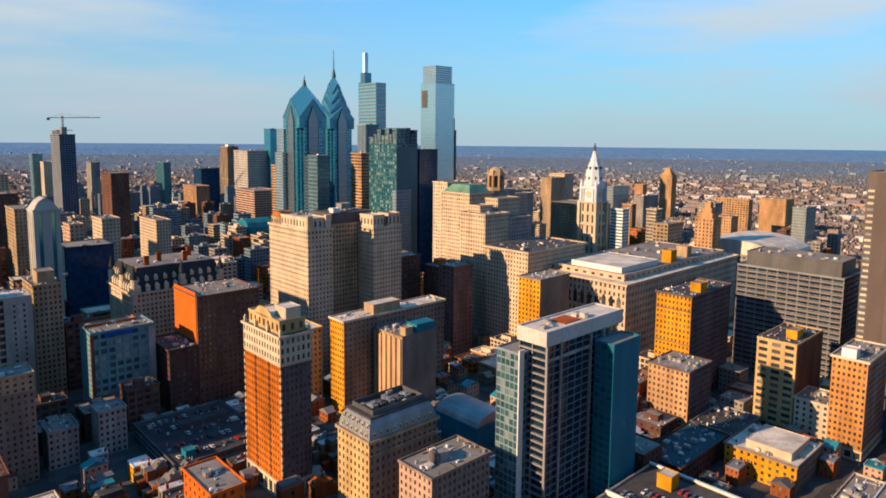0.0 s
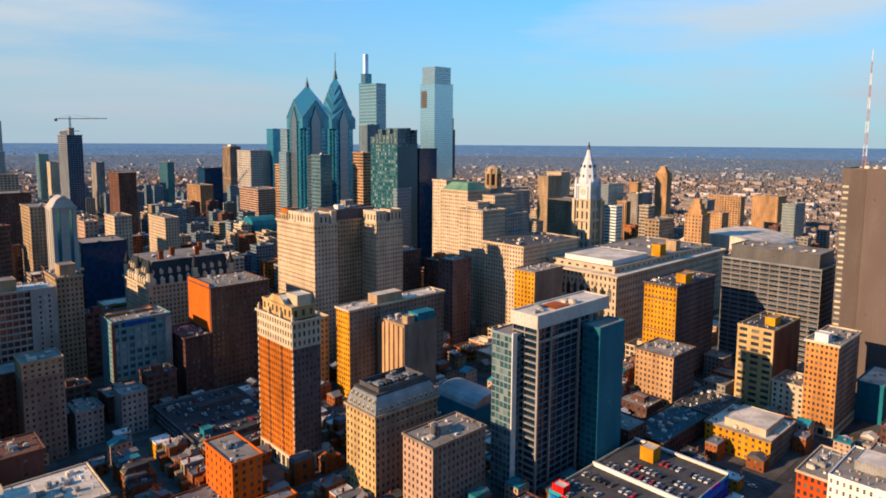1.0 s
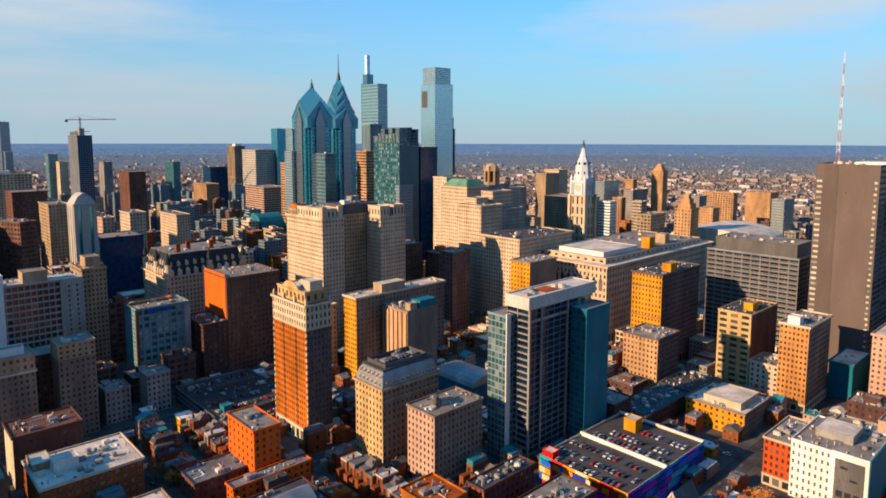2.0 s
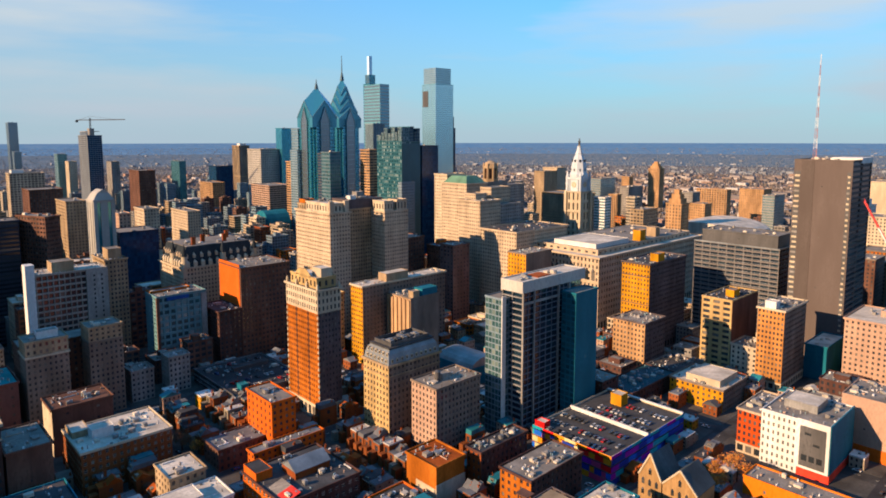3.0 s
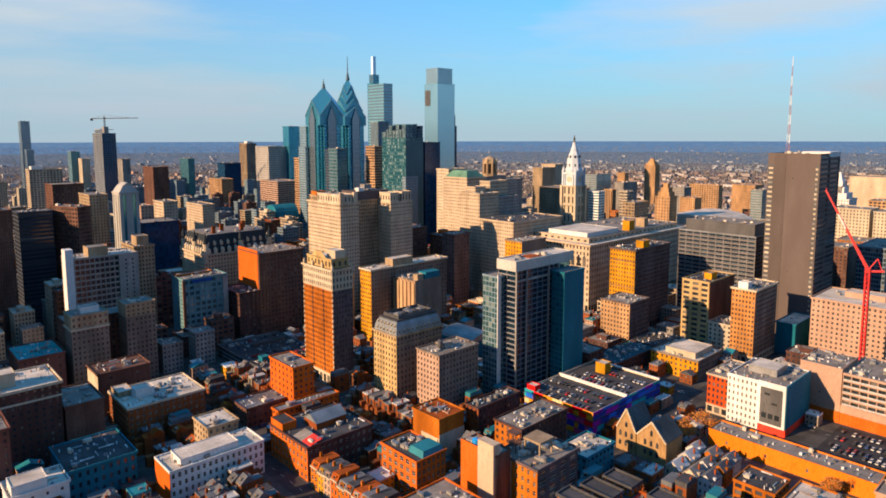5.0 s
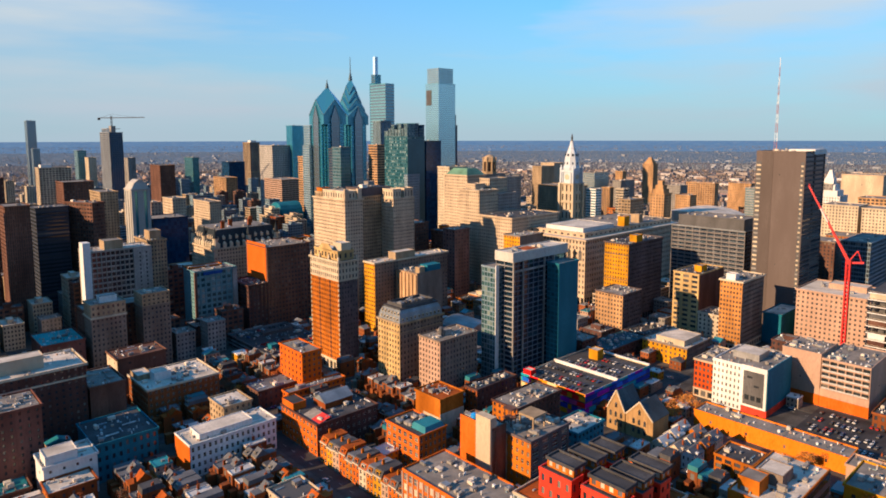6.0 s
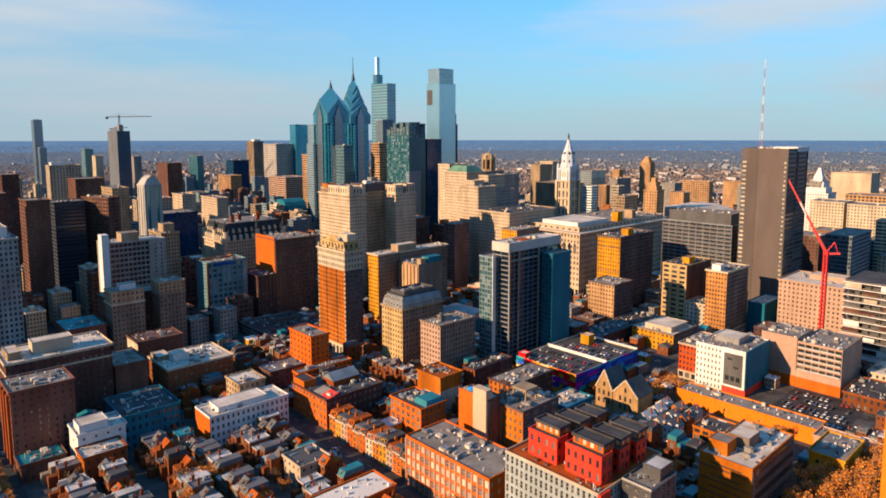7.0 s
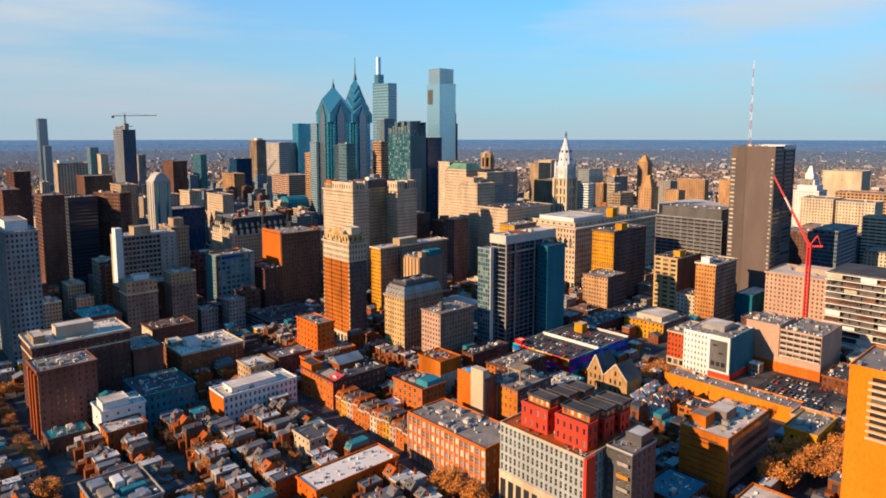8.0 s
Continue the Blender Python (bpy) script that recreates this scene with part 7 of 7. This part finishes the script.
def tree(i, leaves, words, dense=40):
    r = random.Random(i)
    ob = thing("street_tree", words, "tree", (0, 0, 0), "autumn trees")
    h = r.uniform(8, 11)
    m = Mesh()
    m.tube(0, 0, -.1, h * .35, .34, .24, 7).tube(0, 0, h * .35, h * .8, .24, .06, 6)
    tips = []
    for k in range(9):
        a, z = k * 2.4 + r.uniform(-.3, .3), h * r.uniform(.28, .62)
        q = Vector((math.cos(a) * h * .34, math.sin(a) * h * .34, z + h * r.uniform(.16, .34)))
        m.bar((0, 0, z), q, .09)
        tips.append(q)
        for e in (-.6, .6):
            t = Vector((math.cos(a + e), math.sin(a + e), .7)) * h * .16
            m.bar(q * .7 + Vector((0, 0, z * .3)), q * .7 + Vector((0, 0, z * .3)) + t, .05)
            tips.append(q * .7 + Vector((0, 0, z * .3)) + t)
    tips.append(Vector((0, 0, h * .85)))
    part("trunk", m, BARK, ob)
    c = Mesh()
    for t in tips:
        s = h * r.uniform(.12, .2)
        for _ in range(dense):
            p = t + Vector((r.gauss(0, s * .6), r.gauss(0, s * .6), r.gauss(0, s * .5)))
            u = Vector((r.gauss(0, 1), r.gauss(0, 1), r.gauss(0, 1))).normalized() * r.uniform(.2, .36)
            v = u.cross(Vector((r.gauss(0, 1), r.gauss(0, 1), r.gauss(0, 1)))).normalized() * r.uniform(.16, .3)
            c.poly([tuple(p - u), tuple(p + v), tuple(p + u), tuple(p - v)])
    part("crown", c, leaves, ob)
    return ob


TREES = [tree(1, LEAF, "street tree with bright orange autumn leaves"), tree(2, LEAF, "tree with thinning orange leaves"), tree(3, LEAFB, "tree with dull brown autumn leaves"), tree(4, LEAFB, "half-bare brown autumn tree")]
TREES.append(tree(7, LEAF, "broad tree with dense orange autumn leaves", 190))
spots = [(-425, -486, 1.6, 4), (-413, -486, 1.5, 4), (-403, -492, 1.6, 4), (-398, -499, 1.5, 4), (-374, -497, 1.6, 4), (-355, -496, 1.5, 4), (-388, -500, 1.5, 4), (-543, -384, 1.2, 4), (-538, -391, 1.25, 4), (-537, -402, 1.2, 4),
         (-610, -296, 1.1, 4), (-608, -282, 1.1, 4), (-612, -253, 1.0, 2), (-598, -246, .9, 4), (-626, -315, 1.1, 4), (-673, -268, 1.2, 4), (-667, -120, 1.2, 4), (-343, -372, 1.0, 4), (-352, -377, 1.0, 4), (-352, -448, .9, 4), (-341, -454, .9, 4),
         (-392, -480, 1.5, 0), (-386, -487, 1.4, 1), (-398, -474, 1.3, 0), (-378, -492, 1.3, 0), (-352, -492, 1.3, 1), (-346, -500, 1.4, 0), (-344, -508, 1.3, 1), (-336, -380, 1.2, 1), (-330, -372, 1.1, 0),
         (-533, -392, 1.2, 0), (-534, -382, 1.1, 1), (-535, -400, 1.2, 0), (-672, -265, 1.2, 0), (-596, -278, 1.2, 0), (-600, -286, 1.1, 1), (-590, -272, 1.1, 0), (-645, -238, 1.0, 2), (-650, -300, 1.1, 0), (-525, -160, 1.1, 2), (-521, -150, 1.0, 2), (-660, -120, 1.1, 0), (-520, -170, 1.0, 0)]
used = set()
for x, y, s, i in spots + [(x, y, .75, rng.choice((0, 1, 4, 2))) for x, y in TREESPOTS[::2][:70]]:
    m = pose(x, y, 0, 0, 0, rng.uniform(0, 360)) @ Matrix.Scale(s, 4)
    if i not in used:
        TREES[i].matrix_basis = m
        used.add(i)
    else:
        t = copy_thing(TREES[i], m)
        t.scale = (s, s, s)

# ---- cars ----
TYRE = surface("tyre_rubber", (.02, .02, .02), stain=.1)


def car(color, words):
    ob = thing("parked_car", words, "car", (0, 0, 0), "parked cars")
    p = surface("car_paint", color, rough=.25, stain=.1, grain=.05, bump=0)
    part("body", Mesh().prism([(-2.2, -.85), (2.2, -.85), (2.2, .85), (-2.2, .85)], .3, [(-2.15, -.8), (2.1, -.8), (2.1, .8), (-2.15, .8)], .85), p, ob)
    part("cabin", Mesh().prism([(-1.9, -.76), (1.0, -.76), (1.0, .76), (-1.9, .76)], .85, [(-1.5, -.62), (.35, -.62), (.35, .62), (-1.5, .62)], 1.42).box(-1.5, -.62, 1.42, .35, .62, 1.47, 1), [DARKGLASS, p], ob)
    for x in (-1.35, 1.35):
        for y in (-.86, .86):
            a = [2 * math.pi * k / 8 for k in range(8)]
            m = Mesh()
            f = [(x + .32 * math.cos(t), y - .1, .32 + .32 * math.sin(t)) for t in a]
            b_ = [(px, y + .1, pz) for px, _, pz in f]
            m.poly(f)
            m.poly(b_[::-1])
            for k in range(8):
                m.poly([f[k], b_[k], b_[(k + 1) % 8], f[(k + 1) % 8]])
            part("wheel", m, TYRE, ob)
    return ob


CARS = [car(c, f"{n} car parked on asphalt") for c, n in (((.75, .75, .75), "small white"), ((.35, .36, .38), "silver-grey"), ((.02, .02, .025), "black saloon"), ((.45, .03, .02), "red hatchback"), ((.04, .08, .2), "dark blue"), ((.12, .12, .13), "dark grey"))]
fresh = set(range(6))


def park(x, y, z, turn):
    i = rng.choice((0, 0, 1, 2, 2, 3, 4, 5, 0))
    m = pose(x, y, z, 0, 0, turn)
    if i in fresh:
        CARS[i].matrix_basis = m
        fresh.discard(i)
    else:
        copy_thing(CARS[i], m)


for row, turn in ((-382, 0), (-373, 0), (-362, 0), (-346, 0), (-338, 0), (-326, 0)):
    for k in range(16):
        if rng.random() < .8 and not (row > -336 and k > 8):
            park(row, -336 + k * 2.8, 14.42, turn + rng.choice((0, 180)))
for row in (-313, -302, -297, -286, -275):
    for k in range(13):
        if rng.random() < .7:
            park(row, -467 + k * 2.9, .2, rng.choice((0, 180)))
for k in range(13):
    for row in (-122, -110, -98, -86, -75):
        if rng.random() < .6:
            park(-476 + k * 3.5, row, 9.2, 90)
for s in CROSS[:4]:
    for k in range(60):
        y = -560 + k * 9.5
        if in_view(s, y, .7) and rng.random() < .14 and min(abs(y - a) for a in ALONG) > 9:
            park(s + rng.choice((-3.6, 3.6)), y, .01, 90)
for s in ALONG[1:4]:
    for k in range(36):
        x = -560 + k * 9.5
        if in_view(x, s, .7) and rng.random() < .14 and min(abs(x - a) for a in CROSS) > 9:
            park(x, s + rng.choice((-3.6, 3.6)), .01, 0)

# ---- small vents, pipes and hatches on the roofs ----
VENT = islands("roof_vent_paint", ((.62, .62, .62), (.75, .74, .72), (.30, .31, .33), (.05, .055, .06), (.45, .30, .22), (.20, .32, .38)), rough=.7)
clutter = Mesh()
r3 = random.Random(91)
for x0, y0, x1, y1, z in ROOFTOPS:
    if x0 > -180 or y0 > 40:
        continue
    area = (x1 - x0) * (y1 - y0)
    for _ in range(min(40, int(area / 22) + 1)):
        w, d, h = r3.uniform(.3, 1.5), r3.uniform(.3, 1.3), r3.uniform(.3, 1.3)
        if r3.random() < .12:
            w, d, h = r3.choice(((r3.uniform(3, 7), .4, .5), (.4, r3.uniform(3, 6), .5)))
        if x1 - x0 > w + 1.4 and y1 - y0 > d + 1.4:
            x, y = r3.uniform(x0 + .6, x1 - w - .6), r3.uniform(y0 + .6, y1 - d - .6)
            if r3.random() < .3:
                clutter.tube(x, y, z, z + h + .6, .22, .22, 6)
            else:
                clutter.box(x, y, z, x + w, y + d, z + h)
tagged(part("roof_vents", clutter, VENT, None), "pale vents, pipes and hatches on the flat roofs", "roof vents", kind="stuff")

oblique()
